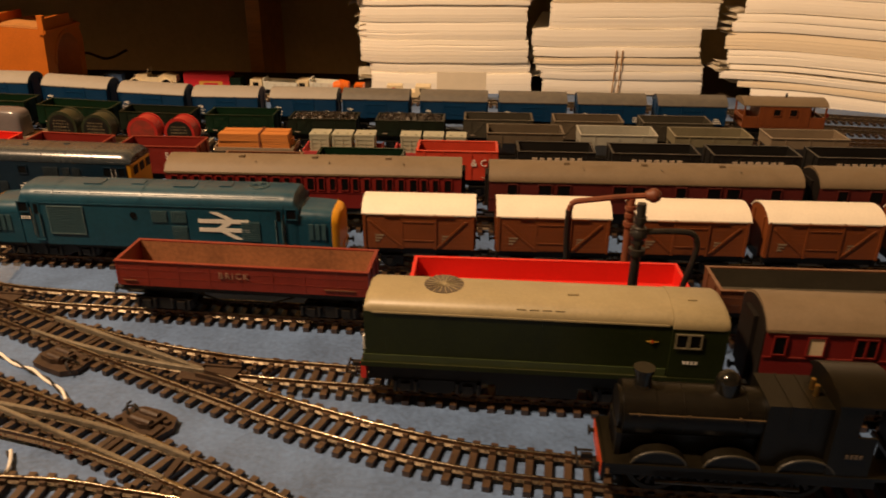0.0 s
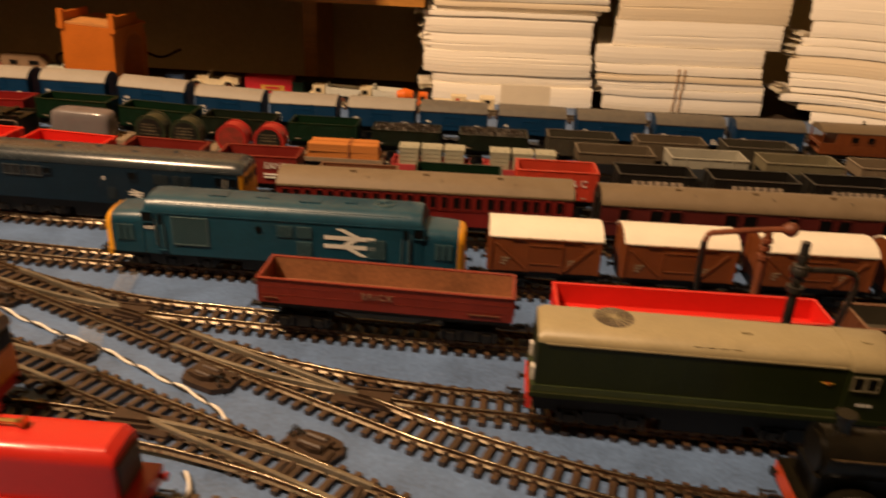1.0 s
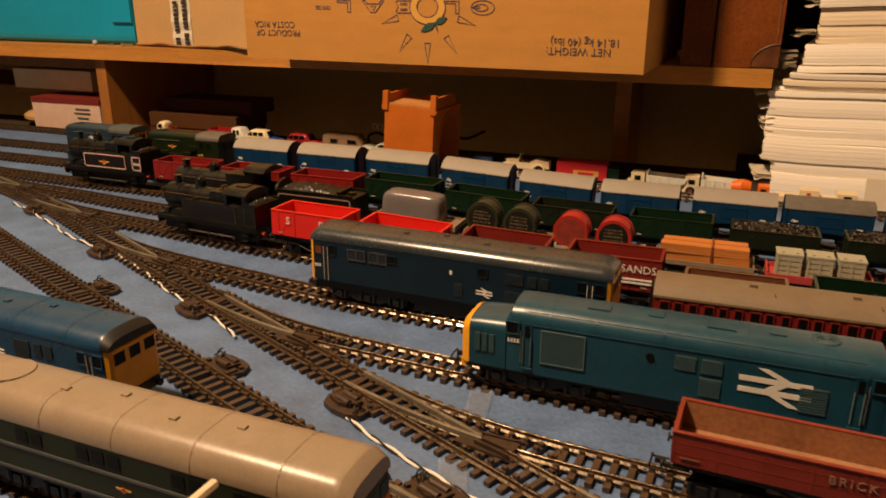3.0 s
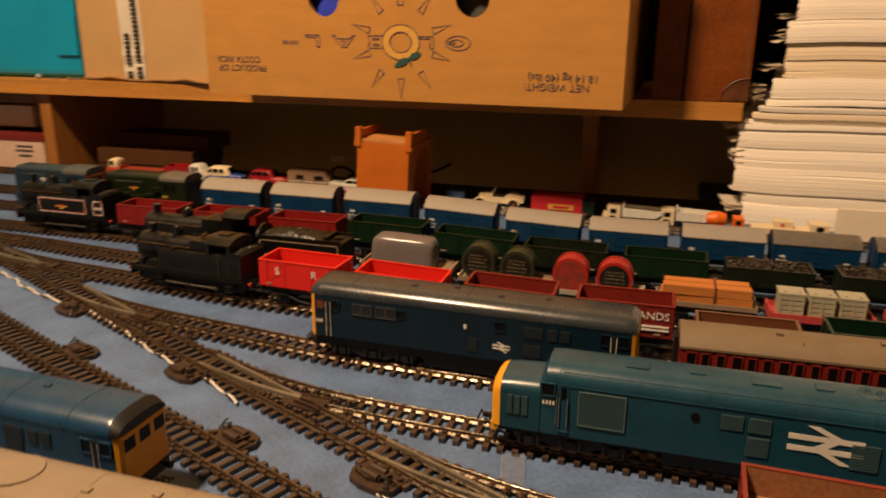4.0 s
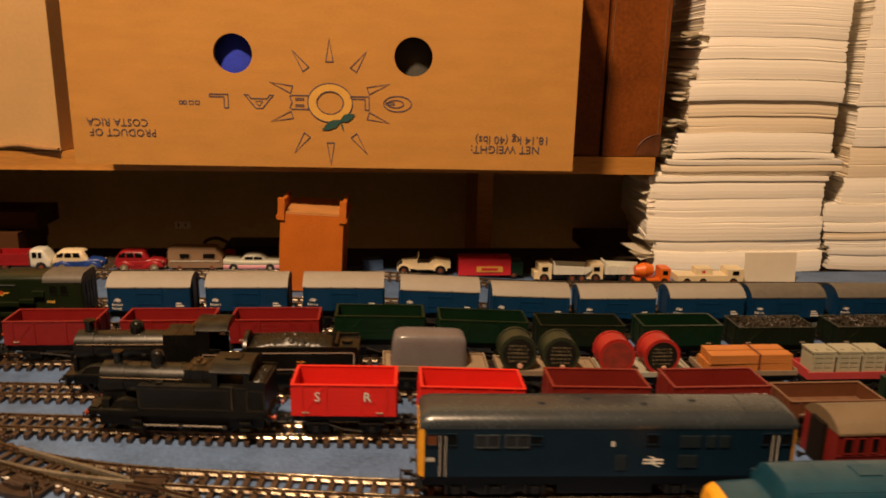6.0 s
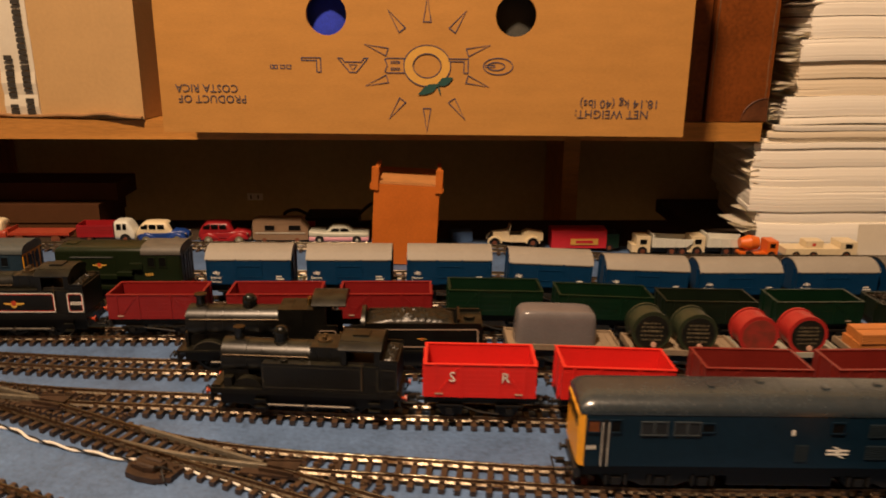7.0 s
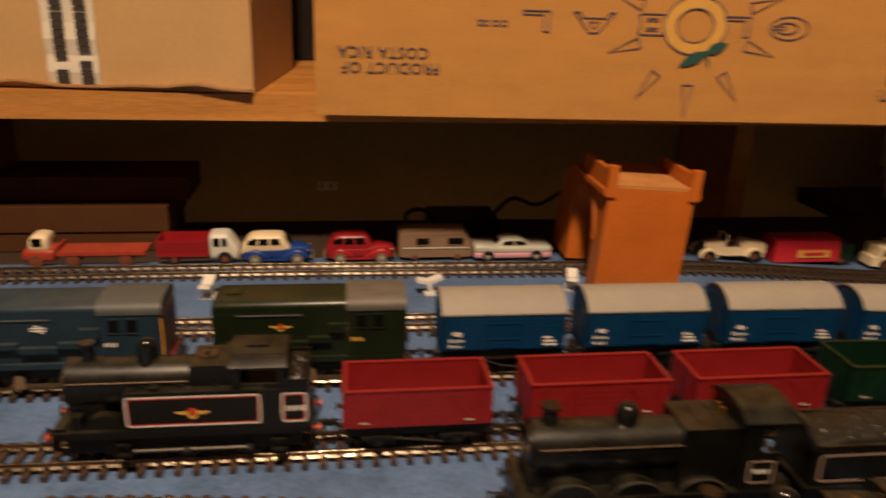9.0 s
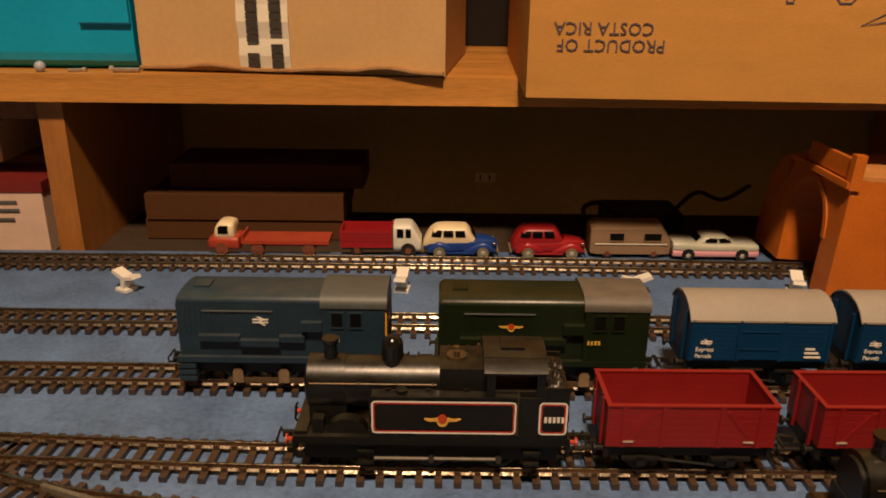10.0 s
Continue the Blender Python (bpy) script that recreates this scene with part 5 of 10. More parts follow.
ROOF08 = material("dusty_grey_blue_roof", (0.060, 0.070, 0.070), 0.5, vary=0.2, grain=40, dust=0.2, dust_rgb=(0.12, 0.115, 0.095))
STEAM_CLEAN = material("worn_engine_black", (0.0050, 0.0042, 0.0026), 0.34, vary=0.5, grain=60, bump=0.14, spec=0.26, dust=0.16, dust_rgb=(0.040, 0.030, 0.013), dust_from=0.10, dust_to=0.85)
CRANK = material("tan_crank_plastic", (0.19, 0.125, 0.062), 0.45, vary=0.3)
RIM = material("lit_splasher_rim", (0.034, 0.030, 0.020), 0.45, vary=0.3)
DRUM_WORN = material("worn_red_drum_face", (0.30, 0.020, 0.014), 0.5, vary=0.3, grain=110, dark=(0.035, 0.030, 0.016))
ROD_STEEL = material("dull_rod_steel", (0.085, 0.075, 0.062), 0.5, metal=0.8, vary=0.35)


def wheel_pair(parent, x, r, y=0.0078, spokes=0, mat=None, rim=None):
    """One wheel each side on an axle; spoked ones get holes between bars."""
    for s in (-1, 1):
        bm = bmesh.new()
        z = RAIL_Z + r
        if spokes:
            n = 2 * spokes
            at = lambda q, i, yy: (x + q * math.cos(2 * math.pi * (i + 0.5) / n), s * yy, z + q * math.sin(2 * math.pi * (i + 0.5) / n))
            face, edge = [], []
            for q, yy in ((r * 0.24, y + 0.0014), (r * 0.80, y + 0.0006), (r * 0.82, y + 0.0012), (r, y + 0.0012), (r, y - 0.0010), (r + 0.0006, y - 0.0012), (r + 0.0006, y - 0.0018)):
                face.append([bm.verts.new(at(q, i, yy)) for i in range(n)])
            edge = [[bm.verts.new(at(q, i, yy)) for i in range(n)] for q, yy in ((r * 0.80, y - 0.0018), (r * 0.24, y - 0.0012))]
            bm.faces.new(face[0])
            bm.faces.new(edge[1][::-1])
            rim = face[1:] + [edge[0]]
            for i in range(n):
                j = (i + 1) % n
                for p, q in zip(rim, rim[1:]):
                    bm.faces.new((p[i], p[j], q[j], q[i]))
                if i % 2:
                    bm.faces.new((face[0][i], face[0][j], face[1][j], face[1][i]))
                    bm.faces.new((edge[1][i], edge[1][j], edge[0][j], edge[0][i]))
                    bm.faces.new((face[0][i], face[1][i], edge[0][i], edge[1][i]))
                    bm.faces.new((face[0][j], face[1][j], edge[0][j], edge[1][j]))
                else:
                    bm.faces.new((face[0][i], face[0][j], edge[1][j], edge[1][i]))
                    bm.faces.new((face[1][i], face[1][j], edge[0][j], edge[0][i]))
        else:
            rod(bm, (x, s * (y - 0.0012), z), (x, s * (y + 0.0012), z), r, 18)
            rod(bm, (x, s * (y - 0.0019), z), (x, s * (y - 0.0012), z), r + 0.0007, 18)
            rod(bm, (x, s * y, z), (x, s * (y + 0.0020), z), r * 0.3, 8)
        w = part("wheel", bm, mat or UNDER, parent, smooth=True)


def buffers(parent, xl, xr, z=0.0205, y=0.0115, mat=None):
    for x, d in ((xl, -1), (xr, 1)):
        for s in (-1, 1):
            bm = bmesh.new()
            rod(bm, (x, s * y, z), (x + d * 0.0035, s * y, z), 0.0010, 8)
            rod(bm, (x + d * 0.0033, s * y, z), (x + d * 0.0042, s * y, z), 0.0022, 10)
            part("buffer", bm, mat or UNDER, parent)


def couplings(parent, xl, xr, z=0.0135):
    """Wide hook-and-bar couplings."""
    for x, d in ((xl, -1), (xr, 1)):
        bm = bmesh.new()
        box(bm, min(x - d * 0.008, x + d * 0.004), max(x - d * 0.008, x + d * 0.004), -0.0014, 0.0014, z, z + 0.0009)
        tube(bm, [(x + d * 0.002, -0.0055, z + 0.0004), (x + d * 0.0095, -0.0055, z + 0.0004), (x + d * 0.0098, -0.005, z + 0.002), (x + d * 0.0098, 0.005, z + 0.002),
                  (x + d * 0.0095, 0.0055, z + 0.0004), (x + d * 0.002, 0.0055, z + 0.0004)], 0.0006, 5)
        box(bm, min(x + d * 0.003, x + d * 0.008), max(x + d * 0.003, x + d * 0.008), -0.0008, 0.0008, z + 0.0009, z + 0.0032)
        part("coupling", bm, UNDER, parent)


def four_wheel_chassis(parent, L, zf=0.0235, base=None, mat=UNDER):
    """Solebars, headstocks, W-irons with axleboxes, brake gear, two wheelsets, buffers and couplings."""
    h = L / 2
    base = base or L * 0.54
    bm = bmesh.new()
    for s in (-1, 1):
        box(bm, -h, h, min(s * 0.0105, s * 0.0125), max(s * 0.0105, s * 0.0125), zf - 0.0055, zf)
    for x in (-h, h - 0.002):
        box(bm, x, x + 0.002, -0.0145, 0.0145, zf - 0.0055, zf)
    box(bm, -h + 0.002, h - 0.002, -0.0105, 0.0105, zf - 0.0025, zf)
    part("underframe", bm, mat, parent)
    for x in (-base / 2, base / 2):
        wheel_pair(parent, x, 0.0062)
        for s in (-1, 1):
            bm = bmesh.new()
            y0, y1 = sorted((s * 0.0111, s * 0.0121))
            v = [(x - 0.006, zf - 0.005), (x + 0.006, zf - 0.005), (x + 0.0022, RAIL_Z + 0.0045), (x - 0.0022, RAIL_Z + 0.0045)]
            extrude_y(bm, v, y0, y1)
            b0, b1 = sorted((s * 0.0121, s * 0.0142))
            box(bm, x - 0.0019, x + 0.0019, b0, b1, RAIL_Z + 0.0045, RAIL_Z + 0.0085)
            box(bm, x - 0.0085, x + 0.0085, b0, b1, zf - 0.0072, zf - 0.0060)
            part("axle_guard", bm, mat, parent)
    for s in (-1, 1):
        bm = bmesh.new()
        tube(bm, [(-base * 0.33, s * 0.0128, zf - 0.007), (0, s * 0.0132, RAIL_Z + 0.006), (base * 0.33, s * 0.0128, RAIL_Z + 0.0042)], 0.0006, 5)
        box(bm, -base * 0.36, -base * 0.28, min(s * 0.006, s * 0.010), max(s * 0.006, s * 0.010), RAIL_Z + 0.002, RAIL_Z + 0.009)
        box(bm, base * 0.28, base * 0.36, min(s * 0.006, s * 0.010), max(s * 0.006, s * 0.010), RAIL_Z + 0.002, RAIL_Z + 0.009)
        part("brake_gear", bm, mat, parent)
    buffers(parent, -h, h, zf - 0.003)
    couplings(parent, -h, h)


def place_on(key_or_y, x, flip=0):
    """Pose on a siding at x: heading along the line, resting on the board, pitched with it; the taller makes stand at the left end."""
    if isinstance(key_or_y, str):
        line = SIDING_LINES[key_or_y]
    else:
        line = key_or_y
    i = min(range(len(line)), key=lambda k: abs(line[k].x - x))
    a, b = line[max(0, i - 8)], line[min(len(line) - 1, i + 8)]
    if b.x < a.x:
        a, b = b, a
    head = math.degrees(math.atan2(b.y - a.y, b.x - a.x))
    y = line[i].y
    pitch = math.degrees(math.atan2(gz(x + 0.03, y) - gz(x - 0.03, y), 0.06))
    tall = 1 + dip(x, y) / 0.050
    return pose(x, y, (gz(x + 0.025, y) + gz(x - 0.025, y)) / 2, 0, -pitch, head + flip) @ Matrix.Diagonal((1, 1, tall, 1))


def grooved(w, t, z0, z1, n, g=0.0003):
    """Half-section of a planked wall: outer face at w with a groove at each joint, inner face at w - t likewise."""
    ph = (z1 - z0) / n
    out = [(w, z0)]
    for i in range(1, n):
        z = z0 + ph * i
        out += [(w, z - 0.00018), (w - g, z), (w, z + 0.00018)]
    out += [(w, z1), (w - t, z1)]
    for i in range(n - 1, 0, -1):
        z = z0 + ph * i
        out += [(w - t, z + 0.00018), (w - t + g * 0.6, z), (w - t, z - 0.00018)]
    return out + [(w - t, z0)]


def planked_open(label, m, L, zt, body, inside=None, groove=0.00007, W=0.031, zf=0.0235, planks=7, load=None, diag=True, group="open wagons", name="open_wagon", bars=True):
    """An open wagon: planked sides and ends with real wall thickness, capping, strapping, floor and running gear."""
    ob = thing(name, label, "wagon", m, group)
    h, w, t = L / 2, W / 2, 0.0014
    inside = inside or body
    n = planks
    for s in (-1, 1):
        bm = bmesh.new()
        extrude_x(bm, [(s * y, z) for y, z in grooved(w, t, zf, zt, n, groove)], -h, h)
        part("side_wall", bm, body, ob)
        for x in (-h * 0.80, -h * 0.34, h * 0.34, h * 0.80):
            part("strap", B(x - 0.0009, x + 0.0009, *sorted((s * w, s * (w + 0.0005))), zf, zt), body, ob)
        if diag:
            for d in (-1, 1):
                bm = bmesh.new()
                pts = [(d * h * 0.38, zt - 0.002), (d * h * 0.44, zt - 0.002), (d * h * 0.80, zf + 0.001), (d * h * 0.74, zf + 0.001)]
                extrude_y(bm, pts if d > 0 else pts[::-1], *sorted((s * w, s * (w + 0.0003))))
                part("diagonal_strap", bm, body, ob)
        part("capping", B(-h - 0.0003, h + 0.0003, *sorted((s * (w + 0.0005), s * (w - t - 0.0003))), zt, zt + 0.0006), body, ob)
        if bars:
            for x in (-h * 0.8, h * 0.62):
                bm = bmesh.new()
                box(bm, x, x + 0.0045, *sorted((s * (w + 0.0005), s * (w + 0.0007))), zf + 0.0022, zf + 0.0030)
                part("number_mark", bm, FLAT_PALE, ob)
    for s in (-1, 1):
        bm = bmesh.new()
        extrude_y(bm, [(s * x, z) for x, z in grooved(h, t, zf, zt, n, groove)], -w + t, w - t)
        for y in (-w * 0.5, w * 0.5):
            part("end_stanchion", B(*sorted((s * h, s * (h + 0.001))), y - 0.0009, y + 0.0009, zf - 0.003, zt), body, ob)
        part("end_wall", bm, body, ob)
        part("capping", B(*sorted((s * (h + 0.0003), s * (h - t - 0.0003))), -w + t + 0.0003, w - t - 0.0003, zt, zt + 0.0006), body, ob)
    part("wagon_floor", B(-h + t, h - t, -w + t, w - t, zf + 0.0001, zf + 0.0010), inside, ob)
    if load:
        rng = random.Random(int((m.translation.x + 2) * 977))
        bm = bmesh.new()
        nx, ny = 46, 18
        top = [[bm.verts.new((-h * 0.95 + h * 1.9 * i / nx, -w * 0.88 + w * 1.76 * j / ny,
                              zt - 0.0015 + 0.0022 * math.cos(1.5 * (2 * i / nx - 1)) + rng.uniform(-0.0020, 0.0022) * (0 < i < nx and 0 < j < ny))) for j in range(ny + 1)] for i in range(nx + 1)]
        for i in range(nx):
            for j in range(ny):
                bm.faces.new((top[i][j], top[i + 1][j], top[i + 1][j + 1], top[i][j + 1]))
        for _ in range(90):
            c = Vector((rng.uniform(-h * 0.86, h * 0.86), rng.uniform(-w * 0.76, w * 0.76), zt + rng.uniform(-0.0010, 0.0022)))
            m3 = Matrix.Translation(c) @ Matrix.Rotation(rng.uniform(0, 3.1), 4, "Z") @ Matrix.Rotation(rng.uniform(-0.6, 0.6), 4, "X")
            sz = (rng.uniform(0.0014, 0.0040), rng.uniform(0.0010, 0.0024), rng.uniform(0.0006, 0.0016))
            bmesh.ops.create_cube(bm, size=1.0, matrix=m3 @ Matrix.Diagonal((*sz, 1)))
        part("scrap_load", bm, load, ob)
    four_wheel_chassis(ob, L, zf)
    return ob


def arch_roof(W, ze, zr, n=10, drop=0.0009, out=0.0006):
    """Outline (y, z) of a curved roof sheet with thickness, eaves at ze, crown at zr."""
    w = W / 2 + out
    top = [(-w + 2 * w * i / n, ze + (zr - ze) * (1 - (2 * i / n - 1) ** 2) ** 0.75) for i in range(n + 1)]
    return [(-w, ze - drop)] + top + [(w, ze - drop)]


def body_outline(W, zf, ze, zr, n=10):
    w = W / 2
    top = [(w - 2 * w * i / n, ze + (zr - ze) * (1 - (2 * i / n - 1) ** 2) ** 0.75) for i in range(n + 1)]
    return [(-w, zf), (w, zf)] + top


def box_van(label, m, L, body, roof, ze, zr, W=0.033, zf=0.0235, writing=None, group="vans", door_diag=False):
    ob = thing("box_van", label, "wagon", m, group)
    h, w = L / 2, W / 2
    bm = bmesh.new()
    extrude_x(bm, body_outline(W - 0.0006, zf, ze, zr - 0.0010), -h, h)
    part("van_body", bm, body, ob)
    for s in (-1, 1):
        bm = bmesh.new()
        extrude_x(bm, [(s * y, z) for y, z in grooved(w, 0.0012, zf + 0.0003, ze - 0.0006, 9, 0.00007)], -h + 0.0008, h - 0.0008)
        part("side_panel", bm, body, ob)
        for x in (-h + 0.0012, -h * 0.30, h * 0.30, h - 0.0012):
            part("side_post", B(x - 0.0008, x + 0.0008, *sorted((s * w, s * (w + 0.0006))), zf, ze), body, ob)
        part("door", B(-h * 0.28, h * 0.28, *sorted((s * w, s * (w + 0.0004))), zf + 0.001, ze - 0.0018), body, ob)
        for z in (zf + 0.006, ze - 0.006):
            part("door_bar", B(-h * 0.27, h * 0.27, *sorted((s * (w + 0.0004), s * (w + 0.0008))), z, z + 0.0007), body, ob)
        if door_diag:
            for d in (-1, 1):
                bm = bmesh.new()
                x0, x1 = d * h * 0.34, d * h * 0.86
                extrude_y(bm, [(x0, zf + 0.002), (x0 + 0.0018, zf + 0.002), (x1, ze - 0.005), (x1 - 0.0018, ze - 0.005)], *sorted((s * w, s * (w + 0.0006))))
                part("diagonal_brace", bm, body, ob)
            part("door_runner", B(-h * 0.62, h * 0.62, *sorted((s * w, s * (w + 0.0010))), ze - 0.0016, ze - 0.0008), body, ob)
            for x, k in ((-h * 0.78, 1), (h * 0.42, 1)):
                for i in range(3):
                    part("number_mark", B(x, x + 0.006 - 0.0015 * i, *sorted((s * (w + 0.0001), s * (w + 0.0003))), zf + 0.009 - 0.0020 * i, zf + 0.0100 - 0.0020 * i), FLAT_TAN, ob)
    for s in (-1, 1):
        bm = bmesh.new()
        for y in (-w * 0.55, w * 0.55):
            box(bm, *sorted((s * h, s * (h + 0.0010))), y - 0.0009, y + 0.0009, zf - 0.002, ze + 0.001)
        part("end_post", bm, body, ob)
    bm = bmesh.new()
    out = arch_roof(W, ze, zr)
    inn = [(y, z - 0.0009) for y, z in out[1:-1]][::-1]
    prof = out + inn
    a = [bm.verts.new((-h - 0.0006, y, z)) for y, z in prof]
    b = [bm.verts.new((h + 0.0006, y, z)) for y, z in prof]
    n = len(prof)
    for i in range(n):
        bm.faces.new((a[i], a[(i + 1) % n], b[(i + 1) % n], b[i]))
    k = len(out)
    for vs in (a, b):
        for i in range(1, k - 2):
            bm.faces.new((vs[i], vs[i + 1], vs[n - i - 1], vs[n - i]))
        bm.faces.new((vs[0], vs[1], vs[n - 1]))
        bm.faces.new((vs[k - 1], vs[k - 2], vs[k]))
    part("roof", bm, roof, ob, smooth=True)
    if writing:
        Y = -w - 0.0006
        arrow(ob, -h * 0.76, Y, zf + 0.0098, 0.0058, WHITE)
        lettering("Express", 0.0030, WHITE, ob, side(-h * 0.90, Y, zf + 0.0060), align="LEFT")
        lettering("Parcels", 0.0030, WHITE, ob, side(-h * 0.90, Y, zf + 0.0026), align="LEFT")
        for i in range(3):
            part("number_mark", B(h * 0.64, h * 0.64 + (0.005, 0.0070, 0.0085)[i], Y - 0.0002, Y + 0.0001, zf + 0.0064 - 0.0021 * i, zf + 0.0074 - 0.0021 * i), WHITE, ob)
    four_wheel_chassis(ob, L, zf)
    return ob


def arrow(parent, x, y, z, w, mat):
    """The two-way arrow device: two bars joined by three slanting strokes."""
    s = w / 0.11
    bm = bmesh.new()

    def q(*p):
        a = [bm.verts.new((x + px * s / 100, y, z + pz * s / 100)) for px, pz in p]
        b = [bm.verts.new((x + px * s / 100, y - 0.00025, z + pz * s / 100)) for px, pz in p]
        n = len(p)
        bm.faces.new(b)
        for i in range(n):
            bm.faces.new((a[i], a[(i + 1) % n], b[(i + 1) % n], b[i]))
    q((-5.5, 0.55), (5.5, 0.55), (5.5, 1.45), (-5.5, 1.45))
    q((-5.5, -1.45), (5.5, -1.45), (5.5, -0.55), (-5.5, -0.55))
    q((-2.9, 3.1), (0.6, 1.45), (2.3, 1.45), (-1.2, 3.1))
    q((-1.6, -0.55), (0.2, -0.55), (1.8, 0.55), (0.0, 0.55))
    q((-0.8, -1.45), (0.8, -1.45), (4.0, -3.1), (2.4, -3.1))
    part("arrow_device", bm, mat, parent)


def crest(parent, x, y, z, w):
    """A gold winged wheel with a red lion above it, as plain shapes."""
    for s in (-1, 1):
        bm = bmesh.new()
        extrude_y(bm, [(x + s * w * 0.10, z - w * 0.055), (x + s * w * 0.36, z - w * 0.050), (x + s * w * 0.50, z + w * 0.005), (x + s * w * 0.48, z + w * 0.045),
                       (x + s * w * 0.30, z + w * 0.030), (x + s * w * 0.10, z + w * 0.065)][::s], y - 0.00025, y)
        part("crest_wing", bm, GOLD, parent)
    bm = bmesh.new()
    rod(bm, (x, y, z - w * 0.04), (x, y - 0.0004, z - w * 0.04), w * 0.155, 14)
    part("crest_wheel", bm, GOLD, parent)
    bm = bmesh.new()
    rod(bm, (x, y - 0.0002, z + w * 0.03), (x, y - 0.0006, z + w * 0.03), w * 0.125, 12)
    part("crest_badge", bm, ORANGE_PAINT, parent)


def bogie(parent, x, base, r=0.0066, axles=3, W=0.0135, mat=UNDER):
    n = axles
    for i in range(n):
        wheel_pair(parent, x + base * (i / (n - 1) - 0.5), r)
    for s in (-1, 1):
        bm = bmesh.new()
        y0, y1 = sorted((s * (W - 0.0022), s * W))
        hb = base / 2
        z = RAIL_Z
        extrude_y(bm, [(x - hb - 0.007, z + 0.0105), (x - hb - 0.005, z + 0.0060), (x - hb * 0.6, z + 0.0052), (x - hb * 0.4, z + 0.0030), (x + hb * 0.4, z + 0.0030),
                       (x + hb * 0.6, z + 0.0052), (x + hb + 0.005, z + 0.0060), (x + hb + 0.007, z + 0.0105)], y0, y1)
        for i in range(n):
            xx = x + base * (i / (n - 1) - 0.5)
            b0, b1 = sorted((s * W, s * (W + 0.0014)))
            box(bm, xx - 0.0024, xx + 0.0024, b0, b1, z + 0.0040, z + 0.0086)
            rod(bm, (xx - 0.0052, s * (W + 0.0006), z + 0.0040), (xx - 0.0052, s * (W + 0.0006), z + 0.0100), 0.0012, 6)
            rod(bm, (xx + 0.0052, s * (W + 0.0006), z + 0.0040), (xx + 0.0052, s * (W + 0.0006), z + 0.0100), 0.0012, 6)
        part("bogie_frame", bm, mat, parent)
    bm = bmesh.new()
    box(bm, x - base / 2 - 0.004, x + base / 2 + 0.004, -0.0060, 0.0060, RAIL_Z + 0.004, RAIL_Z + 0.012)
    part("bogie_centre", bm, mat, parent)


def roof_outline(W, zf, zs, zc, shoulder=0.62, n=8):
    """Diesel body outline: straight sides to zs, a rounded shoulder and a flatter crown at zc."""
    w = W / 2
    pts = [(w, zf), (w, zs)]
    for i in range(1, n + 1):
        a = math.pi / 2 * i / n
        pts.append((w * (math.cos(a) ** shoulder), zs + (zc - zs) * math.sin(a) ** 1.0))
    left = [(-y, z) for y, z in pts[::-1][1:]]
    return pts + left


def window(parent, x0, x1, y, z0, z1, frame_mat=None, glass=None, name="window"):
    """A recessed-looking dark pane with a raised thin frame, on a near (-y) or far side."""
    s = -1 if y < 0 else 1
    bm = bmesh.new()
    box(bm, x0, x1, *sorted((y, y + s * 0.0003)), z0, z1)
    g = part(name, bm, glass or GLASS_DARK, parent)
    if frame_mat:
        bm = bmesh.new()
        f = 0.0007
        yy = sorted((y + s * 0.0001, y + s * 0.0007))
        box(bm, x0 - f, x1 + f, *yy, z1, z1 + f)
        box(bm, x0 - f, x1 + f, *yy, z0 - f, z0)
        box(bm, x0 - f, x0, *yy, z0, z1)
        box(bm, x1, x1 + f, *yy, z0, z1)
        part("window_frame", bm, frame_mat, g)
    return g


def grille(parent, x0, x1, y, z0, z1, mat=GREY_PANEL, bars=6, frame_mat=None):
    s = -1 if y < 0 else 1
    bm = bmesh.new()
    box(bm, x0, x1, *sorted((y, y + s * 0.0002)), z0, z1)
    st = (z1 - z0) / bars
    for i in range(bars):
        box(bm, x0, x1, *sorted((y + s * 0.0002, y + s * 0.0006)), z0 + st * i + st * 0.15, z0 + st * i + st * 0.75)
    g = part("side_grille", bm, mat, parent)
    if frame_mat:
        bm = bmesh.new()
        f = 0.0005
        yy = sorted((y + s * 0.0002, y + s * 0.0008))
        box(bm, x0 - f, x1 + f, *yy, z1, z1 + f)
        box(bm, x0 - f, x1 + f, *yy, z0 - f, z0)
        box(bm, x0 - f, x0, *yy, z0, z1)
        box(bm, x1, x1 + f, *yy, z0, z1)
        part("grille_frame", bm, frame_mat, g)


def numbers(parent, x, y, z, n=5, h=0.0022, mat=WHITE):
    """A running number as a row of plain bars."""
    for i in range(n):
        part("number_bar", B(x + i * 0.0018, x + i * 0.0018 + 0.0011, y - 0.0002, y, z, z + h), mat, parent)


def fuel_tank(parent, x0, x1, z0=0.0095, z1=0.021):
    bm = bmesh.new()
    box(bm, x0, x1, -0.0125, 0.0125, z0, z1)
    part("fuel_tank", bm, UNDER, parent, bevel=0.0015)


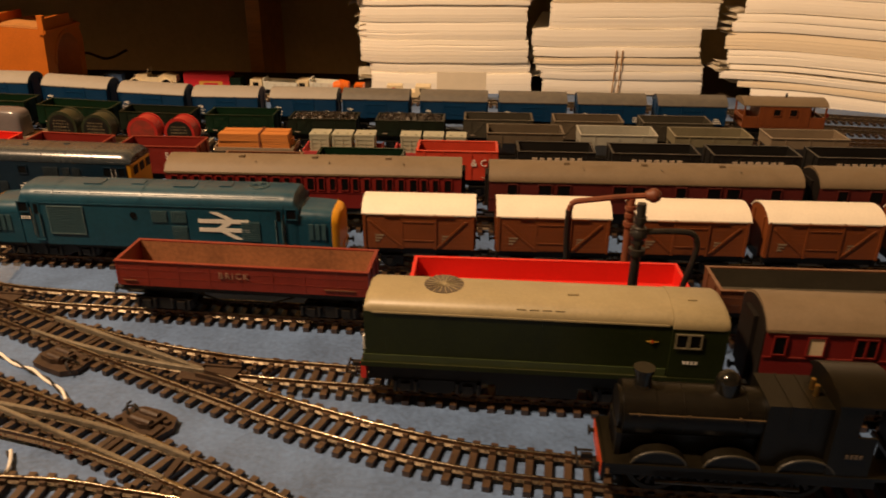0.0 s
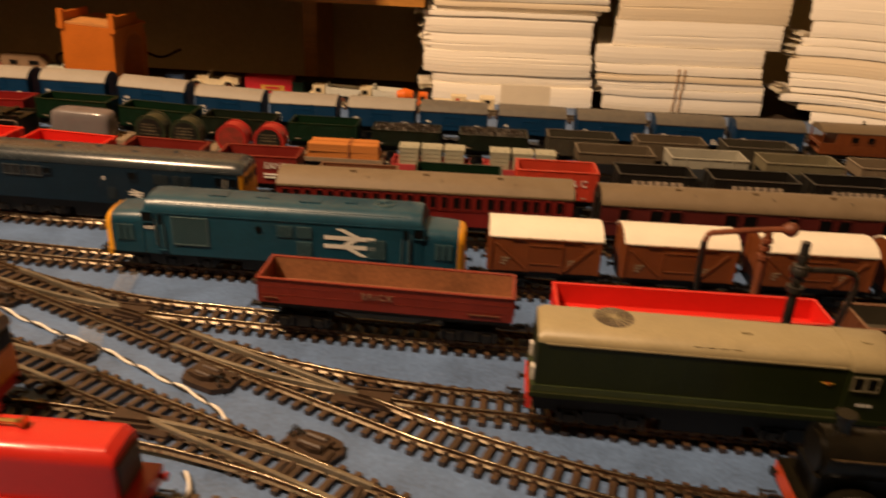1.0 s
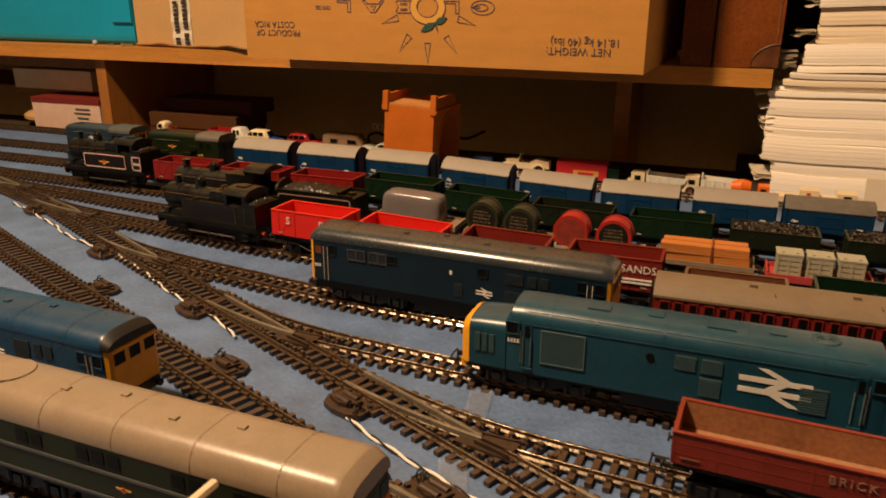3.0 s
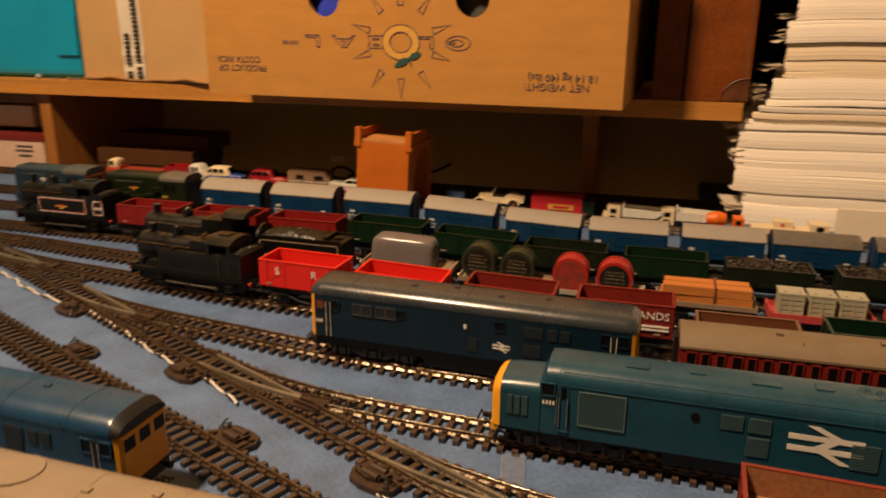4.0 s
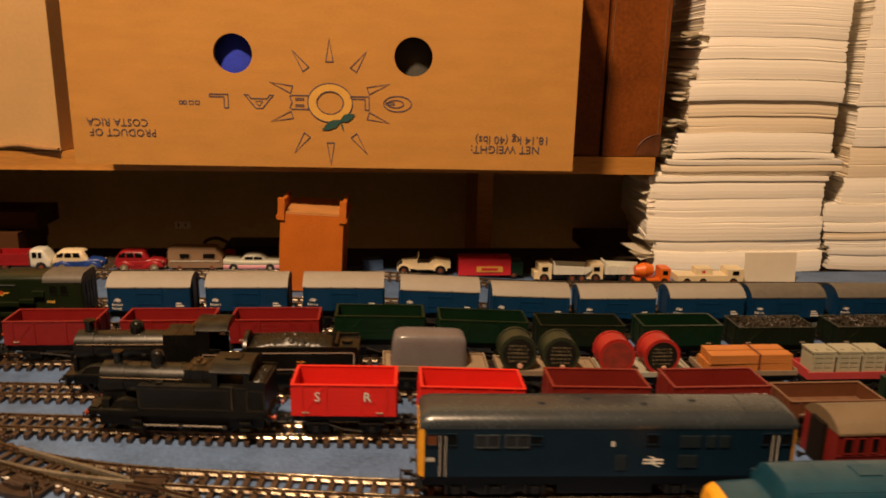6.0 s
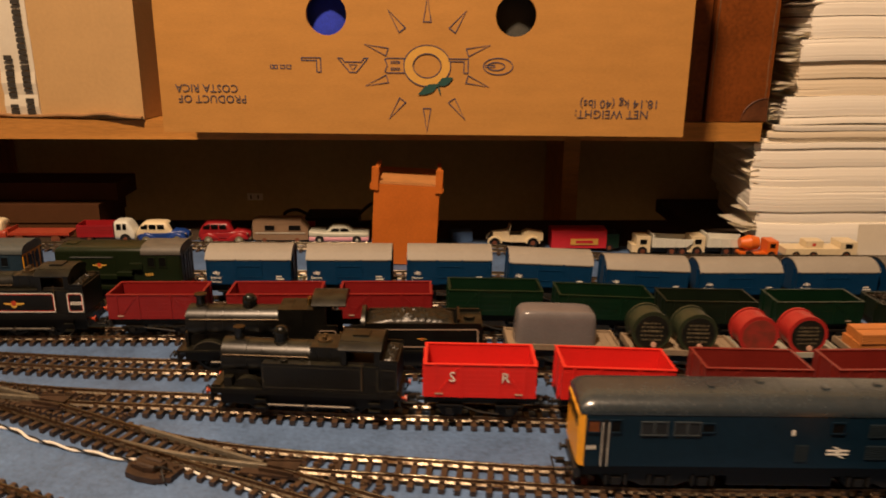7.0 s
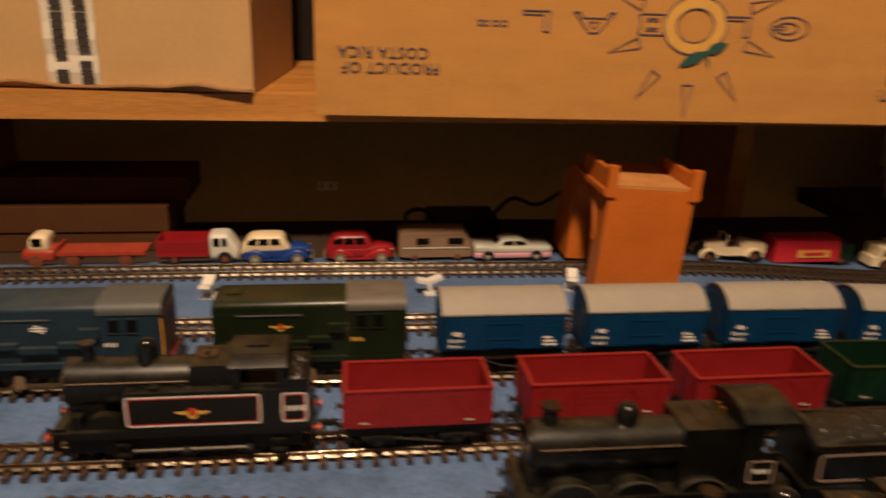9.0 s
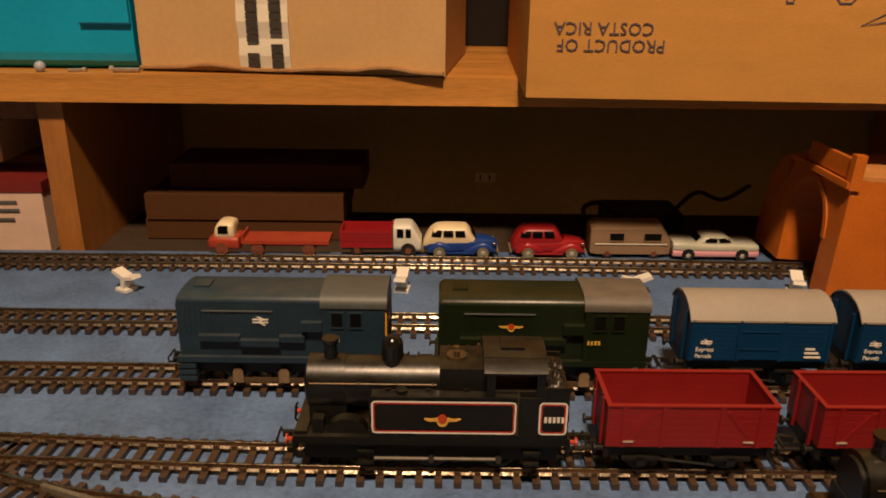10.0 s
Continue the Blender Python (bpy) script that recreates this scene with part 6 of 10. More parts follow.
# ---- diesels ----
def diesel_37(m):
    """Centre cabs behind long noses; large arrow on the side."""
    ob = thing("diesel_locomotive", "rail blue nose-end model diesel with yellow fronts and white arrow", "locomotive", m)
    h, W = 0.1220, 0.0345
    w = W / 2
    zf, zs, zc = 0.0195, 0.0495, 0.0595
    full = roof_outline(W, zf, zs, zc)
    bm = bmesh.new()
    extrude_x(bm, full, -h + 0.0365, h - 0.0365)
    part("body_shell", bm, BLUE37, ob, smooth=True)
    for s in (-1, 1):
        # cab: rake back to the nose
        cab = []
        for x, k in ((s * (h - 0.0365), 1.0), (s * (h - 0.0300), 0.985)):
            cab.append((x, roof_outline(W - 0.0004, zf, zs, zf + (zc - zf) * k)))
        cab.append((s * (h - 0.0265), [(y * 0.93, z if z < 0.0465 else 0.0465 + (z - 0.0465) * 0.30) for y, z in roof_outline(W - 0.0004, zf, zs, zc)]))
        bm = bmesh.new()
        loft_x(bm, cab if s > 0 else cab[::-1])
        part("cab", bm, BLUE37, ob, smooth=True)
        nose = []
        for d, kw, zt in ((0.0272, 0.97, 0.0488), (0.0120, 0.955, 0.0482), (0.0050, 0.93, 0.0474)):
            nose.append((s * (h - d), roof_outline(W * kw, zf, zt - 0.0075, zt, 0.45)))
        bm = bmesh.new()
        loft_x(bm, nose if s > 0 else nose[::-1])
        part("nose", bm, BLUE37, ob, smooth=True)
        yel = []
        for d, kw, zt in ((0.0052, 0.937, 0.0476), (0.0022, 0.90, 0.0462), (0.0004, 0.80, 0.0440)):
            yel.append((s * (h - d), roof_outline(W * kw, zf + 0.001 * (0.0052 - d), zt - 0.0075, zt, 0.45)))
        bm = bmesh.new()
        loft_x(bm, yel if s > 0 else yel[::-1])
        part("yellow_front", bm, YELLOW, ob, "warning yellow nose front", smooth=True)
        part("buffer_beam", B(*sorted((s * (h - 0.003), s * (h + 0.0004))), -0.0135, 0.0135, 0.0150, 0.0200), YELLOW, ob)
        for y in (-1, 1):
            f = y * (w + 0.0001)
            window(ob, *sorted((s * (h - 0.0280), s * (h - 0.0345))), f, 0.0430, 0.0495, BLUE37)
            part("cab_door", B(*sorted((s * (h - 0.0372), s * (h - 0.0424))), *sorted((f, f + y * 0.0003)), 0.0235, 0.0500), BLUE37, ob)
            part("door_recess", B(*sorted((s * (h - 0.0384), s * (h - 0.0412))), *sorted((f + y * 0.0003, f + y * 0.0005)), 0.0415, 0.0485), GLASS_DARK, ob, "dark door light")
            for xx in (0.0376, 0.0420):
                hb = bmesh.new()
                rod(hb, (s * (h - xx), f + y * 0.0008, 0.0250), (s * (h - xx), f + y * 0.0008, 0.0420), 0.00035, 5)
                part("door_handrail", hb, GREY_LT37, ob)
            part("door_step", B(*sorted((s * (h - 0.0368), s * (h - 0.0428))), *sorted((f, f + y * 0.0012)), 0.0222, 0.0232), BLUE37, ob)
            for z in (0.044,):
                for i in range(3):
                    x = s * (h - 0.0105 - 0.0042 * i)
                    part("nose_grille", B(x - 0.0015, x + 0.0015, *sorted((y * (w * 0.962), y * (w * 0.962 + 0.0006))), 0.0285, 0.0395), GRILLE37, ob)
            rodb = bmesh.new()
            rod(rodb, (s * (h - 0.0362), f + y * 0.0006, 0.026), (s * (h - 0.0362), f + y * 0.0006, 0.046), 0.0003, 5)
            part("handrail", rodb, STEEL, ob)
        bogie(ob, s * (h - 0.0445), 0.046)
    Y = -w
    grille(ob, -h + 0.0480, -h + 0.0715, Y, 0.0280, 0.0470, GRILLE37, 16, GREY_LT37)
    grille(ob, h - 0.0655, h - 0.0530, Y, 0.0260, 0.0400, GRILLE37, 10)
    for x in (-0.0035, 0.0095):
        grille(ob, x, x + 0.0105, Y, 0.0380, 0.0460, GRILLE37, 8)
    grille(ob, 0.0095, 0.0200, Y, 0.0250, 0.0355, GRILLE37, 9)
    bm = bmesh.new()
    rod(bm, (-0.0160, Y, 0.0425), (-0.0160, Y - 0.0006, 0.0425), 0.0022, 12)
    part("porthole", bm, GLASS_DARK, ob)
    arrow(ob, 0.0450, Y - 0.0002, 0.0368, 0.034, WHITE)
    numbers(ob, -h + 0.0285, Y - 0.0002, 0.0375, 4)
    for s in (-1, 1):
        bm = bmesh.new()
        box(bm, -h + 0.039, h - 0.039, *sorted((s * (w - 0.0035), s * (w - 0.0026))), 0.0556, 0.0562)
        part("roof_strip", bm, BLUE37, ob)
        part("cantrail", B(-h + 0.039, h - 0.039, *sorted((s * w, s * (w + 0.0004))), zs - 0.0005, zs + 0.0002), BLUE37, ob)
    for x in (-0.07, -0.045, -0.01, 0.03, 0.065):
        bm = bmesh.new()
        pr = roof_outline(W + 0.0003, zs + 0.0001, zs + 0.0006, zc + 0.00022)[1:-1]
        a = [bm.verts.new((x - 0.0004, y, z)) for y, z in pr]
        b = [bm.verts.new((x + 0.0004, y, z)) for y, z in pr]
        for i in range(len(pr) - 1):
            bm.faces.new((a[i], a[i + 1], b[i + 1], b[i]))
        part("roof_joint", bm, BLUE37, ob)
    bm = bmesh.new()
    rod(bm, (0.066, 0, zc - 0.0006), (0.066, 0, zc + 0.0005), 0.0075, 24, 0.0070)
    part("fan_grille", bm, GRILLE37, ob, smooth=True)
    for i in range(8):
        a = math.pi * i / 8
        bm = bmesh.new()
        rod(bm, (0.066 - 0.0068 * math.cos(a), -0.0068 * math.sin(a), zc + 0.0006), (0.066 + 0.0068 * math.cos(a), 0.0068 * math.sin(a), zc + 0.0006), 0.00025, 4)
        part("fan_bar", bm, BLUE37, ob)
    for x0, x1, y0, y1 in ((-0.052, -0.040, -0.006, 0.004), (-0.020, -0.012, -0.004, 0.004), (0.010, 0.024, -0.007, 0.002), (0.040, 0.048, -0.004, 0.004)):
        part("roof_hatch", B(x0, x1, y0, y1, zc - 0.0005, zc + 0.0005), BLUE37, ob, bevel=0.0003)
    fuel_tank(ob, -0.030, 0.030)
    part("underframe", B(-h + 0.004, h - 0.004, -0.0145, 0.0145, 0.0165, zf), UNDER, ob)
    buffers(ob, -h, h, 0.0178, 0.0112)
    couplings(ob, -h, h)
    return ob


def diesel_31(m, label, body, roof, ends, L=0.219, crest_mark=False, panel=None, deep_roof=False, name="diesel_locomotive", zc=0.0625, zf=0.0200):
    """Flat-fronted diesel with end cabs, upright windscreens and a curved roof."""
    ob = thing(name, label, "locomotive", m)
    bend = 0.50 if deep_roof else 0.66
    h, W = L / 2, 0.0350
    w = W / 2
    zs = 0.0460 if deep_roof else zc - 0.0092
    bm = bmesh.new()
    side_o = [(w, zf), (w, zs), (-w, zs), (-w, zf)]
    extrude_x(bm, side_o, -h + 0.0035, h - 0.0035)
    part("body_shell", bm, body, ob)
    bm = bmesh.new()
    o = roof_outline(W + 0.0006, zs + 0.0001, zs + 0.0012, zc, bend)
    e = roof_outline((W + 0.0006) * 0.985, zs + 0.0001, zs + 0.0010, zc - 0.001, bend)
    e2 = roof_outline((W + 0.0006) * 0.93, zs + 0.0001, zs + 0.0008, zc - 0.0040, bend)
    loft_x(bm, [(-h + 0.0005, e2), (-h + 0.0035, e), (-h + 0.008, o), (h - 0.008, o), (h - 0.0035, e), (h - 0.0005, e2)])
    part("roof", bm, roof, ob, smooth=True)
    if body is not BLUE31:
        # end shell over the roof, dark grey on the nearer blue engine
        for s in (-1, 1):
            ring = [(s * (h - 0.0050), roof_outline(W + 0.0007, zs + 0.0002, zs + 0.0013, zc + 0.0002, bend)), (s * (h - 0.0034), [(y * 1.01, z + 0.0002) for y, z in e]), (s * (h - 0.0001), [(y * 1.01, z + 0.0002) for y, z in e2])]
            bm = bmesh.new()
            loft_x(bm, ring if s > 0 else ring[::-1])
            part("roof_end", bm, ROOF_END if body is BLUE_FG else roof, ob, "dark grey roof end above the windscreen" if body is BLUE_FG else "", smooth=True)
    for s in (-1, 1):
        f = [(s * (h - 0.0036), [(w * 0.995, zf), (w * 0.995, zs), (-w * 0.995, zs), (-w * 0.995, zf)]),
             (s * (h - 0.0012), [(w * 0.95, zf), (w * 0.93, zs), (-w * 0.93, zs), (-w * 0.95, zf)]),
             (s * h, [(w * 0.86, zf + 0.001), (w * 0.83, zs - 0.001), (-w * 0.83, zs - 0.001), (-w * 0.86, zf + 0.001)])]
        bm = bmesh.new()
        loft_x(bm, f if s > 0 else f[::-1])
        part("cab_front", bm, ends, ob, "painted cab end" if ends is not body else "")
        for y in (-0.0105, 0.0, 0.0105):
            bm = bmesh.new()
            box(bm, *sorted((s * (h - 0.0002), s * (h + 0.0003))), y - 0.0036, y + 0.0036, zs - 0.0088, zs - 0.0022)
            part("windscreen", bm, GLASS_DARK, ob)
        if panel:
            part("front_panel", B(*sorted((s * h, s * (h + 0.0003))), -0.0148, 0.0148, zf + 0.001, zf + 0.0165), panel, ob, "orange yellow warning panel")
        for y in (-1, 1):
            ff = y * (w + 0.0001)
            window(ob, *sorted((s * (h - 0.0050), s * (h - 0.0105))), ff, zs - 0.0095, zs - 0.0030, body, AMBER_CAB if ends is YELLOW and body is not BLUE_FG and s < 0 else None)
            window(ob, *sorted((s * (h - 0.0165), s * (h - 0.0215))), ff, zs - 0.0095, zs - 0.0030, body)
            for xx in (0.0122, 0.0155):
                b2 = bmesh.new()
                rod(b2, (s * (h - xx), ff + y * 0.0006, 0.024), (s * (h - xx), ff + y * 0.0006, zs - 0.004), 0.00022, 5)
                part("handrail", b2, WHITE if not crest_mark else STEEL, ob)
            part("cab_door", B(*sorted((s * (h - 0.0128), s * (h - 0.0150))), *sorted((ff, ff + y * 0.0002)), zf + 0.001, zs - 0.003), BLACK, ob)
        bogie(ob, s * (h - 0.0450), 0.046)
        part("buffer_beam", B(*sorted((s * (h - 0.003), s * (h + 0.0006))), -0.0145, 0.0145, 0.0150, 0.0205), RED_PAINT if panel else BLACK, ob)
    Y = -w
    if crest_mark:
        for x, n in ((-0.055, 2), (-0.02, 3), (0.03, 2), (0.06, 2)):
            for i in range(n):
                window(ob, x + i * 0.0085, x + i * 0.0085 + 0.0065, Y - 0.0001, zs - 0.0085, zs - 0.0022)
        part("pale_band", B(-h + 0.004, h - 0.004, Y - 0.0004, Y - 0.0001, 0.0335, 0.0350), GREY_PANEL, ob, "thin pale waist band")
        part("pale_band", B(-h + 0.004, h - 0.004, Y - 0.0004, Y - 0.0001, 0.0215, 0.0228), GREY_PANEL, ob, "thin pale lower band")
        crest(ob, 0.004, Y - 0.0002, 0.0285, 0.0085)
    else:
        for x in (-0.077, -0.070, -0.060, -0.053):
            window(ob, x, x + 0.0058, Y - 0.0001, zs - 0.0108, zs - 0.0040, FRAME31 if ends is YELLOW else body, PANE31)
        for x, x1 in ((0.040, 0.052), (0.055, 0.061), (0.063, 0.069)):
            grille(ob, x, x1, Y, zs - 0.0115, zs - 0.0040, GRILLE31, 7)
        grille(ob, 0.040, 0.051, Y, 0.0290, 0.0370, GRILLE31, 7)
        grille(ob, 0.0035, 0.0100, Y, 0.0275, 0.0370, GRILLE31, 8)
        window(ob, 0.021, 0.027, Y - 0.0001, zs - 0.0090, zs - 0.0035, body)
        window(ob, -0.046, -0.040, Y - 0.0001, zs - 0.0090, zs - 0.0045, body)
        arrow(ob, 0.0255, Y - 0.0002, 0.0330, 0.0115, WHITE)
        part("data_panel", B(0.0005, 0.0022, Y - 0.0003, Y, 0.0425, 0.0455), WHITE, ob)
    numbers(ob, -h + 0.0045, Y - 0.0002, 0.0335, 3)
    numbers(ob, h - 0.0115, Y - 0.0002, 0.0250, 3)
    for x in [-h + 0.03 + (L - 0.06) * i / 4 for i in range(5)]:
        bm = bmesh.new()
        pr = roof_outline(W + 0.0010, zs + 0.0001, zs + 0.0012, zc + 0.00018, bend)[1:-1]
        a = [bm.verts.new((x - 0.0003, y, z)) for y, z in pr]
        b = [bm.verts.new((x + 0.0003, y, z)) for y, z in pr]
        for i in range(len(pr) - 1):
            bm.faces.new((a[i], a[i + 1], b[i + 1], b[i]))
        part("roof_joint", bm, roof, ob)
    for x, y in ((-0.04, -0.004), (-0.012, 0.002), (0.02, -0.005), (0.05, 0.0)):
        part("roof_vent", B(x, x + 0.0035, y, y + 0.003, zc - 0.0006, zc + 0.0008), roof, ob, bevel=0.0002)
    if deep_roof:
        bm = bmesh.new()
        rod(bm, (-0.075, 0, zc - 0.0012), (-0.075, 0, zc + 0.0006), 0.0105, 24)
        part("fan_cover", bm, roof, ob)
    fuel_tank(ob, -0.028, 0.028)
    part("underframe", B(-h + 0.004, h - 0.004, -0.0145, 0.0145, 0.0165, zf), UNDER, ob)
    buffers(ob, -h, h, 0.0178, 0.0112)
    couplings(ob, -h, h)
    return ob


def diesel_20(m):
    """Long hood with one cab; stone roof, radial fan grille."""
    ob = thing("diesel_locomotive", "green single-cab model diesel with a stone grey roof", "locomotive", m)
    h, W = 0.0865, 0.0350
    w = W / 2
    zf, zs, zc = 0.0290, 0.0560, 0.0628
    bm = bmesh.new()
    box(bm, -h + 0.002, h - 0.0265, -w * 0.93, w * 0.93, zf, zs)
    part("hood", bm, GREEN, ob, bevel=0.0012)
    bm = bmesh.new()
    box(bm, h - 0.0264, h - 0.001, -w, w, zf - 0.0002, zs - 0.001)
    part("cab", bm, GREEN, ob, bevel=0.0010)
    bm = bmesh.new()
    o = roof_outline(W * 0.935, zs + 0.0001, zs + 0.0006, zc, 0.60)
    e = roof_outline(W * 0.91, zs + 0.0001, zs + 0.0006, zc - 0.0022, 0.60)
    loft_x(bm, [(-h + 0.0022, e), (-h + 0.0050, o), (h - 0.0265, o)])
    part("hood_roof", bm, ROOF_TAN, ob, smooth=True)
    bm = bmesh.new()
    o = roof_outline(W + 0.0008, zs - 0.0009, zs - 0.0003, zc + 0.0002, 0.60)
    e = roof_outline(W - 0.0010, zs - 0.0009, zs - 0.0003, zc - 0.0016, 0.60)
    loft_x(bm, [(h - 0.0264, o), (h - 0.0035, o), (h - 0.0008, e)])
    part("cab_roof", bm, ROOF_TAN, ob, smooth=True)
    part("footplate", B(-h, h, -w - 0.0004, w + 0.0004, zf - 0.0027, zf - 0.0003), GREEN, ob, bevel=0.0004)
    part("valance", B(-h + 0.001, h - 0.027, -w * 0.96, w * 0.96, zf - 0.0002, zf + 0.0036), GREEN_PALE, ob, "paler green lower band")
    part("buffer_beam", B(-h - 0.0008, -h + 0.0018, -0.0145, 0.0145, 0.0170, 0.0262), RED_PAINT, ob, "red buffer beam")
    part("buffer_beam", B(h - 0.0018, h + 0.0008, -0.0145, 0.0145, 0.0170, 0.0262), RED_PAINT, ob)
    Y = -w * 0.93
    for i in range(9):
        x = -h + 0.012 + i * 0.0150
        part("hood_joint", B(x - 0.00012, x + 0.00012, Y - 0.00007, Y, zf + 0.003, zs - 0.002), GREEN, ob)
    for s in (-1, 1):
        part("roof_rib", B(-h + 0.006, h - 0.028, *sorted((s * (w * 0.93), s * (w * 0.93 + 0.0006))), zs - 0.0004, zs + 0.0004), ROOF_TAN, ob)
    # radial fan on top of the hood
    fan = bmesh.new()
    fx = -h + 0.0390
    rod(fan, (fx, 0.0026, zc - 0.0022), (fx, 0.0026, zc), 0.0098, 28)
    f = part("fan_grille", fan, CABGREY, ob, "dark round radial fan grille")
    for i in range(18):
        a = 2 * math.pi * i / 18
        bm = bmesh.new()
        rod(bm, (fx, 0.0026, zc + 0.0002), (fx + 0.0096 * math.cos(a), 0.0026 + 0.0096 * math.sin(a), zc + 0.0002), 0.00025, 4)
        part("fan_bar", bm, ROOF_TAN, f)
    for x in (-0.028, -0.015, 0.022, 0.048):
        part("roof_joint", B(x, x + 0.0003, -0.0150, 0.0150, zs + 0.0020, zs + 0.0022), BLACK, ob)
    for i in range(4):
        x = -0.012 + i * 0.006
        part("roof_vent", B(x, x + 0.0042, -w * 0.86, -w * 0.80, zs + 0.0030, zs + 0.0043), ROOF_TAN, ob)
    part("roof_hatch", B(0.012, 0.017, -0.004, -0.001, zc - 0.0004, zc + 0.0008), ROOF_TAN, ob)
    part("roof_hatch", B(h - 0.018, h - 0.014, -0.004, -0.002, zc - 0.0002, zc + 0.0008), ROOF_TAN, ob)
    for x in (h - 0.0240, h - 0.0178):
        window(ob, x, x + 0.0046, -w, 0.0455, 0.0520, GREY_OL)
    crest(ob, h - 0.0350, Y - 0.0002, 0.0472, 0.0056)
    numbers(ob, h - 0.0200, -w - 0.0002, 0.0365, 4, 0.0015)
    for x in (-h + 0.0005,):
        part("headcode_disc", B(x, x + 0.0012, -0.013, -0.0085, 0.033, 0.040), WHITE, ob, "white headcode disc")
        part("headcode_disc", B(x, x + 0.0012, 0.0085, 0.013, 0.033, 0.040), WHITE, ob)
    bogie(ob, -h + 0.037, 0.031, axles=2)
    bogie(ob, h - 0.037, 0.031, axles=2)
    fuel_tank(ob, -0.020, 0.020)
    part("underframe", B(-h + 0.003, h - 0.003, -0.0130, 0.0130, 0.0160, zf - 0.0028), UNDER, ob)
    for s in (-1, 1):
        part("cab_step", B(h - 0.012, h - 0.004, *sorted((s * 0.0150, s * 0.0170)), 0.0130, 0.0142), UNDER, ob)
    buffers(ob, -h, h, 0.0188, 0.0112)
    couplings(ob, -h, h)
    return ob


def shunter_08(m, label, body, roof, mark, ends):
    ob = thing("shunting_locomotive", label, "locomotive", m, "small diesel shunters")
    h, W = 0.0540, 0.0335
    w = W / 2
    zf, zs = 0.0225, 0.0505
    cabx = h - 0.0330
    bm = bmesh.new()
    box(bm, -h + 0.001, cabx, -w * 0.88, w * 0.88, zf, zs - 0.0015)
    part("hood", bm, body, ob, bevel=0.0008)
    bm = bmesh.new()
    o = roof_outline(W * 0.885, zs - 0.0014, zs - 0.0010, zs + 0.0030, 0.45)
    e = roof_outline(W * 0.85, zs - 0.0014, zs - 0.0010, zs + 0.0016, 0.45)
    loft_x(bm, [(-h + 0.0012, e), (-h + 0.0035, o), (cabx, o)])
    part("hood_top", bm, body, ob, smooth=True)
    bm = bmesh.new()
    box(bm, cabx + 0.0001, h - 0.001, -w, w, zf, zs - 0.0025)
    part("cab", bm, body, ob, bevel=0.0006)
    bm = bmesh.new()
    o = roof_outline(W + 0.0012, zs - 0.0024, zs - 0.0018, zs + 0.0046, 0.5)
    loft_x(bm, [(cabx - 0.0006, o), (h, o)])
    part("cab_roof", bm, roof, ob, smooth=True)
    part("cab_end", B(h - 0.0009, h - 0.0002, -w * 0.95, w * 0.95, zf, zs - 0.003), ends, ob)
    for i in range(5):
        y = -w * 0.9 + i * w * 0.42
        part("stripe", B(h - 0.0002, h + 0.0002, y, y + w * 0.18, zf + 0.001, zs - 0.004), BLACK, ob)
    for y in (-0.009, 0.003):
        part("rear_window", B(h + 0.0002, h + 0.0005, y, y + 0.006, zs - 0.0135, zs - 0.0055), GLASS_DARK, ob)
    Y = -w
    for x in (cabx + 0.0050, cabx + 0.0145):
        window(ob, x, x + 0.0055, Y, zs - 0.0120, zs - 0.0050, body)
        window(ob, x, x + 0.0055, w, zs - 0.0120, zs - 0.0050, body)
    yh = -w * 0.88
    for x0, x1, z0, z1 in ((-h + 0.012, -h + 0.033, 0.0310, 0.0338), (-h + 0.033, -h + 0.053, 0.0285, 0.0315), (-h + 0.053, -h + 0.066, 0.0310, 0.0338), (cabx - 0.0105, cabx, 0.0365, 0.0410)):
        part("tool_box", B(x0, x1, yh - 0.0035, yh - 0.0001, z0, z1), body, ob, bevel=0.0004)
    for i in range(6):
        x = -h + 0.004 + i * 0.0026
        part("louvre", B(x, x + 0.0014, yh - 0.0003, yh, 0.034, 0.0465), body, ob)
    for x in (-h + 0.020, -h + 0.036, -h + 0.052):
        part("hood_joint", B(x, x + 0.0003, yh - 0.0003, yh, 0.035, zs - 0.003), body, ob)
    part("hood_rail", B(-h + 0.014, -h + 0.050, yh - 0.0009, yh - 0.0003, 0.0452, 0.0458), GREY_PANEL, ob)
    part("roof_hatch", B(-h + 0.008, -h + 0.016, -0.005, 0.004, zs + 0.0026, zs + 0.0036), body, ob)
    if mark == "arrow":
        arrow(ob, -h + 0.0435, yh - 0.0003, 0.0405, 0.0080, WHITE)
        numbers(ob, cabx + 0.002, Y - 0.0002, 0.0310, 4, 0.0020)
    else:
        crest(ob, -h + 0.0380, yh - 0.0003, 0.0390, 0.0125)
        numbers(ob, cabx + 0.002, Y - 0.0002, 0.0310, 4, 0.0020, GOLD)
    part("footplate", B(-h, h, -w - 0.0004, w + 0.0004, zf - 0.0030, zf - 0.0002), body, ob)
    part("buffer_beam", B(-h - 0.001, -h + 0.001, -0.0140, 0.0140, 0.0135, zf - 0.0032), UNDER, ob)
    part("buffer_beam", B(h - 0.001, h + 0.001, -0.0140, 0.0140, 0.0135, zf - 0.0032), ORANGE_PAINT, ob)
    for s in (-1, 1):
        part("frame_plate", B(-h + 0.006, h - 0.006, *sorted((s * 0.0105, s * 0.0118)), 0.0120, 0.0194), UNDER, ob)
        for i in range(3):
            part("corner_step", B(-h, -h + 0.009, *sorted((s * 0.0128, s * (w + 0.0002))), 0.0095 + 0.0033 * i, 0.0117 + 0.0033 * i), body, ob)
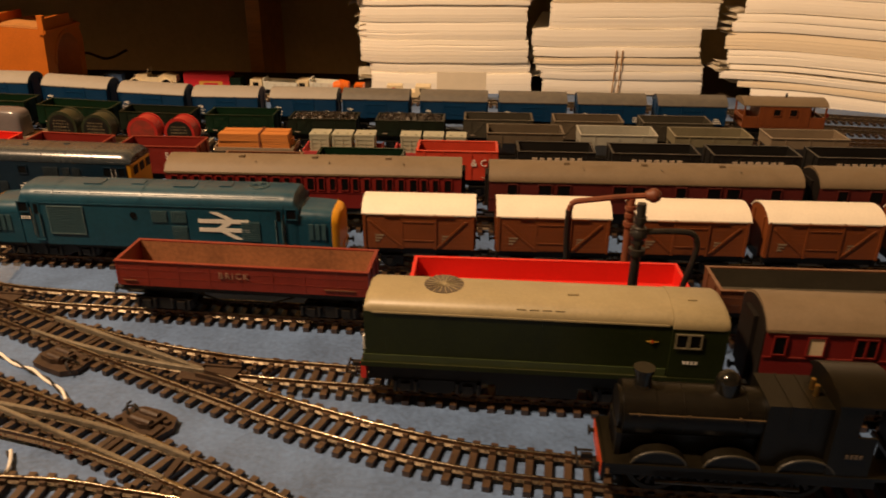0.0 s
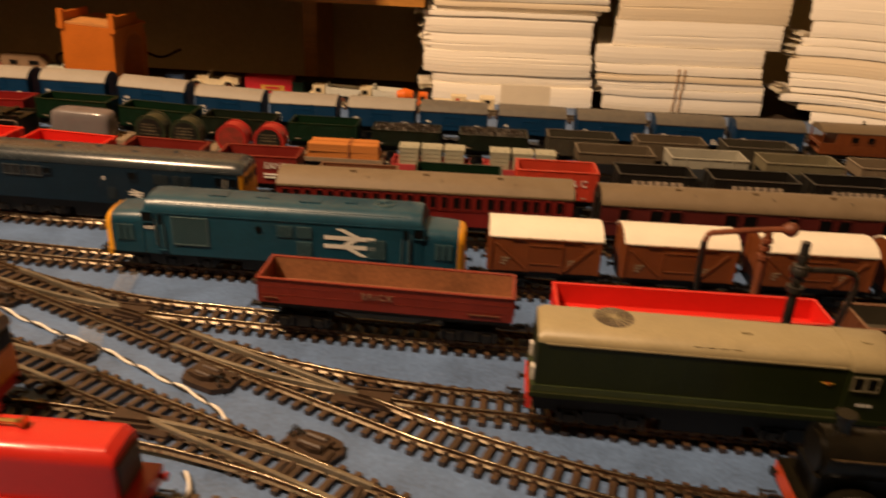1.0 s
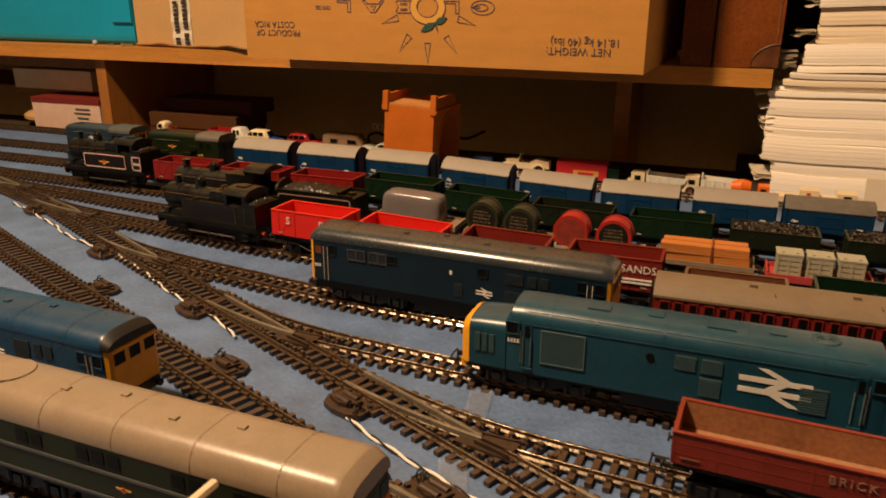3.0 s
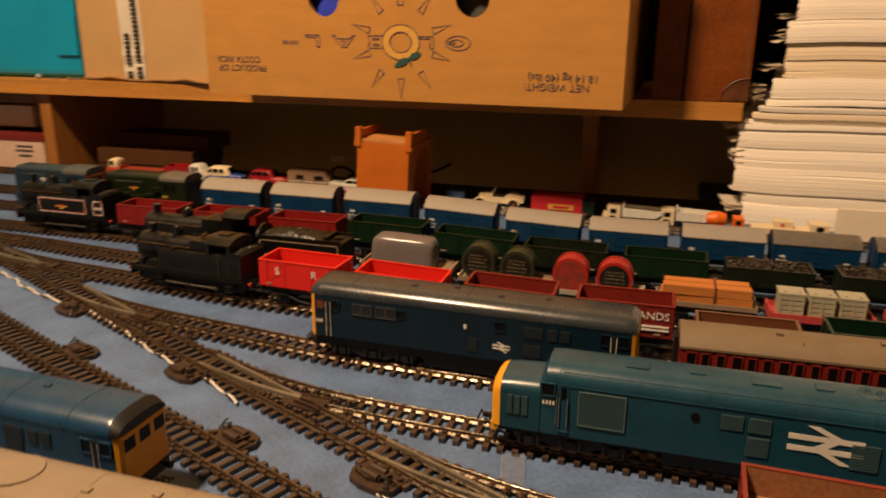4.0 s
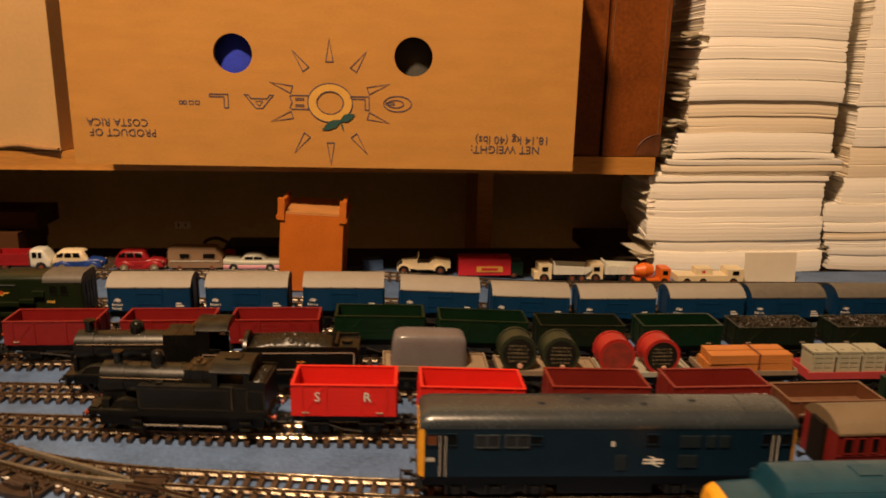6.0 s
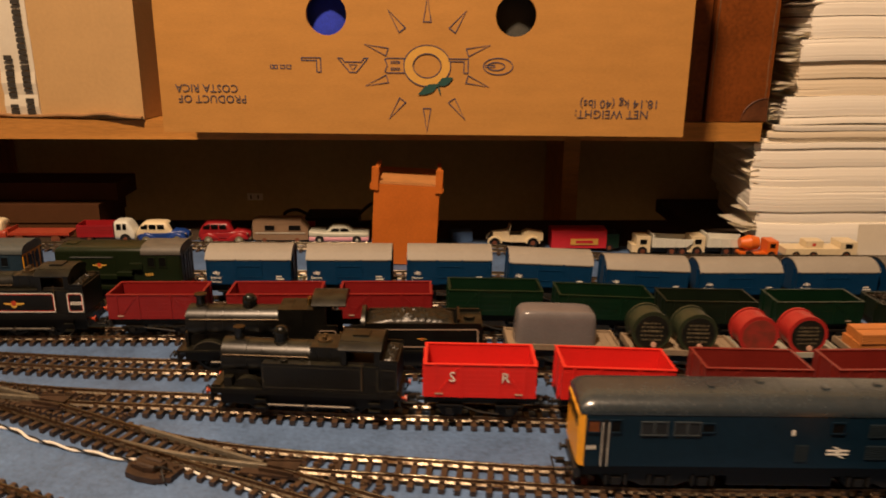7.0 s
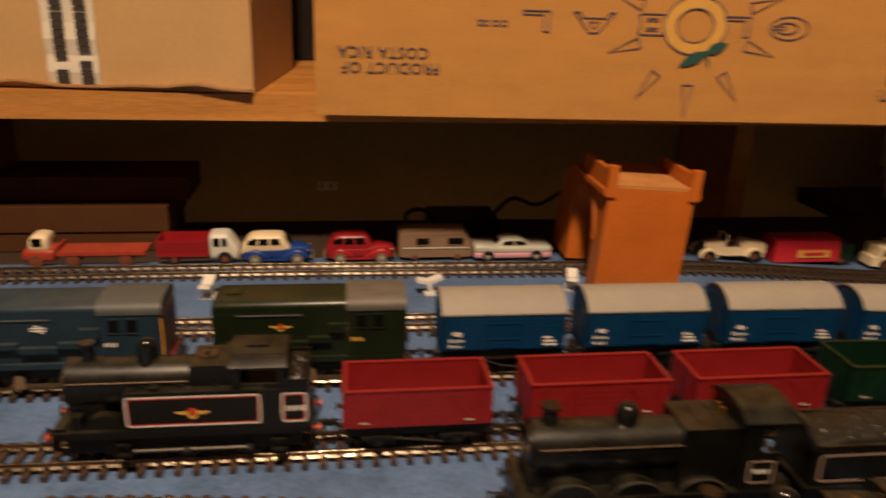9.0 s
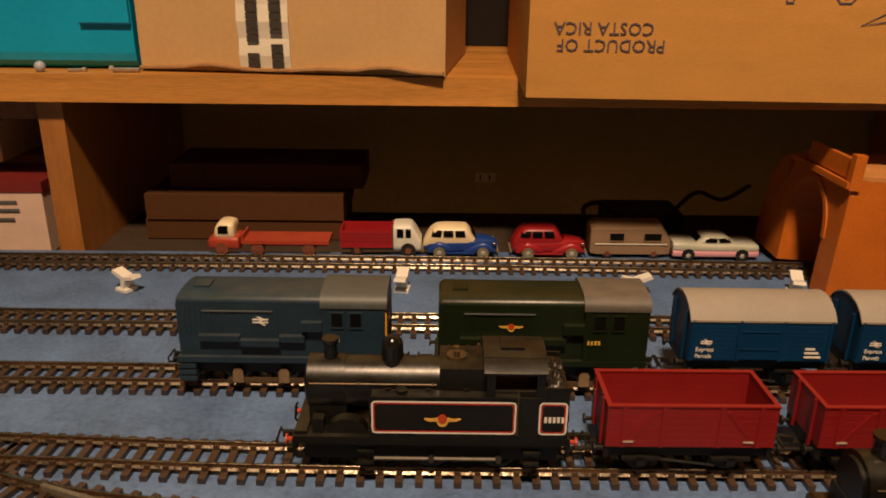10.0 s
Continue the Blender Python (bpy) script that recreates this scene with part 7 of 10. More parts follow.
    for x in (-0.026, 0.0, 0.026):
        wheel_pair(ob, x, 0.0085, spokes=10, mat=ROD_STEEL)
    bm = bmesh.new()
    box(bm, -0.030, 0.030, -0.0138, -0.0131, RAIL_Z + 0.0010, RAIL_Z + 0.0032)
    part("coupling_rod", bm, BRONZE_DUST, ob, bevel=0.0003)
    for x in (-0.0245, -0.0005, 0.0235):
        bm = bmesh.new()
        extrude_y(bm, [(x - 0.0028, RAIL_Z + 0.0008), (x + 0.0028, RAIL_Z + 0.0008), (x + 0.0027, RAIL_Z + 0.0066), (x + 0.0016, RAIL_Z + 0.0082), (x - 0.0016, RAIL_Z + 0.0082), (x - 0.0027, RAIL_Z + 0.0066)], -0.0144, -0.0139)
        part("fly_crank", bm, CRANK, ob, "tan plastic fly crank", bevel=0.0003)
    buffers(ob, -h, h, 0.0185, 0.0112, UNDER)
    couplings(ob, -h, h)
    return ob


def red_shunter(m):
    ob = thing("toy_shunter", "bright red plastic toy shunter with a dark cab roof", "locomotive", m)
    h, W = 0.0485, 0.0270
    w = W / 2
    zf = 0.0205
    bm = bmesh.new()
    o = roof_outline(W * 0.90, zf, 0.0385, 0.0455, 0.42)
    e = roof_outline(W * 0.84, zf, 0.0375, 0.0425, 0.42)
    loft_x(bm, [(-0.0185, o), (h - 0.010, o), (h - 0.0065, e)])
    part("hood", bm, HOODRED, ob, smooth=True)
    part("running_plate", B(-h, h, -w - 0.001, w + 0.001, zf - 0.004, zf - 0.0002), HOODRED, ob, bevel=0.0006)
    part("radiator", B(h - 0.0064, h - 0.0052, -w * 0.66, w * 0.66, zf + 0.002, 0.0375), CABGREY, ob)
    # cab of four corner posts, waist and header
    x0, x1 = -h + 0.001, -0.0187
    part("cab_lower", B(x0, x1, -w, w, zf, 0.0330), HOODRED, ob, bevel=0.0005)
    for y in (-w, w - 0.0014):
        for x, wd in ((x0, 0.0030), ((x0 + x1) / 2 - 0.0013, 0.0026), (x1 - 0.0044, 0.0044)):
            part("cab_post", B(x, x + wd, y, y + 0.0014, 0.0331, 0.0418), HOODRED, ob)
        part("cab_header", B(x0, x1, y, y + 0.0014, 0.0419, 0.0435), HOODRED, ob)
    part("cab_front", B(x1 - 0.0015, x1 + 0.0006, -w + 0.0015, w - 0.0015, 0.0331, 0.0435), HOODRED, ob)
    part("cab_inside", B(x0 + 0.003, x1 - 0.003, -w + 0.004, w - 0.004, 0.0331, 0.0400), BLACK, ob)
    bm = bmesh.new()
    o = roof_outline(W + 0.0016, 0.0436, 0.0444, 0.0535, 0.75)
    loft_x(bm, [(x0 - 0.001, o), (x1 + 0.0005, o)])
    part("cab_roof", bm, CABGREY, ob, smooth=True)
    bm = bmesh.new()
    o = roof_outline(W + 0.0026, 0.0430, 0.0440, 0.0545, 0.75)
    loft_x(bm, [(x1 + 0.0006, o), (x1 + 0.0022, o)])
    part("cab_rim", bm, HOODRED, ob, smooth=True)
    part("roof_hatch", B(x0 + 0.008, x0 + 0.018, -0.005, 0.005, 0.0528, 0.0542), CABGREY, ob, bevel=0.0004)
    bm = bmesh.new()
    rod(bm, (-0.0120, 0.0015, 0.0475), (-0.0020, 0.0015, 0.0475), 0.0012, 10)
    rod(bm, (-0.0020, 0.0015, 0.0475), (0.0018, 0.0015, 0.0475), 0.0012, 10, 0.0028)
    rod(bm, (-0.0135, 0.0015, 0.0475), (-0.0120, 0.0015, 0.0475), 0.0019, 10)
    rod(bm, (-0.0075, 0.0015, 0.0445), (-0.0075, 0.0015, 0.0470), 0.0008, 6)
    part("brass_horn", bm, BRASS, ob, "brass air horn")
    for x in (-0.022, 0.022):
        wheel_pair(ob, x, 0.0075, mat=BLACK)
    part("frame", B(-h + 0.006, h - 0.006, -0.0115, 0.0115, 0.0110, 0.0163), BLACK, ob)
    part("buffer_beam", B(h - 0.001, h + 0.001, -0.0140, 0.0140, 0.0130, 0.0205), HOODRED, ob)
    buffers(ob, -h, h, 0.0170, 0.0105, HOODRED)
    couplings(ob, -h, h)
    return ob


# ---- steam ----
def rounded(x0, x1, z0, z1, r):
    """A rectangle (x, z) with rounded corners."""
    pts = []
    for cx, cz, a0 in ((x1 - r, z1 - r, 0), (x0 + r, z1 - r, 90), (x0 + r, z0 + r, 180), (x1 - r, z0 + r, 270)):
        pts += [(cx + r * math.cos(radians(a0 + 22.5 * k)), cz + r * math.sin(radians(a0 + 22.5 * k))) for k in range(5)]
    return pts


def boiler(bm, x0, x1, z, r, seg=20):
    rod(bm, (x0, 0, z), (x1, 0, z), r, seg)


def chimney(parent, x, z0, z1, r):
    bm = bmesh.new()
    rod(bm, (x, 0, z0 - 0.002), (x, 0, z0 + 0.0015), r * 1.35, 14, r)
    rod(bm, (x, 0, z0 + 0.0015), (x, 0, z1 - 0.0015), r, 14, r * 0.92)
    rod(bm, (x, 0, z1 - 0.0015), (x, 0, z1), r * 1.22, 14)
    part("chimney", bm, BLACK_GLOSS, parent, smooth=True)


def tank_engine(m, lined=True, name="tank_engine", label=""):
    """An 0-6-0 side tank: chimney at the left end, square firebox, cab and bunker at the right."""
    ob = thing(name, label, "locomotive", m, "black steam engines")
    h, W = 0.0585, 0.0330
    w = W / 2
    zp, zt = 0.0245, 0.0422
    at = lambda d: -h + d
    part("running_plate", B(-h, h, -w, w, zp - 0.0018, zp), STEAM, ob, bevel=0.0003)
    part("front_step_plate", B(-h + 0.0004, at(0.0058), -w * 0.92, w * 0.92, zp + 0.0001, zp + 0.0016), STEAM, ob, bevel=0.0004)
    bm = bmesh.new()
    boiler(bm, at(0.0060), at(0.0830), 0.0408, 0.0104, 28)
    part("boiler", bm, STEAM, ob, smooth=True)
    bm = bmesh.new()
    boiler(bm, at(0.0056), at(0.0215), 0.0408, 0.0109, 28)
    part("smokebox", bm, STEAM, ob, smooth=True)
    bm = bmesh.new()
    rod(bm, (at(0.0042), 0, 0.0408), (at(0.0057), 0, 0.0408), 0.0074, 22, 0.0092)
    rod(bm, (at(0.0030), 0, 0.0408), (at(0.0043), 0, 0.0408), 0.0009, 8)
    part("smokebox_door", bm, STEAM, ob, smooth=True)
    part("smokebox_saddle", B(at(0.0060), at(0.0220), -0.0082, 0.0082, zp, 0.0350), STEAM, ob)
    for d in (0.0300, 0.0450, 0.0575):
        bm = bmesh.new()
        rod(bm, (at(d), 0, 0.0408), (at(d + 0.0009), 0, 0.0408), 0.0107, 28)
        part("boiler_band", bm, STEAM, ob, smooth=True)
    bm = bmesh.new()
    box(bm, at(0.0618), at(0.0815), -0.0108, 0.0108, zp, 0.0515)
    part("firebox", bm, STEAM, ob, bevel=0.0022)
    for d in (0.0655, 0.0735):
        part("firebox_band", B(at(d), at(d + 0.0008), -0.0111, 0.0111, 0.0430, 0.0518), STEAM, ob, bevel=0.0008)
    for s in (-1, 1):
        bm = bmesh.new()
        ya, yb = sorted((s * w * 0.56, s * w))
        extrude_y(bm, [(at(0.0325), zp + 0.0001), (at(0.0955), zp + 0.0001), (at(0.0955), zt), (at(0.0335), zt), (at(0.0325), zt - 0.0012)], ya, yb)
        part("side_tank", bm, STEAM, ob, bevel=0.0006)
        part("tank_beading", B(at(0.0330), at(0.0950), *sorted((s * (w - 0.0003), s * (w + 0.0004))), zt - 0.0006, zt + 0.0003), STEAM, ob)
        bm = bmesh.new()
        rod(bm, (at(0.0460), s * w * 0.78, zt), (at(0.0460), s * w * 0.78, zt + 0.0016), 0.0024, 12)
        part("tank_filler", bm, STEAM, ob)
        for d in (0.0390, 0.0560, 0.0720):
            part("tank_stay", B(at(d), at(d + 0.0024), *sorted((s * w * 0.62, s * w * 0.70)), zt, zt + 0.0010), STEAM, ob)
        bm = bmesh.new()
        arc = [(at(0.0225) + 0.0090 * math.cos(math.pi * k / 12), zp - 0.0005 + 0.0066 * math.sin(math.pi * k / 12)) for k in range(13)]
        extrude_y(bm, arc, *sorted((s * 0.0085, s * 0.0138)))
        part("splasher", bm, STEAM, ob, smooth=True)
        part("sand_box", B(at(0.0080), at(0.0128), *sorted((s * 0.0092, s * 0.0140)), zp, zp + 0.0062), STEAM, ob, bevel=0.0005)
        bm = bmesh.new()
        rod(bm, (at(0.0070), s * 0.0106, 0.0445), (at(0.0605), s * 0.0106, 0.0445), 0.00038, 6)
        for d in (0.0120, 0.0280, 0.0440, 0.0590):
            rod(bm, (at(d), s * 0.0096, 0.0443), (at(d), s * 0.0109, 0.0445), 0.0006, 6)
        part("handrail", bm, BRONZE_DUST, ob)
    chimney(ob, at(0.0150), 0.0505, 0.0592, 0.0030)
    bm = bmesh.new()
    rod(bm, (at(0.0415), 0, 0.0490), (at(0.0415), 0, 0.0512), 0.0062, 18, 0.0047)
    rod(bm, (at(0.0415), 0, 0.0512), (at(0.0415), 0, 0.0562), 0.0047, 18)
    ball(bm, (at(0.0415), 0, 0.0562), 0.0047, seg=18)
    part("dome", bm, BLACK_GLOSS, ob, "glossy black dome", smooth=True)
    bm = bmesh.new()
    rod(bm, (at(0.0690), 0, 0.0515), (at(0.0690), 0, 0.0528), 0.0044, 14)
    for y in (-0.0020, 0.0020):
        rod(bm, (at(0.0690), y, 0.0528), (at(0.0690), y, 0.0552), 0.0014, 10)
    part("safety_valve", bm, BRONZE_DUST, ob, "dusty bronze safety valves", smooth=True)
    bm = bmesh.new()
    rod(bm, (at(0.0785), 0.003, 0.0515), (at(0.0785), 0.003, 0.0560), 0.0007, 8)
    part("whistle", bm, BRONZE_DUST, ob)
    # cab: front and back sheets with round lights, sides with openings, curved roof with ribs and a hatch
    cx0, cx1 = at(0.0816), at(0.1055)
    for x in (cx0, cx1 - 0.001):
        part("cab_sheet", B(x, x + 0.001, -w * 0.96, w * 0.96, zt + 0.0001, 0.0525), STEAM, ob)
        for y in (-0.0085, 0.0085):
            bm = bmesh.new()
            rod(bm, (x - 0.0002, y, 0.0480), (x + 0.0012, y, 0.0480), 0.0026, 14)
            part("cab_light", bm, GLASS_DARK, ob)
    for s in (-1, 1):
        part("cab_side", B(at(0.0956), cx1, *sorted((s * w, s * (w - 0.001))), zp + 0.0001, zt), STEAM, ob)
        for x in (cx0 + 0.001, cx1 - 0.0035):
            part("cab_pillar", B(x, x + 0.0025, *sorted((s * w * 0.97, s * (w * 0.97 - 0.001))), zt + 0.0001, 0.0525), STEAM, ob)
        bm = bmesh.new()
        rod(bm, (at(0.0945), s * (w + 0.0006), zp + 0.002), (at(0.0945), s * (w + 0.0006), zt + 0.004), 0.00035, 6)
        part("cab_handrail", bm, BRONZE_DUST, ob)
    part("cab_interior", B(cx0 + 0.003, cx1 - 0.003, -w * 0.8, w * 0.8, zp, 0.0435), BLACK, ob)
    bm = bmesh.new()
    extrude_x(bm, arch_roof(W * 0.97, 0.0527, 0.0574), cx0 - 0.0014, cx1 + 0.0010)
    part("cab_roof", bm, STEAM, ob, smooth=True)
    for s in (-1, 1):
        part("roof_rib", B(cx0 - 0.0012, cx1 + 0.0008, *sorted((s * w * 0.62, s * w * 0.58)), 0.0553, 0.0562), STEAM, ob)
    part("roof_hatch", B(cx0 + 0.006, cx0 + 0.016, -0.005, 0.005, 0.0568, 0.0582), STEAM, ob, bevel=0.0004)
    part("bunker", B(cx1 + 0.0001, h - 0.001, -w, w, zp + 0.0001, 0.0448), STEAM, ob, bevel=0.0004)
    for s in (-1, 1):
        part("bunker_rail", B(cx1 + 0.0002, h - 0.0008, *sorted((s * w, s * (w - 0.0008))), 0.0449, 0.0468), STEAM, ob)
    part("bunker_coal", lumps(cx1 + 0.001, h - 0.002, -w + 0.002, w - 0.002, 0.0449, 0.0020, 14, 20, 5), COAL, ob, "moulded coal")
    Y = -w - 0.0003
    for (x0, x1, z0, z1) in ((at(0.0335), at(0.0940), zp + 0.0020, zt - 0.0015), (at(0.1035), h - 0.0016, zp + 0.0020, zt - 0.0015)):
        for ins, wd, mt in ((0.0, 0.0007, WHITE if lined else GREY_DK), (0.0009, 0.0004, RED_PAINT)):
            if lined or not ins:
                bm = bmesh.new()
                outline_shape(bm, rounded(x0 + ins, x1 - ins, z0 + ins, z1 - ins, 0.0018), wd if lined else 0.0004, Y)
                part("lining", bm, mt, ob, "white and red lining" if lined else "faint worn lining")
    if lined:
        crest(ob, at(0.0632), Y, 0.0328, 0.0155)
        numbers(ob, h - 0.0112, Y, 0.0320, 5, 0.0024)
    for s in (-1, 1):
        part("frame_plate", B(at(0.004), h - 0.004, *sorted((s * 0.0098, s * 0.0108)), 0.0115, zp - 0.0019), UNDER, ob)
        part("valance", B(-h + 0.001, h - 0.001, *sorted((s * (w - 0.0012), s * (w - 0.0004))), zp - 0.0036, zp - 0.0019), STEAM, ob)
        for x in (at(0.0270), h - 0.0190):
            for z in (0.0115, 0.0165):
                part("step", B(x, x + 0.0070, *sorted((s * 0.0130, s * 0.0160)), z, z + 0.0010), STEAM, ob)
            part("step_hanger", B(x + 0.0004, x + 0.0066, *sorted((s * 0.0128, s * 0.0134)), 0.0120, zp - 0.0019), STEAM, ob)
        for x in (-0.030, 0.0, 0.029):
            part("brake_hanger", B(x + 0.0098, x + 0.0112, *sorted((s * 0.0066, s * 0.0092)), 0.0085, 0.0175), UNDER, ob)
    for x in (-0.030, 0.0, 0.029):
        wheel_pair(ob, x, 0.0090, spokes=12, mat=UNDER)
    bm = bmesh.new()
    rod(bm, (-0.030, -0.0128, RAIL_Z + 0.006), (0.029, -0.0128, RAIL_Z + 0.006), 0.0009, 6)
    for x in (-0.030, 0.0, 0.029):
        rod(bm, (x, -0.0118, RAIL_Z + 0.006), (x, -0.0138, RAIL_Z + 0.006), 0.0015, 8)
    part("coupling_rod", bm, ROD_STEEL, ob)
    for x, k in ((-h, -1), (h, 1)):
        part("buffer_beam", B(x - 0.0008, x + 0.0008, -0.0150, 0.0150, 0.0160, zp - 0.0019), STEAM, ob)
        bm = bmesh.new()
        tube(bm, [(x + k * 0.001, 0.005, 0.0170), (x + k * 0.003, 0.005, 0.0200), (x + k * 0.0026, 0.005, 0.0255), (x + k * 0.0016, 0.005, 0.0275)], 0.0006, 6)
        part("vacuum_pipe", bm, UNDER, ob)
    buffers(ob, -h, h, 0.0200, 0.0112, ORANGE_PAINT)
    couplings(ob, -h, h)
    return ob


def lumps(x0, x1, y0, y1, z, rise, nx, ny, seed):
    """A heap of moulded coal: a bumpy skin with closed sides."""
    bm = bmesh.new()
    top = []
    for i in range(nx + 1):
        row = []
        for j in range(ny + 1):
            x, y = x0 + (x1 - x0) * i / nx, y0 + (y1 - y0) * j / ny
            u, v = 2 * i / nx - 1, 2 * j / ny - 1
            dome = (1 - u * u) ** 0.5 * (1 - v * v) ** 0.5
            bump = abs(noise.noise(Vector((x * 420 + seed, y * 420, seed)))) + 0.5 * abs(noise.noise(Vector((x * 900, y * 900, seed))))
            row.append(bm.verts.new((x, y, z + rise * dome + 0.0022 * bump * min(1.0, 2 * dome))))
        top.append(row)
    for i in range(nx):
        for j in range(ny):
            bm.faces.new((top[i][j], top[i + 1][j], top[i + 1][j + 1], top[i][j + 1]))
    edge = [top[i][0] for i in range(nx + 1)] + [top[nx][j] for j in range(1, ny + 1)] + [top[i][ny] for i in range(nx - 1, -1, -1)] + [top[0][j] for j in range(ny - 1, 0, -1)]
    low = [bm.verts.new((v.co.x, v.co.y, z - 0.0004)) for v in edge]
    for i in range(len(edge)):
        j = (i + 1) % len(edge)
        bm.faces.new((edge[i], edge[j], low[j], low[i]))
    return bm


def tender_engine(m, label, mt=None, crest_mark=True, red_front=False, L=0.112, tender=0.0800):
    """An 0-6-0 with a separate tender behind, chimney at the left end."""
    mt = mt or STEAM
    ob = thing("tender_engine", label, "locomotive", m, "black steam engines")
    h, W = L / 2, 0.0320
    w = W / 2
    zp = 0.0250
    part("running_plate", B(-h, h, -w, w, zp - 0.0016, zp), mt, ob)
    bm = bmesh.new()
    boiler(bm, -h + 0.0075, h - 0.026, 0.0425, 0.0108, 22)
    part("boiler", bm, mt, ob, smooth=True)
    bm = bmesh.new()
    boiler(bm, -h + 0.0060, -h + 0.0190, 0.0425, 0.0114, 22)
    part("smokebox", bm, mt, ob, smooth=True)
    bm = bmesh.new()
    rod(bm, (-h + 0.0044, 0, 0.0425), (-h + 0.0061, 0, 0.0425), 0.0090, 20)
    part("smokebox_door", bm, mt, ob, smooth=True)
    bm = bmesh.new()
    box(bm, h - 0.0505, h - 0.0256, -0.0118, 0.0118, zp, 0.0542)
    part("firebox", bm, mt, ob, "square-shouldered firebox", bevel=0.0030)
    for x in (h - 0.0420, h - 0.0340):
        part("firebox_band", B(x, x + 0.0008, -0.0120, 0.0120, 0.0440, 0.0545), mt, ob, bevel=0.0006)
    part("smokebox_front_plate", B(-h + 0.0040, -h + 0.0062, -0.0100, 0.0100, zp, 0.0360), mt, ob, bevel=0.0006)
    part("frames", B(-h + 0.004, h - 0.026, -0.0070, 0.0070, zp, 0.0345), mt, ob)
    chimney(ob, -h + 0.0140, 0.0530, 0.0618, 0.0036)
    bm = bmesh.new()
    rod(bm, (-h + 0.0480, 0, 0.0520), (-h + 0.0480, 0, 0.0568), 0.0050, 18, 0.0052)
    ball(bm, (-h + 0.0480, 0, 0.0568), 0.0052, seg=18)
    part("dome", bm, BLACK_GLOSS, ob, "glossy black dome", smooth=True)
    for y in (-0.0022, 0.0022):
        bm = bmesh.new()
        rod(bm, (h - 0.0300, y, 0.0535), (h - 0.0300, y, 0.0590), 0.0011, 8)
        part("safety_valve", bm, BRASS, ob, "brass safety valve")
    for x in (-h + 0.030, -h + 0.055):
        bm = bmesh.new()
        rod(bm, (x, 0, 0.0425), (x + 0.0008, 0, 0.0425), 0.0111, 22)
        part("boiler_band", bm, mt, ob)
    for s in (-1, 1):
        bm = bmesh.new()
        rod(bm, (-h + 0.008, s * 0.0112, 0.0465), (h - 0.0505, s * 0.0112, 0.0465), 0.0004, 6)
        for x in (-h + 0.012, -h + 0.032, -h + 0.052):
            rod(bm, (x, s * 0.0100, 0.0462), (x, s * 0.0116, 0.0465), 0.0006, 6)
        part("handrail", bm, BRONZE_DUST, ob)
    xs = [-h + 0.0215 + i * 0.0290 for i in range(3)]
    for i, x in enumerate(xs):
        wheel_pair(ob, x, 0.0118, spokes=14, mat=UNDER)
        for s in (-1, 1):
            bm = bmesh.new()
            pts = [(x + 0.0112 * math.cos(math.pi * k / 12), zp - 0.001 + 0.0074 * math.sin(math.pi * k / 12)) for k in range(13)]
            extrude_y(bm, pts, *sorted((s * 0.0095, s * 0.0150)))
            part("splasher", bm, mt, ob)
            # paler tube along the rim: the splasher's lit edge as colour
            bm = bmesh.new()
            tube(bm, [(px, s * 0.0151, pz) for px, pz in [(x + 0.0112 * math.cos(math.pi * k / 12), zp - 0.001 + 0.0074 * math.sin(math.pi * k / 12)) for k in range(13)]], 0.0006, 5)
            part("splasher_rim", bm, RIM, ob, "splasher rim with its lit edge put into the colour")
    for s in (-1, 1):
        bm = bmesh.new()
        rod(bm, (xs[0], s * 0.0128, RAIL_Z + 0.008), (xs[2], s * 0.0128, RAIL_Z + 0.008), 0.0010, 6)
        part("coupling_rod", bm, ROD_STEEL, ob)
        part("frame_plate", B(-h + 0.003, h - 0.002, *sorted((s * 0.0096, s * 0.0104)), 0.0150, zp - 0.0017), UNDER, ob)
    cx0, cx1 = h - 0.0255, h - 0.0030
    part("cab_front", B(cx0, cx0 + 0.001, -w * 0.97, w * 0.97, zp, 0.0585), mt, ob)
    for s in (-1, 1):
        part("cab_side", B(cx0 + 0.001, cx1 - 0.006, *sorted((s * w * 0.97, s * (w * 0.97 - 0.001))), zp, 0.0440), mt, ob)
        part("cab_pillar", B(cx0 + 0.001, cx0 + 0.009, *sorted((s * w * 0.97, s * (w * 0.97 - 0.001))), 0.0441, 0.0585), mt, ob)
        bm = bmesh.new()
        outline_shape(bm, rounded(cx0 + 0.0035, cx1 - 0.0072, 0.0290, 0.0405, 0.0015), 0.0008, s * (w * 0.97 + 0.0004))
        if crest_mark:
            part("cab_lining", bm, LINING, ob, "faded cream lining")
        else:
            bm.free()
    bm = bmesh.new()
    extrude_x(bm, arch_roof(W * 0.98, 0.0588, 0.0640), cx0 - 0.001, cx1)
    part("cab_roof", bm, mt, ob, smooth=True)
    numbers(ob, cx0 + 0.0060, -w * 0.97 - 0.0003, 0.0340, 4, 0.0020, WHITE if crest_mark else GREY_W)
    part("buffer_beam", B(-h - 0.0012, -h + 0.0004, -0.0152, 0.0152, 0.0155, zp), mt, ob)
    if red_front:
        part("beam_face", B(-h - 0.0016, -h - 0.0013, -0.0146, 0.0146, 0.0172, zp - 0.0006), ORANGE_PAINT, ob, "red painted beam face")
    # tender
    t0, t1 = h + 0.0060, h + 0.0060 + tender
    part("tender_frame", B(t0, t1, -w, w, zp - 0.0020, zp), mt, ob)
    part("tender_tank", B(t0 + 0.002, t1 - 0.001, -w * 0.94, w * 0.94, zp + 0.0001, 0.0430), mt, ob, "black tender tank", bevel=0.0006)
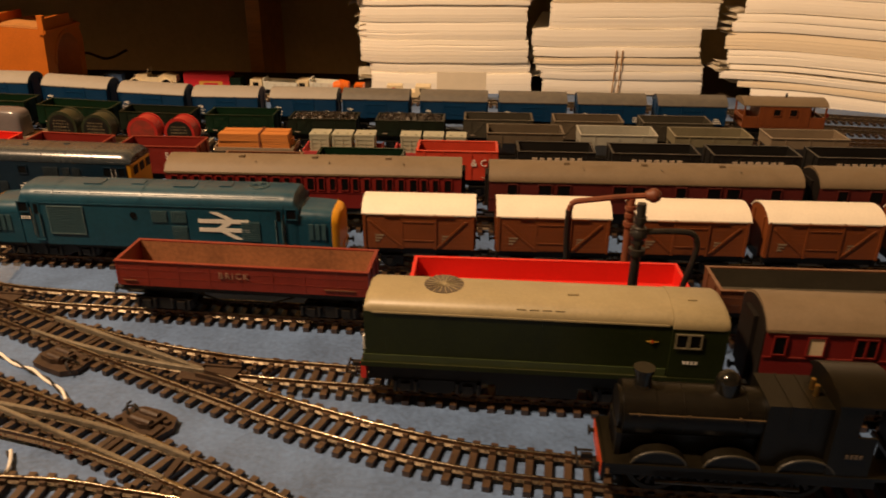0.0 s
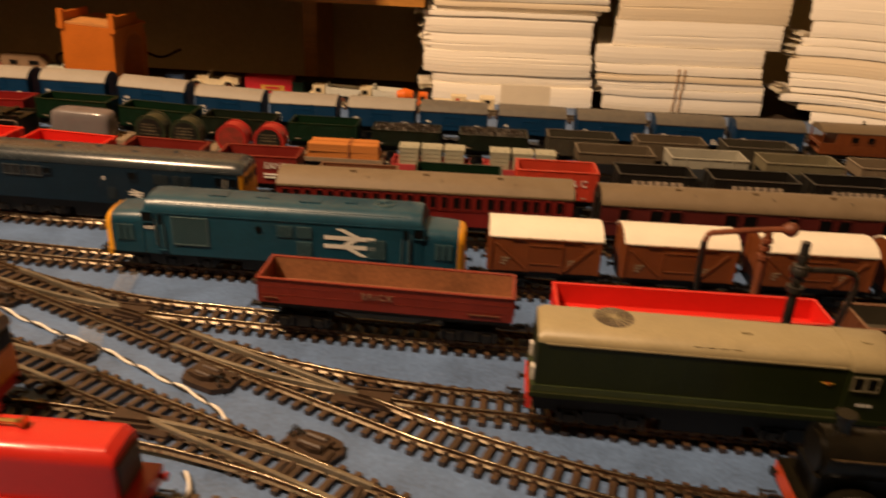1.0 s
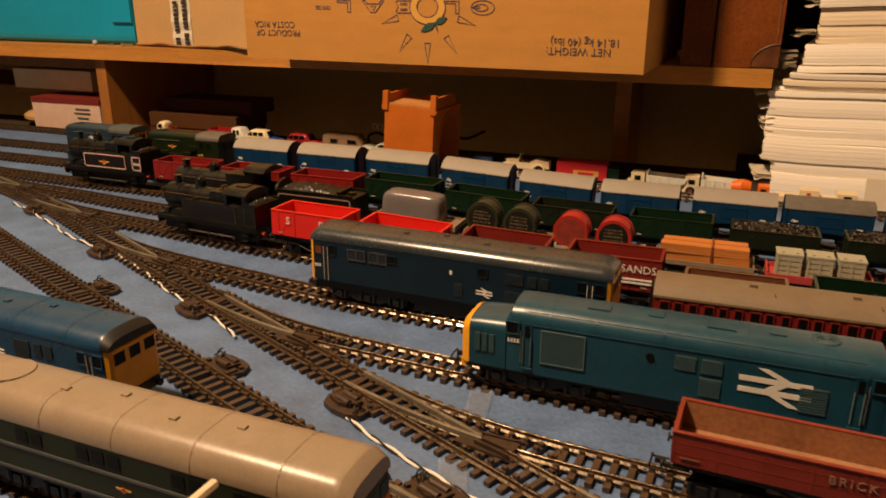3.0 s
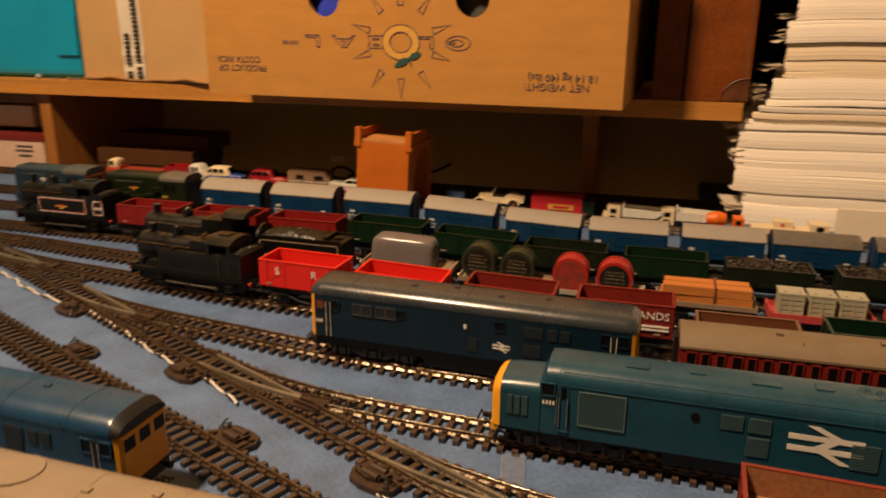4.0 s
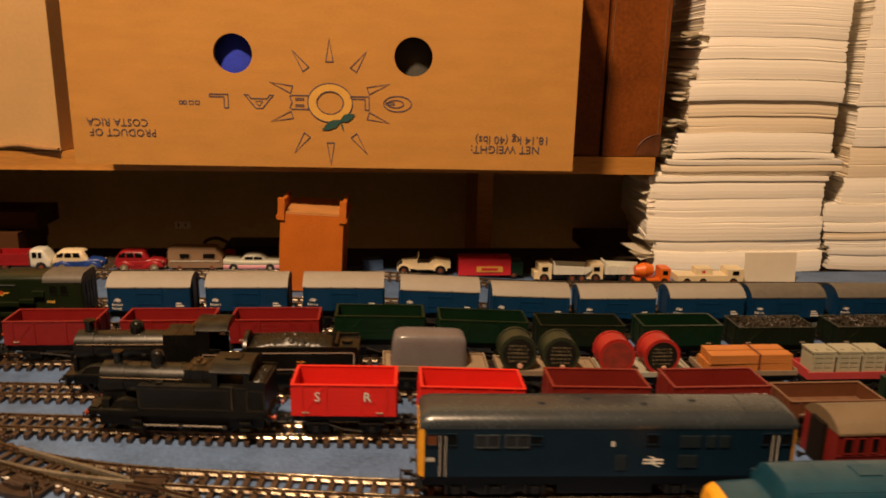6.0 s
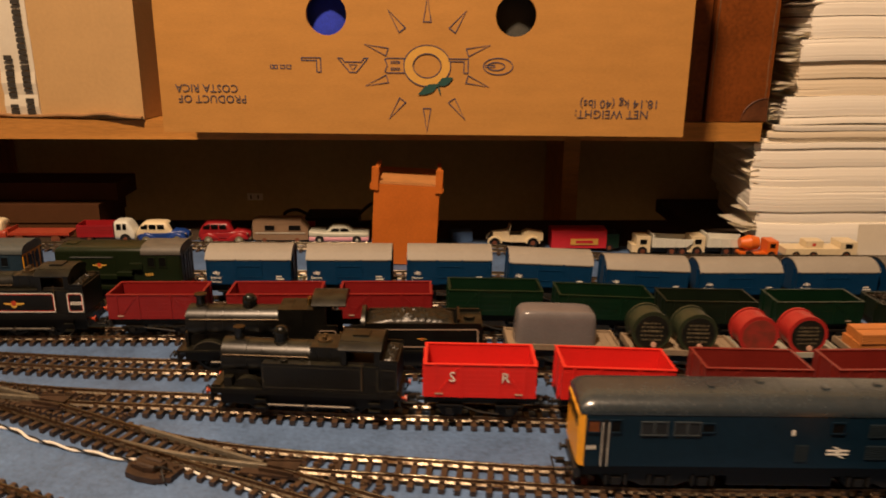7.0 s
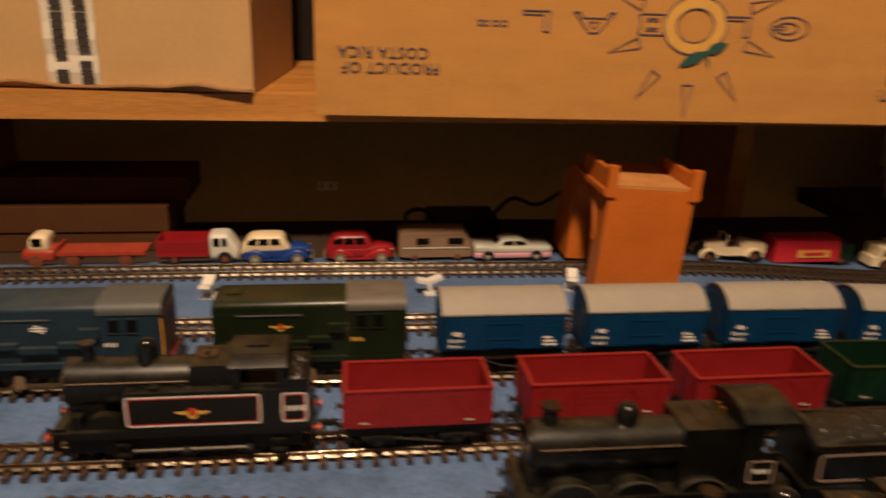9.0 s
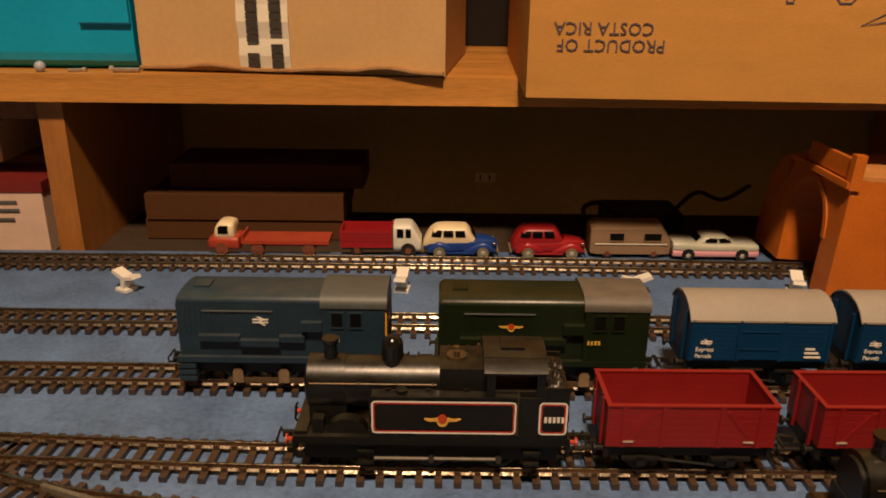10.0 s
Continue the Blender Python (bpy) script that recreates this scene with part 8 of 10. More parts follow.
    part("tender_coal", lumps(t0 + 0.004, t1 - 0.020, -w * 0.84, w * 0.84, 0.0431, 0.0060, 52, 26, 3), COAL, ob, "moulded black coal", smooth=True)
    bm = bmesh.new()
    extrude_x(bm, [(y, z) for y, z in arch_roof(W * 0.92, 0.0432, 0.0525, 12)], t0 + 0.0010, t0 + 0.0036)
    part("coal_front_plate", bm, mt, ob, "dusty curved plate", smooth=True)
    bm = bmesh.new()
    extrude_y(bm, [(t1 - 0.020, 0.0431), (t1 - 0.0185, 0.0431), (t1 - 0.0165, 0.0475), (t1 - 0.0185, 0.0480)], -w * 0.80, w * 0.80)
    part("coal_plate", bm, mt, ob)
    bm = bmesh.new()
    rod(bm, (t1 - 0.010, 0, 0.0431), (t1 - 0.010, 0, 0.0455), 0.0040, 14)
    part("water_filler", bm, mt, ob)
    for s in (-1, 1):
        part("tender_flare", B(t0 + 0.004, t1 - 0.002, *sorted((s * w * 0.94, s * w * 0.86)), 0.0431, 0.0455), mt, ob)
        bm = bmesh.new()
        outline_shape(bm, rounded(t0 + 0.005, t1 - 0.004, 0.0275, 0.0415, 0.0022), 0.0009, s * (w * 0.94 + 0.0004))
        part("tender_lining", bm, LINING if crest_mark else GREY_DK, ob, "faded cream lining")
        part("frame_plate", B(t0 + 0.002, t1 - 0.002, *sorted((s * 0.0112, s * 0.0122)), 0.0120, zp - 0.0021), UNDER, ob)
    if crest_mark:
        crest(ob, (t0 + t1) / 2, -w * 0.94 - 0.0004, 0.0340, 0.0065)
    for x in (t0 + 0.016, (t0 + t1) / 2, t1 - 0.016):
        wheel_pair(ob, x, 0.0085, spokes=10, mat=UNDER)
    part("tender_beam", B(t1 - 0.0006, t1 + 0.0008, -0.0150, 0.0150, 0.0155, zp), mt, ob)
    part("drawbar", B(h - 0.004, t0 + 0.004, -0.003, 0.003, 0.0180, 0.0200), UNDER, ob)
    buffers(ob, -h, t1, 0.0205, 0.0112)
    couplings(ob, -h, t1)
    return ob


# ---- coaches and other wagons ----
def coach(m, label, L, body, roof, ze, zr, wins, W=0.0345, dark_end=True, zf=0.0215, blind=None):
    """A bogie coach; wins: (start, end) of each window as shares of the length."""
    ob = thing("passenger_coach", label, "coach", m, "maroon coaches")
    h, w = L / 2, W / 2
    bm = bmesh.new()
    extrude_x(bm, body_outline(W, zf, ze, zr - 0.0012), -h, h)
    part("coach_body", bm, body, ob)
    bm = bmesh.new()
    o = arch_roof(W, ze + 0.0002, zr, 12, 0.0008, 0.0006)
    extrude_x(bm, o, -h - 0.0003, h + 0.0003)
    part("roof", bm, roof, ob, smooth=True)
    zw0, zw1 = ze - 0.0125, ze - 0.0035
    for s in (-1, 1):
        for a, b in wins:
            window(ob, -h + L * a, -h + L * b, s * (w + 0.0001), zw0, zw1, body if s < 0 else None, CREAM if (a, b) == blind else None)
        part("waist_strip", B(-h, h, *sorted((s * w, s * (w + 0.0004))), zw0 - 0.0024, zw0 - 0.0016), body, ob)
        part("gutter", B(-h, h, *sorted((s * w, s * (w + 0.0008))), ze - 0.0012, ze - 0.0004), roof, ob)
        part("solebar", B(-h + 0.004, h - 0.004, *sorted((s * (w - 0.004), s * (w - 0.002))), zf - 0.0038, zf - 0.0001), UNDER, ob)
    for s in (-1, 1):
        part("corridor_end", B(*sorted((s * h, s * (h + 0.0030))), -0.0068, 0.0068, zf + 0.001, ze + 0.001), END_DUSTY, ob, "black corridor connection", bevel=0.0012)
        if dark_end:
            bm = bmesh.new()
            extrude_x(bm, body_outline(W * 0.985, zf, ze, zr - 0.0016), *sorted((s * (h + 0.0001), s * (h + 0.0008))))
            part("end_panel", bm, END_DUSTY, ob)
    for x in (-h * 0.5, 0.0, h * 0.5):
        part("roof_vent", B(x - 0.002, x + 0.002, -0.0055, -0.0020, zr - 0.0008, zr + 0.0012), roof, ob, bevel=0.0004)
        part("roof_joint", B(x + 0.012, x + 0.0124, -W * 0.36, W * 0.36, zr - 0.0019, zr - 0.0015), BLACK, ob)
    for s in (-1, 1):
        bogie(ob, s * (h - 0.040), 0.034, r=0.0062, axles=2)
    part("battery_box", B(-0.02, 0.01, -0.012, -0.006, 0.0115, 0.0177), UNDER, ob)
    part("underframe", B(-h + 0.004, h - 0.004, -0.008, 0.008, zf - 0.0035, zf - 0.0001), UNDER, ob)
    buffers(ob, -h, h, 0.0195)
    couplings(ob, -h, h)
    return ob


def bogie_open(m, label, L, zt, body, inside, W=0.0315, zf=0.0262, word=None, kind="bogie_wagon"):
    """A long shallow bogie open wagon with panelled sides."""
    ob = thing(kind, label, "wagon", m)
    h, w, t = L / 2, W / 2, 0.0014
    for s in (-1, 1):
        bm = bmesh.new()
        box(bm, -h, h, *sorted((s * w, s * (w - t))), zf, zt)
        part("side_wall", bm, body, ob)
        n = 8
        for i in range(n + 1):
            x = -h + L * i / n
            x = max(-h + 0.0006, min(h - 0.0006, x))
            part("side_rib", B(x - 0.0006, x + 0.0006, *sorted((s * w, s * (w + 0.0002))), zf, zt - 0.0006), body, ob)
        for z in (zf + (zt - zf) * 0.35, zf + (zt - zf) * 0.68):
            part("plank_groove", B(-h + 0.001, h - 0.001, *sorted((s * w, s * (w + 0.00015))), z, z + 0.0003), body, ob)
        part("capping", B(-h - 0.0003, h + 0.0003, *sorted((s * (w + 0.0006), s * (w - t - 0.0003))), zt, zt + 0.0006), body, ob)
        part("end_wall", B(*sorted((s * h, s * (h - t))), -w + t, w - t, zf, zt), body, ob)
        part("capping", B(*sorted((s * (h + 0.0003), s * (h - t - 0.0003))), -w + t + 0.0003, w - t - 0.0003, zt, zt + 0.0006), body, ob)
        for y in (-w * 0.45, w * 0.45):
            part("end_rib", B(*sorted((s * h, s * (h + 0.0008))), y - 0.0007, y + 0.0007, zf, zt), body, ob)
    part("wagon_floor", B(-h + t, h - t, -w + t, w - t, zf + 0.0001, zf + 0.0014), inside, ob, "dusty wagon floor")
    for s in (-1, 1):
        part("inner_lining", B(-h + t, h - t, *sorted((s * (w - t), s * (w - t - 0.0003))), zf + 0.0015, zt - 0.0002), inside, ob)
    Y = -w - 0.0003
    if word:
        lettering(word, 0.0056, WORN_INK, ob, side(-0.004, Y - 0.0003, zf + (zt - zf) * 0.60), spread=1.25)
        for x, wd in ((-h + 0.004, 0.008), (h - 0.026, 0.018)):
            part("number_mark", B(x, x + wd, Y - 0.0004, Y, zf + 0.0032, zf + 0.0038), OPEN_BROWN, ob)
    bm = bmesh.new()
    box(bm, -h + 0.003, h - 0.003, -0.0095, 0.0095, zf - 0.0060, zf - 0.0001)
    for s in (-1, 1):
        box(bm, -h + 0.001, h - 0.001, *sorted((s * 0.0110, s * 0.0125)), zf - 0.0042, zf - 0.0001)
    part("underframe", bm, UNDER, ob)
    for s in (-1, 1):
        bm = bmesh.new()
        tube(bm, [(-h * 0.42, s * 0.0118, zf - 0.004), (-h * 0.2, s * 0.0118, zf - 0.0095), (h * 0.2, s * 0.0118, zf - 0.0095), (h * 0.42, s * 0.0118, zf - 0.004)], 0.0006, 5)
        part("truss_rod", bm, UNDER, ob)
        bogie(ob, s * (h - 0.025), 0.021, r=0.0058, axles=2, W=0.0125)
    buffers(ob, -h, h, zf - 0.004)
    couplings(ob, -h, h)
    return ob


def flat_wagon(m, label, L, body, zf=0.0235, W=0.030, lip=0.002):
    ob = thing("flat_wagon", label, "wagon", m, "loaded flat wagons")
    h, w = L / 2, W / 2
    part("deck", B(-h, h, -w, w, zf, zf + 0.0018), body, ob)
    n = 14
    for i in range(n):
        x = -h + L * i / n
        part("deck_plank", B(x + 0.0002, x + L / n - 0.0002, -w + 0.0012, w - 0.0012, zf + 0.0019, zf + 0.0022), body, ob)
    for s in (-1, 1):
        part("side_lip", B(-h, h, *sorted((s * w, s * (w - 0.0010))), zf + 0.0019, zf + 0.0018 + lip), body, ob)
        part("end_lip", B(*sorted((s * h, s * (h - 0.0012))), -w + 0.001, w - 0.001, zf + 0.0019, zf + 0.0018 + lip * 1.4), body, ob)
    four_wheel_chassis(ob, L, zf)
    return ob


def drum(m, label, body, face, r=0.0145, wd=0.019, word=True):
    """A cable drum lying on its rim, flanges to the viewer."""
    ob = thing("cable_drum", label, "cable drum", m, "cable drums on wagons")
    for s in (-1, 1):
        bm = bmesh.new()
        rod(bm, (0, s * wd / 2, r), (0, s * (wd / 2 - 0.0018), r), r, 28)
        fl = part("flange", bm, body, ob)
        bm = bmesh.new()
        rod(bm, (0, s * (wd / 2 + 0.0003), r), (0, s * wd / 2, r), r * 0.82, 28)
        part("flange_face", bm, face, fl)
        if word and s < 0:
            rng = random.Random(int((m.translation.x + 3) * 1000))
            for k in range(5):
                z = r + (-0.52, -0.24, 0.04, 0.30, 0.54)[k] * r * 0.78
                hw = 0.70 * math.sqrt(max(1e-9, (r * 0.80) ** 2 - (z - r) ** 2))
                x = -hw
                while x < hw - 0.001:
                    d = rng.uniform(0.0010, 0.0026)
                    part("maker_bar", B(x, min(x + d, hw), -wd / 2 - 0.0006, -wd / 2 - 0.0003, z - 0.0006, z + 0.0006), DRUM_INK, fl)
                    x += d + rng.uniform(0.0005, 0.0012)
            bm = bmesh.new()
            rod(bm, (0.002, -wd / 2 - 0.0012, r * 0.36), (0.002, -wd / 2 - 0.0003, r * 0.36), 0.0020, 12)
            part("drum_bolt", bm, BOLT_PINK, fl, "pale pink peg")
    bm = bmesh.new()
    rod(bm, (0, -wd / 2 + 0.002, r), (0, wd / 2 - 0.002, r), r * 0.93, 24)
    part("cable_barrel", bm, body, ob, smooth=True)
    return ob


def hopper(m, label, L, zt, body, W=0.032):
    ob = thing("hopper_wagon", label, "wagon", m, "grey hopper wagons")
    h, w, t = L / 2, W / 2, 0.0012
    zm, zf = zt - 0.009, 0.0215
    # sloping hopper as a tapering shell open on top
    rings = [(h * 0.55, w * 0.55, zf), (h, w, zm), (h, w, zt)]
    bm = bmesh.new()

    def ring(k, off):
        a, b, z = rings[k]
        return [bm.verts.new((sx * (a - off), sy * (b - off), z + (0.001 if off and k == 0 else 0))) for sx, sy in ((-1, -1), (1, -1), (1, 1), (-1, 1))]
    o, i = [ring(k, 0) for k in range(3)], [ring(k, t) for k in range(3)]
    for k in range(2):
        for q in range(4):
            bm.faces.new((o[k][q], o[k][(q + 1) % 4], o[k + 1][(q + 1) % 4], o[k + 1][q]))
            bm.faces.new((i[k][q], i[k + 1][q], i[k + 1][(q + 1) % 4], i[k][(q + 1) % 4]))
    for q in range(4):
        bm.faces.new((o[2][q], o[2][(q + 1) % 4], i[2][(q + 1) % 4], i[2][q]))
    bm.faces.new(o[0][::-1])
    bm.faces.new(i[0])
    part("hopper_shell", bm, body, ob)
    for s in (-1, 1):
        part("capping", B(-h - 0.0006, h + 0.0006, *sorted((s * (w + 0.0007), s * (w - t))), zt + 0.0001, zt + 0.0010), body, ob)
        part("capping", B(*sorted((s * (h + 0.0007), s * (h - t))), -w + t, w - t, zt + 0.0001, zt + 0.0010), body, ob)
        for x in (-h * 0.62, 0, h * 0.62):
            part("side_rib", B(x - 0.0007, x + 0.0007, *sorted((s * w, s * (w + 0.0006))), zm - 0.004, zt), body, ob)
        for y in (-w * 0.9, w * 0.9 - 0.0012):
            part("corner_post", B(*sorted((s * h, s * (h - 0.0015))), y, y + 0.0012, 0.0237, zm), body, ob)
    four_wheel_chassis(ob, L, 0.0235)
    return ob


def brake_van(m):
    ob = thing("brake_van", "orange brown brake van with verandas and a pale roof", "wagon", m)
    L, W = 0.086, 0.032
    h, w = L / 2, W / 2
    zf, ze, zr = 0.0235, 0.0465, 0.0525
    part("cabin", B(-h * 0.62, h * 0.62, -w, w, zf + 0.0002, ze), BAUXITE, ob)
    part("deck", B(-h, h, -w, w, zf - 0.0012, zf), BAUXITE, ob)
    for s in (-1, 1):
        for y in (-w, w - 0.0015):
            part("veranda_post", B(*sorted((s * h, s * (h - 0.0015))), y, y + 0.0015, zf + 0.0001, ze), BAUXITE, ob)
            part("veranda_side", B(*sorted((s * h * 0.63, s * (h - 0.0016))), y, y + 0.0012, zf + 0.0001, zf + 0.011), BAUXITE, ob)
        part("veranda_rail", B(*sorted((s * h, s * (h - 0.0012))), -w + 0.0016, w - 0.0016, zf + 0.007, zf + 0.0105), BAUXITE, ob)
        for i in range(7):
            x = -h * 0.55 + i * h * 0.18
            part("side_board", B(x, x + 0.0030, *sorted((s * w, s * (w + 0.0003))), zf + 0.0010, ze - 0.002), BAUXITE, ob)
        window(ob, -0.012, -0.005, s * (w + 0.0003), ze - 0.0105, ze - 0.004, BAUXITE)
        window(ob, 0.005, 0.012, s * (w + 0.0003), ze - 0.0105, ze - 0.004, BAUXITE)
        part("footboard", B(-h, h, *sorted((s * 0.0150, s * 0.0180)), 0.0100, 0.0109), UNDER, ob)
    bm = bmesh.new()
    extrude_x(bm, arch_roof(W, ze + 0.0002, zr), -h - 0.001, h + 0.001)
    part("roof", bm, ROOF_COACH, ob, smooth=True)
    bm = bmesh.new()
    rod(bm, (0.004, 0, zr - 0.001), (0.004, 0, zr + 0.004), 0.0012, 8)
    part("stove_pipe", bm, UNDER, ob)
    bm = bmesh.new()
    rod(bm, (h + 0.0005, -w + 0.004, zf + 0.013), (h + 0.003, -w + 0.004, zf + 0.013), 0.0024, 10)
    part("tail_lamp", bm, RED_PAINT, ob, "red tail lamp")
    four_wheel_chassis(ob, L, zf - 0.0013)
    return ob


def tank_wagon(m):
    ob = thing("tank_wagon", "cream and tan cylindrical tank wagon", "wagon", m)
    L, r = 0.076, 0.0128
    h = L / 2
    bm = bmesh.new()
    zc = 0.0240 + r
    n = 20
    rings = []
    for x, k in ((-h + 0.002, 0.55), (-h + 0.003, 0.86), (-h + 0.006, 1.0), (h - 0.006, 1.0), (h - 0.003, 0.86), (h - 0.002, 0.55)):
        rings.append((x, [(r * k * math.cos(2 * math.pi * i / n), zc + r * k * math.sin(2 * math.pi * i / n)) for i in range(n)]))
    loft_x(bm, rings)
    part("tank_barrel", bm, CREAM, ob, smooth=True)
    bm = bmesh.new()
    rod(bm, (h - 0.0035, 0, zc), (h - 0.0012, 0, zc), r * 0.98, 24, r * 0.75)
    part("tank_end", bm, material("tan_tank_end", (0.46, 0.24, 0.10), 0.45), ob, smooth=True)
    for x in (-0.022, 0.022):
        part("saddle", B(x - 0.002, x + 0.002, -0.010, 0.010, 0.0237, 0.0300), BLACK, ob)
    for s in (-1, 1):
        part("end_stay", B(*sorted((s * (h - 0.0008), s * (h + 0.0008))), -0.0125, 0.0125, 0.0237, 0.0310), BLACK, ob)
    four_wheel_chassis(ob, L, 0.0235)
    return ob


# ---- the trains, siding by siding ----
def van_line():
    return smooth_path([(-1.7, 0.926), (-1.2, 0.922), (-0.85, 0.918), (-0.4, 0.913), (0.0, 0.911), (0.45, 0.905), (0.8, 0.89)], 0.004)


def trains():
    # single-cab diesel and maroon coach
    diesel_20(place_on("class20", 0.0895))
    coach(place_on("class20", 0.3075), "crimson model coach with a tan roof and pale window panes", 0.232, MAROON, ROOF_COACH, 0.0565, 0.0655,
          [(0.018, 0.040), (0.084, 0.114), (0.176, 0.193), (0.198, 0.215), (0.288, 0.322), (0.328, 0.362), (0.378, 0.412), (0.418, 0.452), (0.53, 0.58), (0.64, 0.69), (0.75, 0.80), (0.86, 0.90), (0.93, 0.96)], blind=(0.084, 0.114))
    lad = smooth_path([(-0.035, 0.3845), (0.041, 0.3585), (0.10, 0.3495), (0.17, 0.3445), (0.45, 0.338), (0.8, 0.336)], 0.004)
    tender_engine(place_on(lad, 0.1685), "worn black model steam engine with splashers and tender", STEAM_CLEAN, red_front=True, crest_mark=False)
    # long shallow wagons
    bogie_open(place_on("brick", -0.0770), "dull red bogie brick wagon with white lettering and dusty floor", 0.150, 0.0415, BRICKRED, DUSTY, word="BRICK")
    bogie_open(place_on("brick", 0.0990), "bright red plastic bogie open wagon, empty", 0.156, 0.0385, BRIGHTRED, BRIGHTRED, zf=0.0250)
    bogie_open(place_on("brick", 0.2690), "brown bogie open wagon with a dark inside", 0.150, 0.0375, OPEN_BROWN, GREY_DK, zf=0.0240)
    # blue nose-end diesel and brown vans with white roofs
    diesel_37(place_on("class37", -0.1540))
    for x in (0.020, 0.108, 0.197, 0.282, 0.370):
        box_van("brown model goods van with a white roof and braced doors", place_on("class37", x), 0.0735, BAUXITE, ROOF_WHITE, 0.0485, 0.0555, door_diag=True, group="brown goods vans")
    # dark blue diesel and maroon coaches
    diesel_31(place_on("class31", -0.3125) @ pose(0.002, 0.003, 0, 0, 0, -1.2), "dark blue model diesel with yellow ends and a satin grey roof", BLUE31, ROOF31, YELLOW, zf=0.0235)
    w1 = [(0.02 + 0.0385 * i, 0.02 + 0.0385 * i + (0.017 if i % 3 else 0.022)) for i in range(25)]
    w2 = [(0.06, 0.09), (0.16, 0.20), (0.22, 0.26), (0.40, 0.44), (0.46, 0.50), (0.60, 0.63), (0.70, 0.74), (0.76, 0.80), (0.90, 0.93)]
    coach(place_on("class31", -0.0655), "crimson compartment coach with many doors and a tan roof", 0.223, MAROON, ROOF_COACH, 0.0485, 0.0570, w1, dark_end=False)
    coach(place_on("class31", 0.1825), "maroon parcels coach with barred windows and a tan roof", 0.231, MAROON_D, ROOF_COACH, 0.0465, 0.0560, w2)
    coach(place_on("class31", 0.4250), "maroon parcels coach with barred windows and a tan roof", 0.231, MAROON_D, ROOF_COACH, 0.0465, 0.0560, w2)
    # small black tank engine and open wagons
    tank_engine(place_on("opens", -0.5710), False, label="dusty unlined black model tank engine")
    sr = planked_open("bright red open wagon with large white letters", place_on("opens", -0.4650), 0.0680, 0.0448, BRIGHTRED, group="red open wagons", W=0.032)
    lettering("S", 0.0092, WHITE, sr, side(-0.0170, -0.0168, 0.0370))
    lettering("R", 0.0092, WHITE, sr, side(0.0152, -0.0168, 0.0370))
    lm = planked_open("bright red open wagon with three white letters", place_on("opens", -0.3825), 0.0690, 0.0448, BRIGHTRED, group="red open wagons", W=0.032)
    for t, x in (("L", -0.018), ("M", 0.002), ("S", 0.021)):
        lettering(t, 0.0082, WHITE, lm, side(x, -0.0168, 0.0375))
    planked_open("dark red open wagon with worn white lettering", place_on("opens", -0.2965), 0.0665, 0.0470, DARKRED, group="red open wagons")
    sa = planked_open("dark red open wagon lettered for sand traffic", place_on("opens", -0.2125), 0.0675, 0.0470, DARKRED, group="red open wagons")
    lettering("SANDS", 0.0080, WHITE, sa, side(0.0185, -0.0162, 0.0395))
    for i in range(2):
        part("small_print", B(0.006, 0.031, -0.0168, -0.0161, 0.0315 - 0.0026 * i, 0.0327 - 0.0026 * i), WHITE, sa)
    planked_open("brown open wagon hidden behind the coach", place_on("opens", -0.1290), 0.0680, 0.0350, OPEN_BROWN, group="red open wagons")
    planked_open("green open wagon behind the coach", place_on("opens", -0.0420), 0.0740, 0.0400, OPEN_GREEN, group="open wagons")
    cr = planked_open("orange red coal wagon with white letters and black inside", place_on("opens", 0.0410), 0.0680, 0.0480, material("orange_red_wagon", (0.50, 0.045, 0.02), 0.45), BLACK_W)
    lettering("& C", 0.0085, WHITE, cr, side(0.0185, -0.0162, 0.0385))
    for x in (0.1235, 0.2055, 0.2880, 0.3725):
        bw = planked_open("black coal wagon with white lettering on its side", place_on("opens", x), 0.0640 if x < 0.2 else 0.0720, 0.0490, BLACK_W, group="black coal wagons", bars=False)
        for i in range(7):
            part("maker_bar", B(-0.020 + 0.0062 * i, -0.0160 + 0.0062 * i, -0.0163, -0.0156, 0.0405, 0.0445), FLAT_PALE, bw)
    # tender engine, loaded flats and hoppers
    tender_engine(place_on("flats", -0.6090) @ Matrix.Diagonal((1, 1, 0.90, 1)), "dusty black model steam engine with lined tender", L=0.120, tender=0.0865)
    flat_wagon(place_on("flats", -0.4010), "tan flat wagon under a grey sheeted load", 0.0800, FLAT_TAN)
    m = place_on("flats", -0.4020)
    ob = thing("sheeted_load", "shiny grey sheeted container load on a flat wagon", "wagon load", m @ pose(-0.004, 0, 0.0258))
    bm = bmesh.new()
    rings = []
    for z, k in ((0.0, 1.0), (0.006, 0.995), (0.014, 0.975), (0.018, 0.955), (0.0205, 0.915), (0.0220, 0.85), (0.0226, 0.74), (0.0228, 0.5), (0.0228, 0.2)):
        rings.append([bm.verts.new((0.0292 * k * math.copysign(abs(math.cos(a)) ** 0.32, math.cos(a)), 0.0125 * k * math.copysign(abs(math.sin(a)) ** 0.32, math.sin(a)), z))
                      for a in [2 * math.pi * (i + 0.5) / 40 for i in range(40)]])
    for p, q in zip(rings, rings[1:]):
        for i in range(40):
            bm.faces.new((p[i], p[(i + 1) % 40], q[(i + 1) % 40], q[i]))
    bm.faces.new(rings[0][::-1])
    bm.faces.new(rings[-1])
    part("sheet", bm, CONTAINER, ob, smooth=True)
    for x in (-0.018, 0.0, 0.018):
        part("rope_fold", B(x - 0.0003, x + 0.0003, -0.0127, -0.0124, 0.001, 0.004), CONTAINER, ob)
    flat_wagon(place_on("flats", -0.3140), "tan flat wagon carrying two dark cable drums", 0.0790, FLAT_TAN)
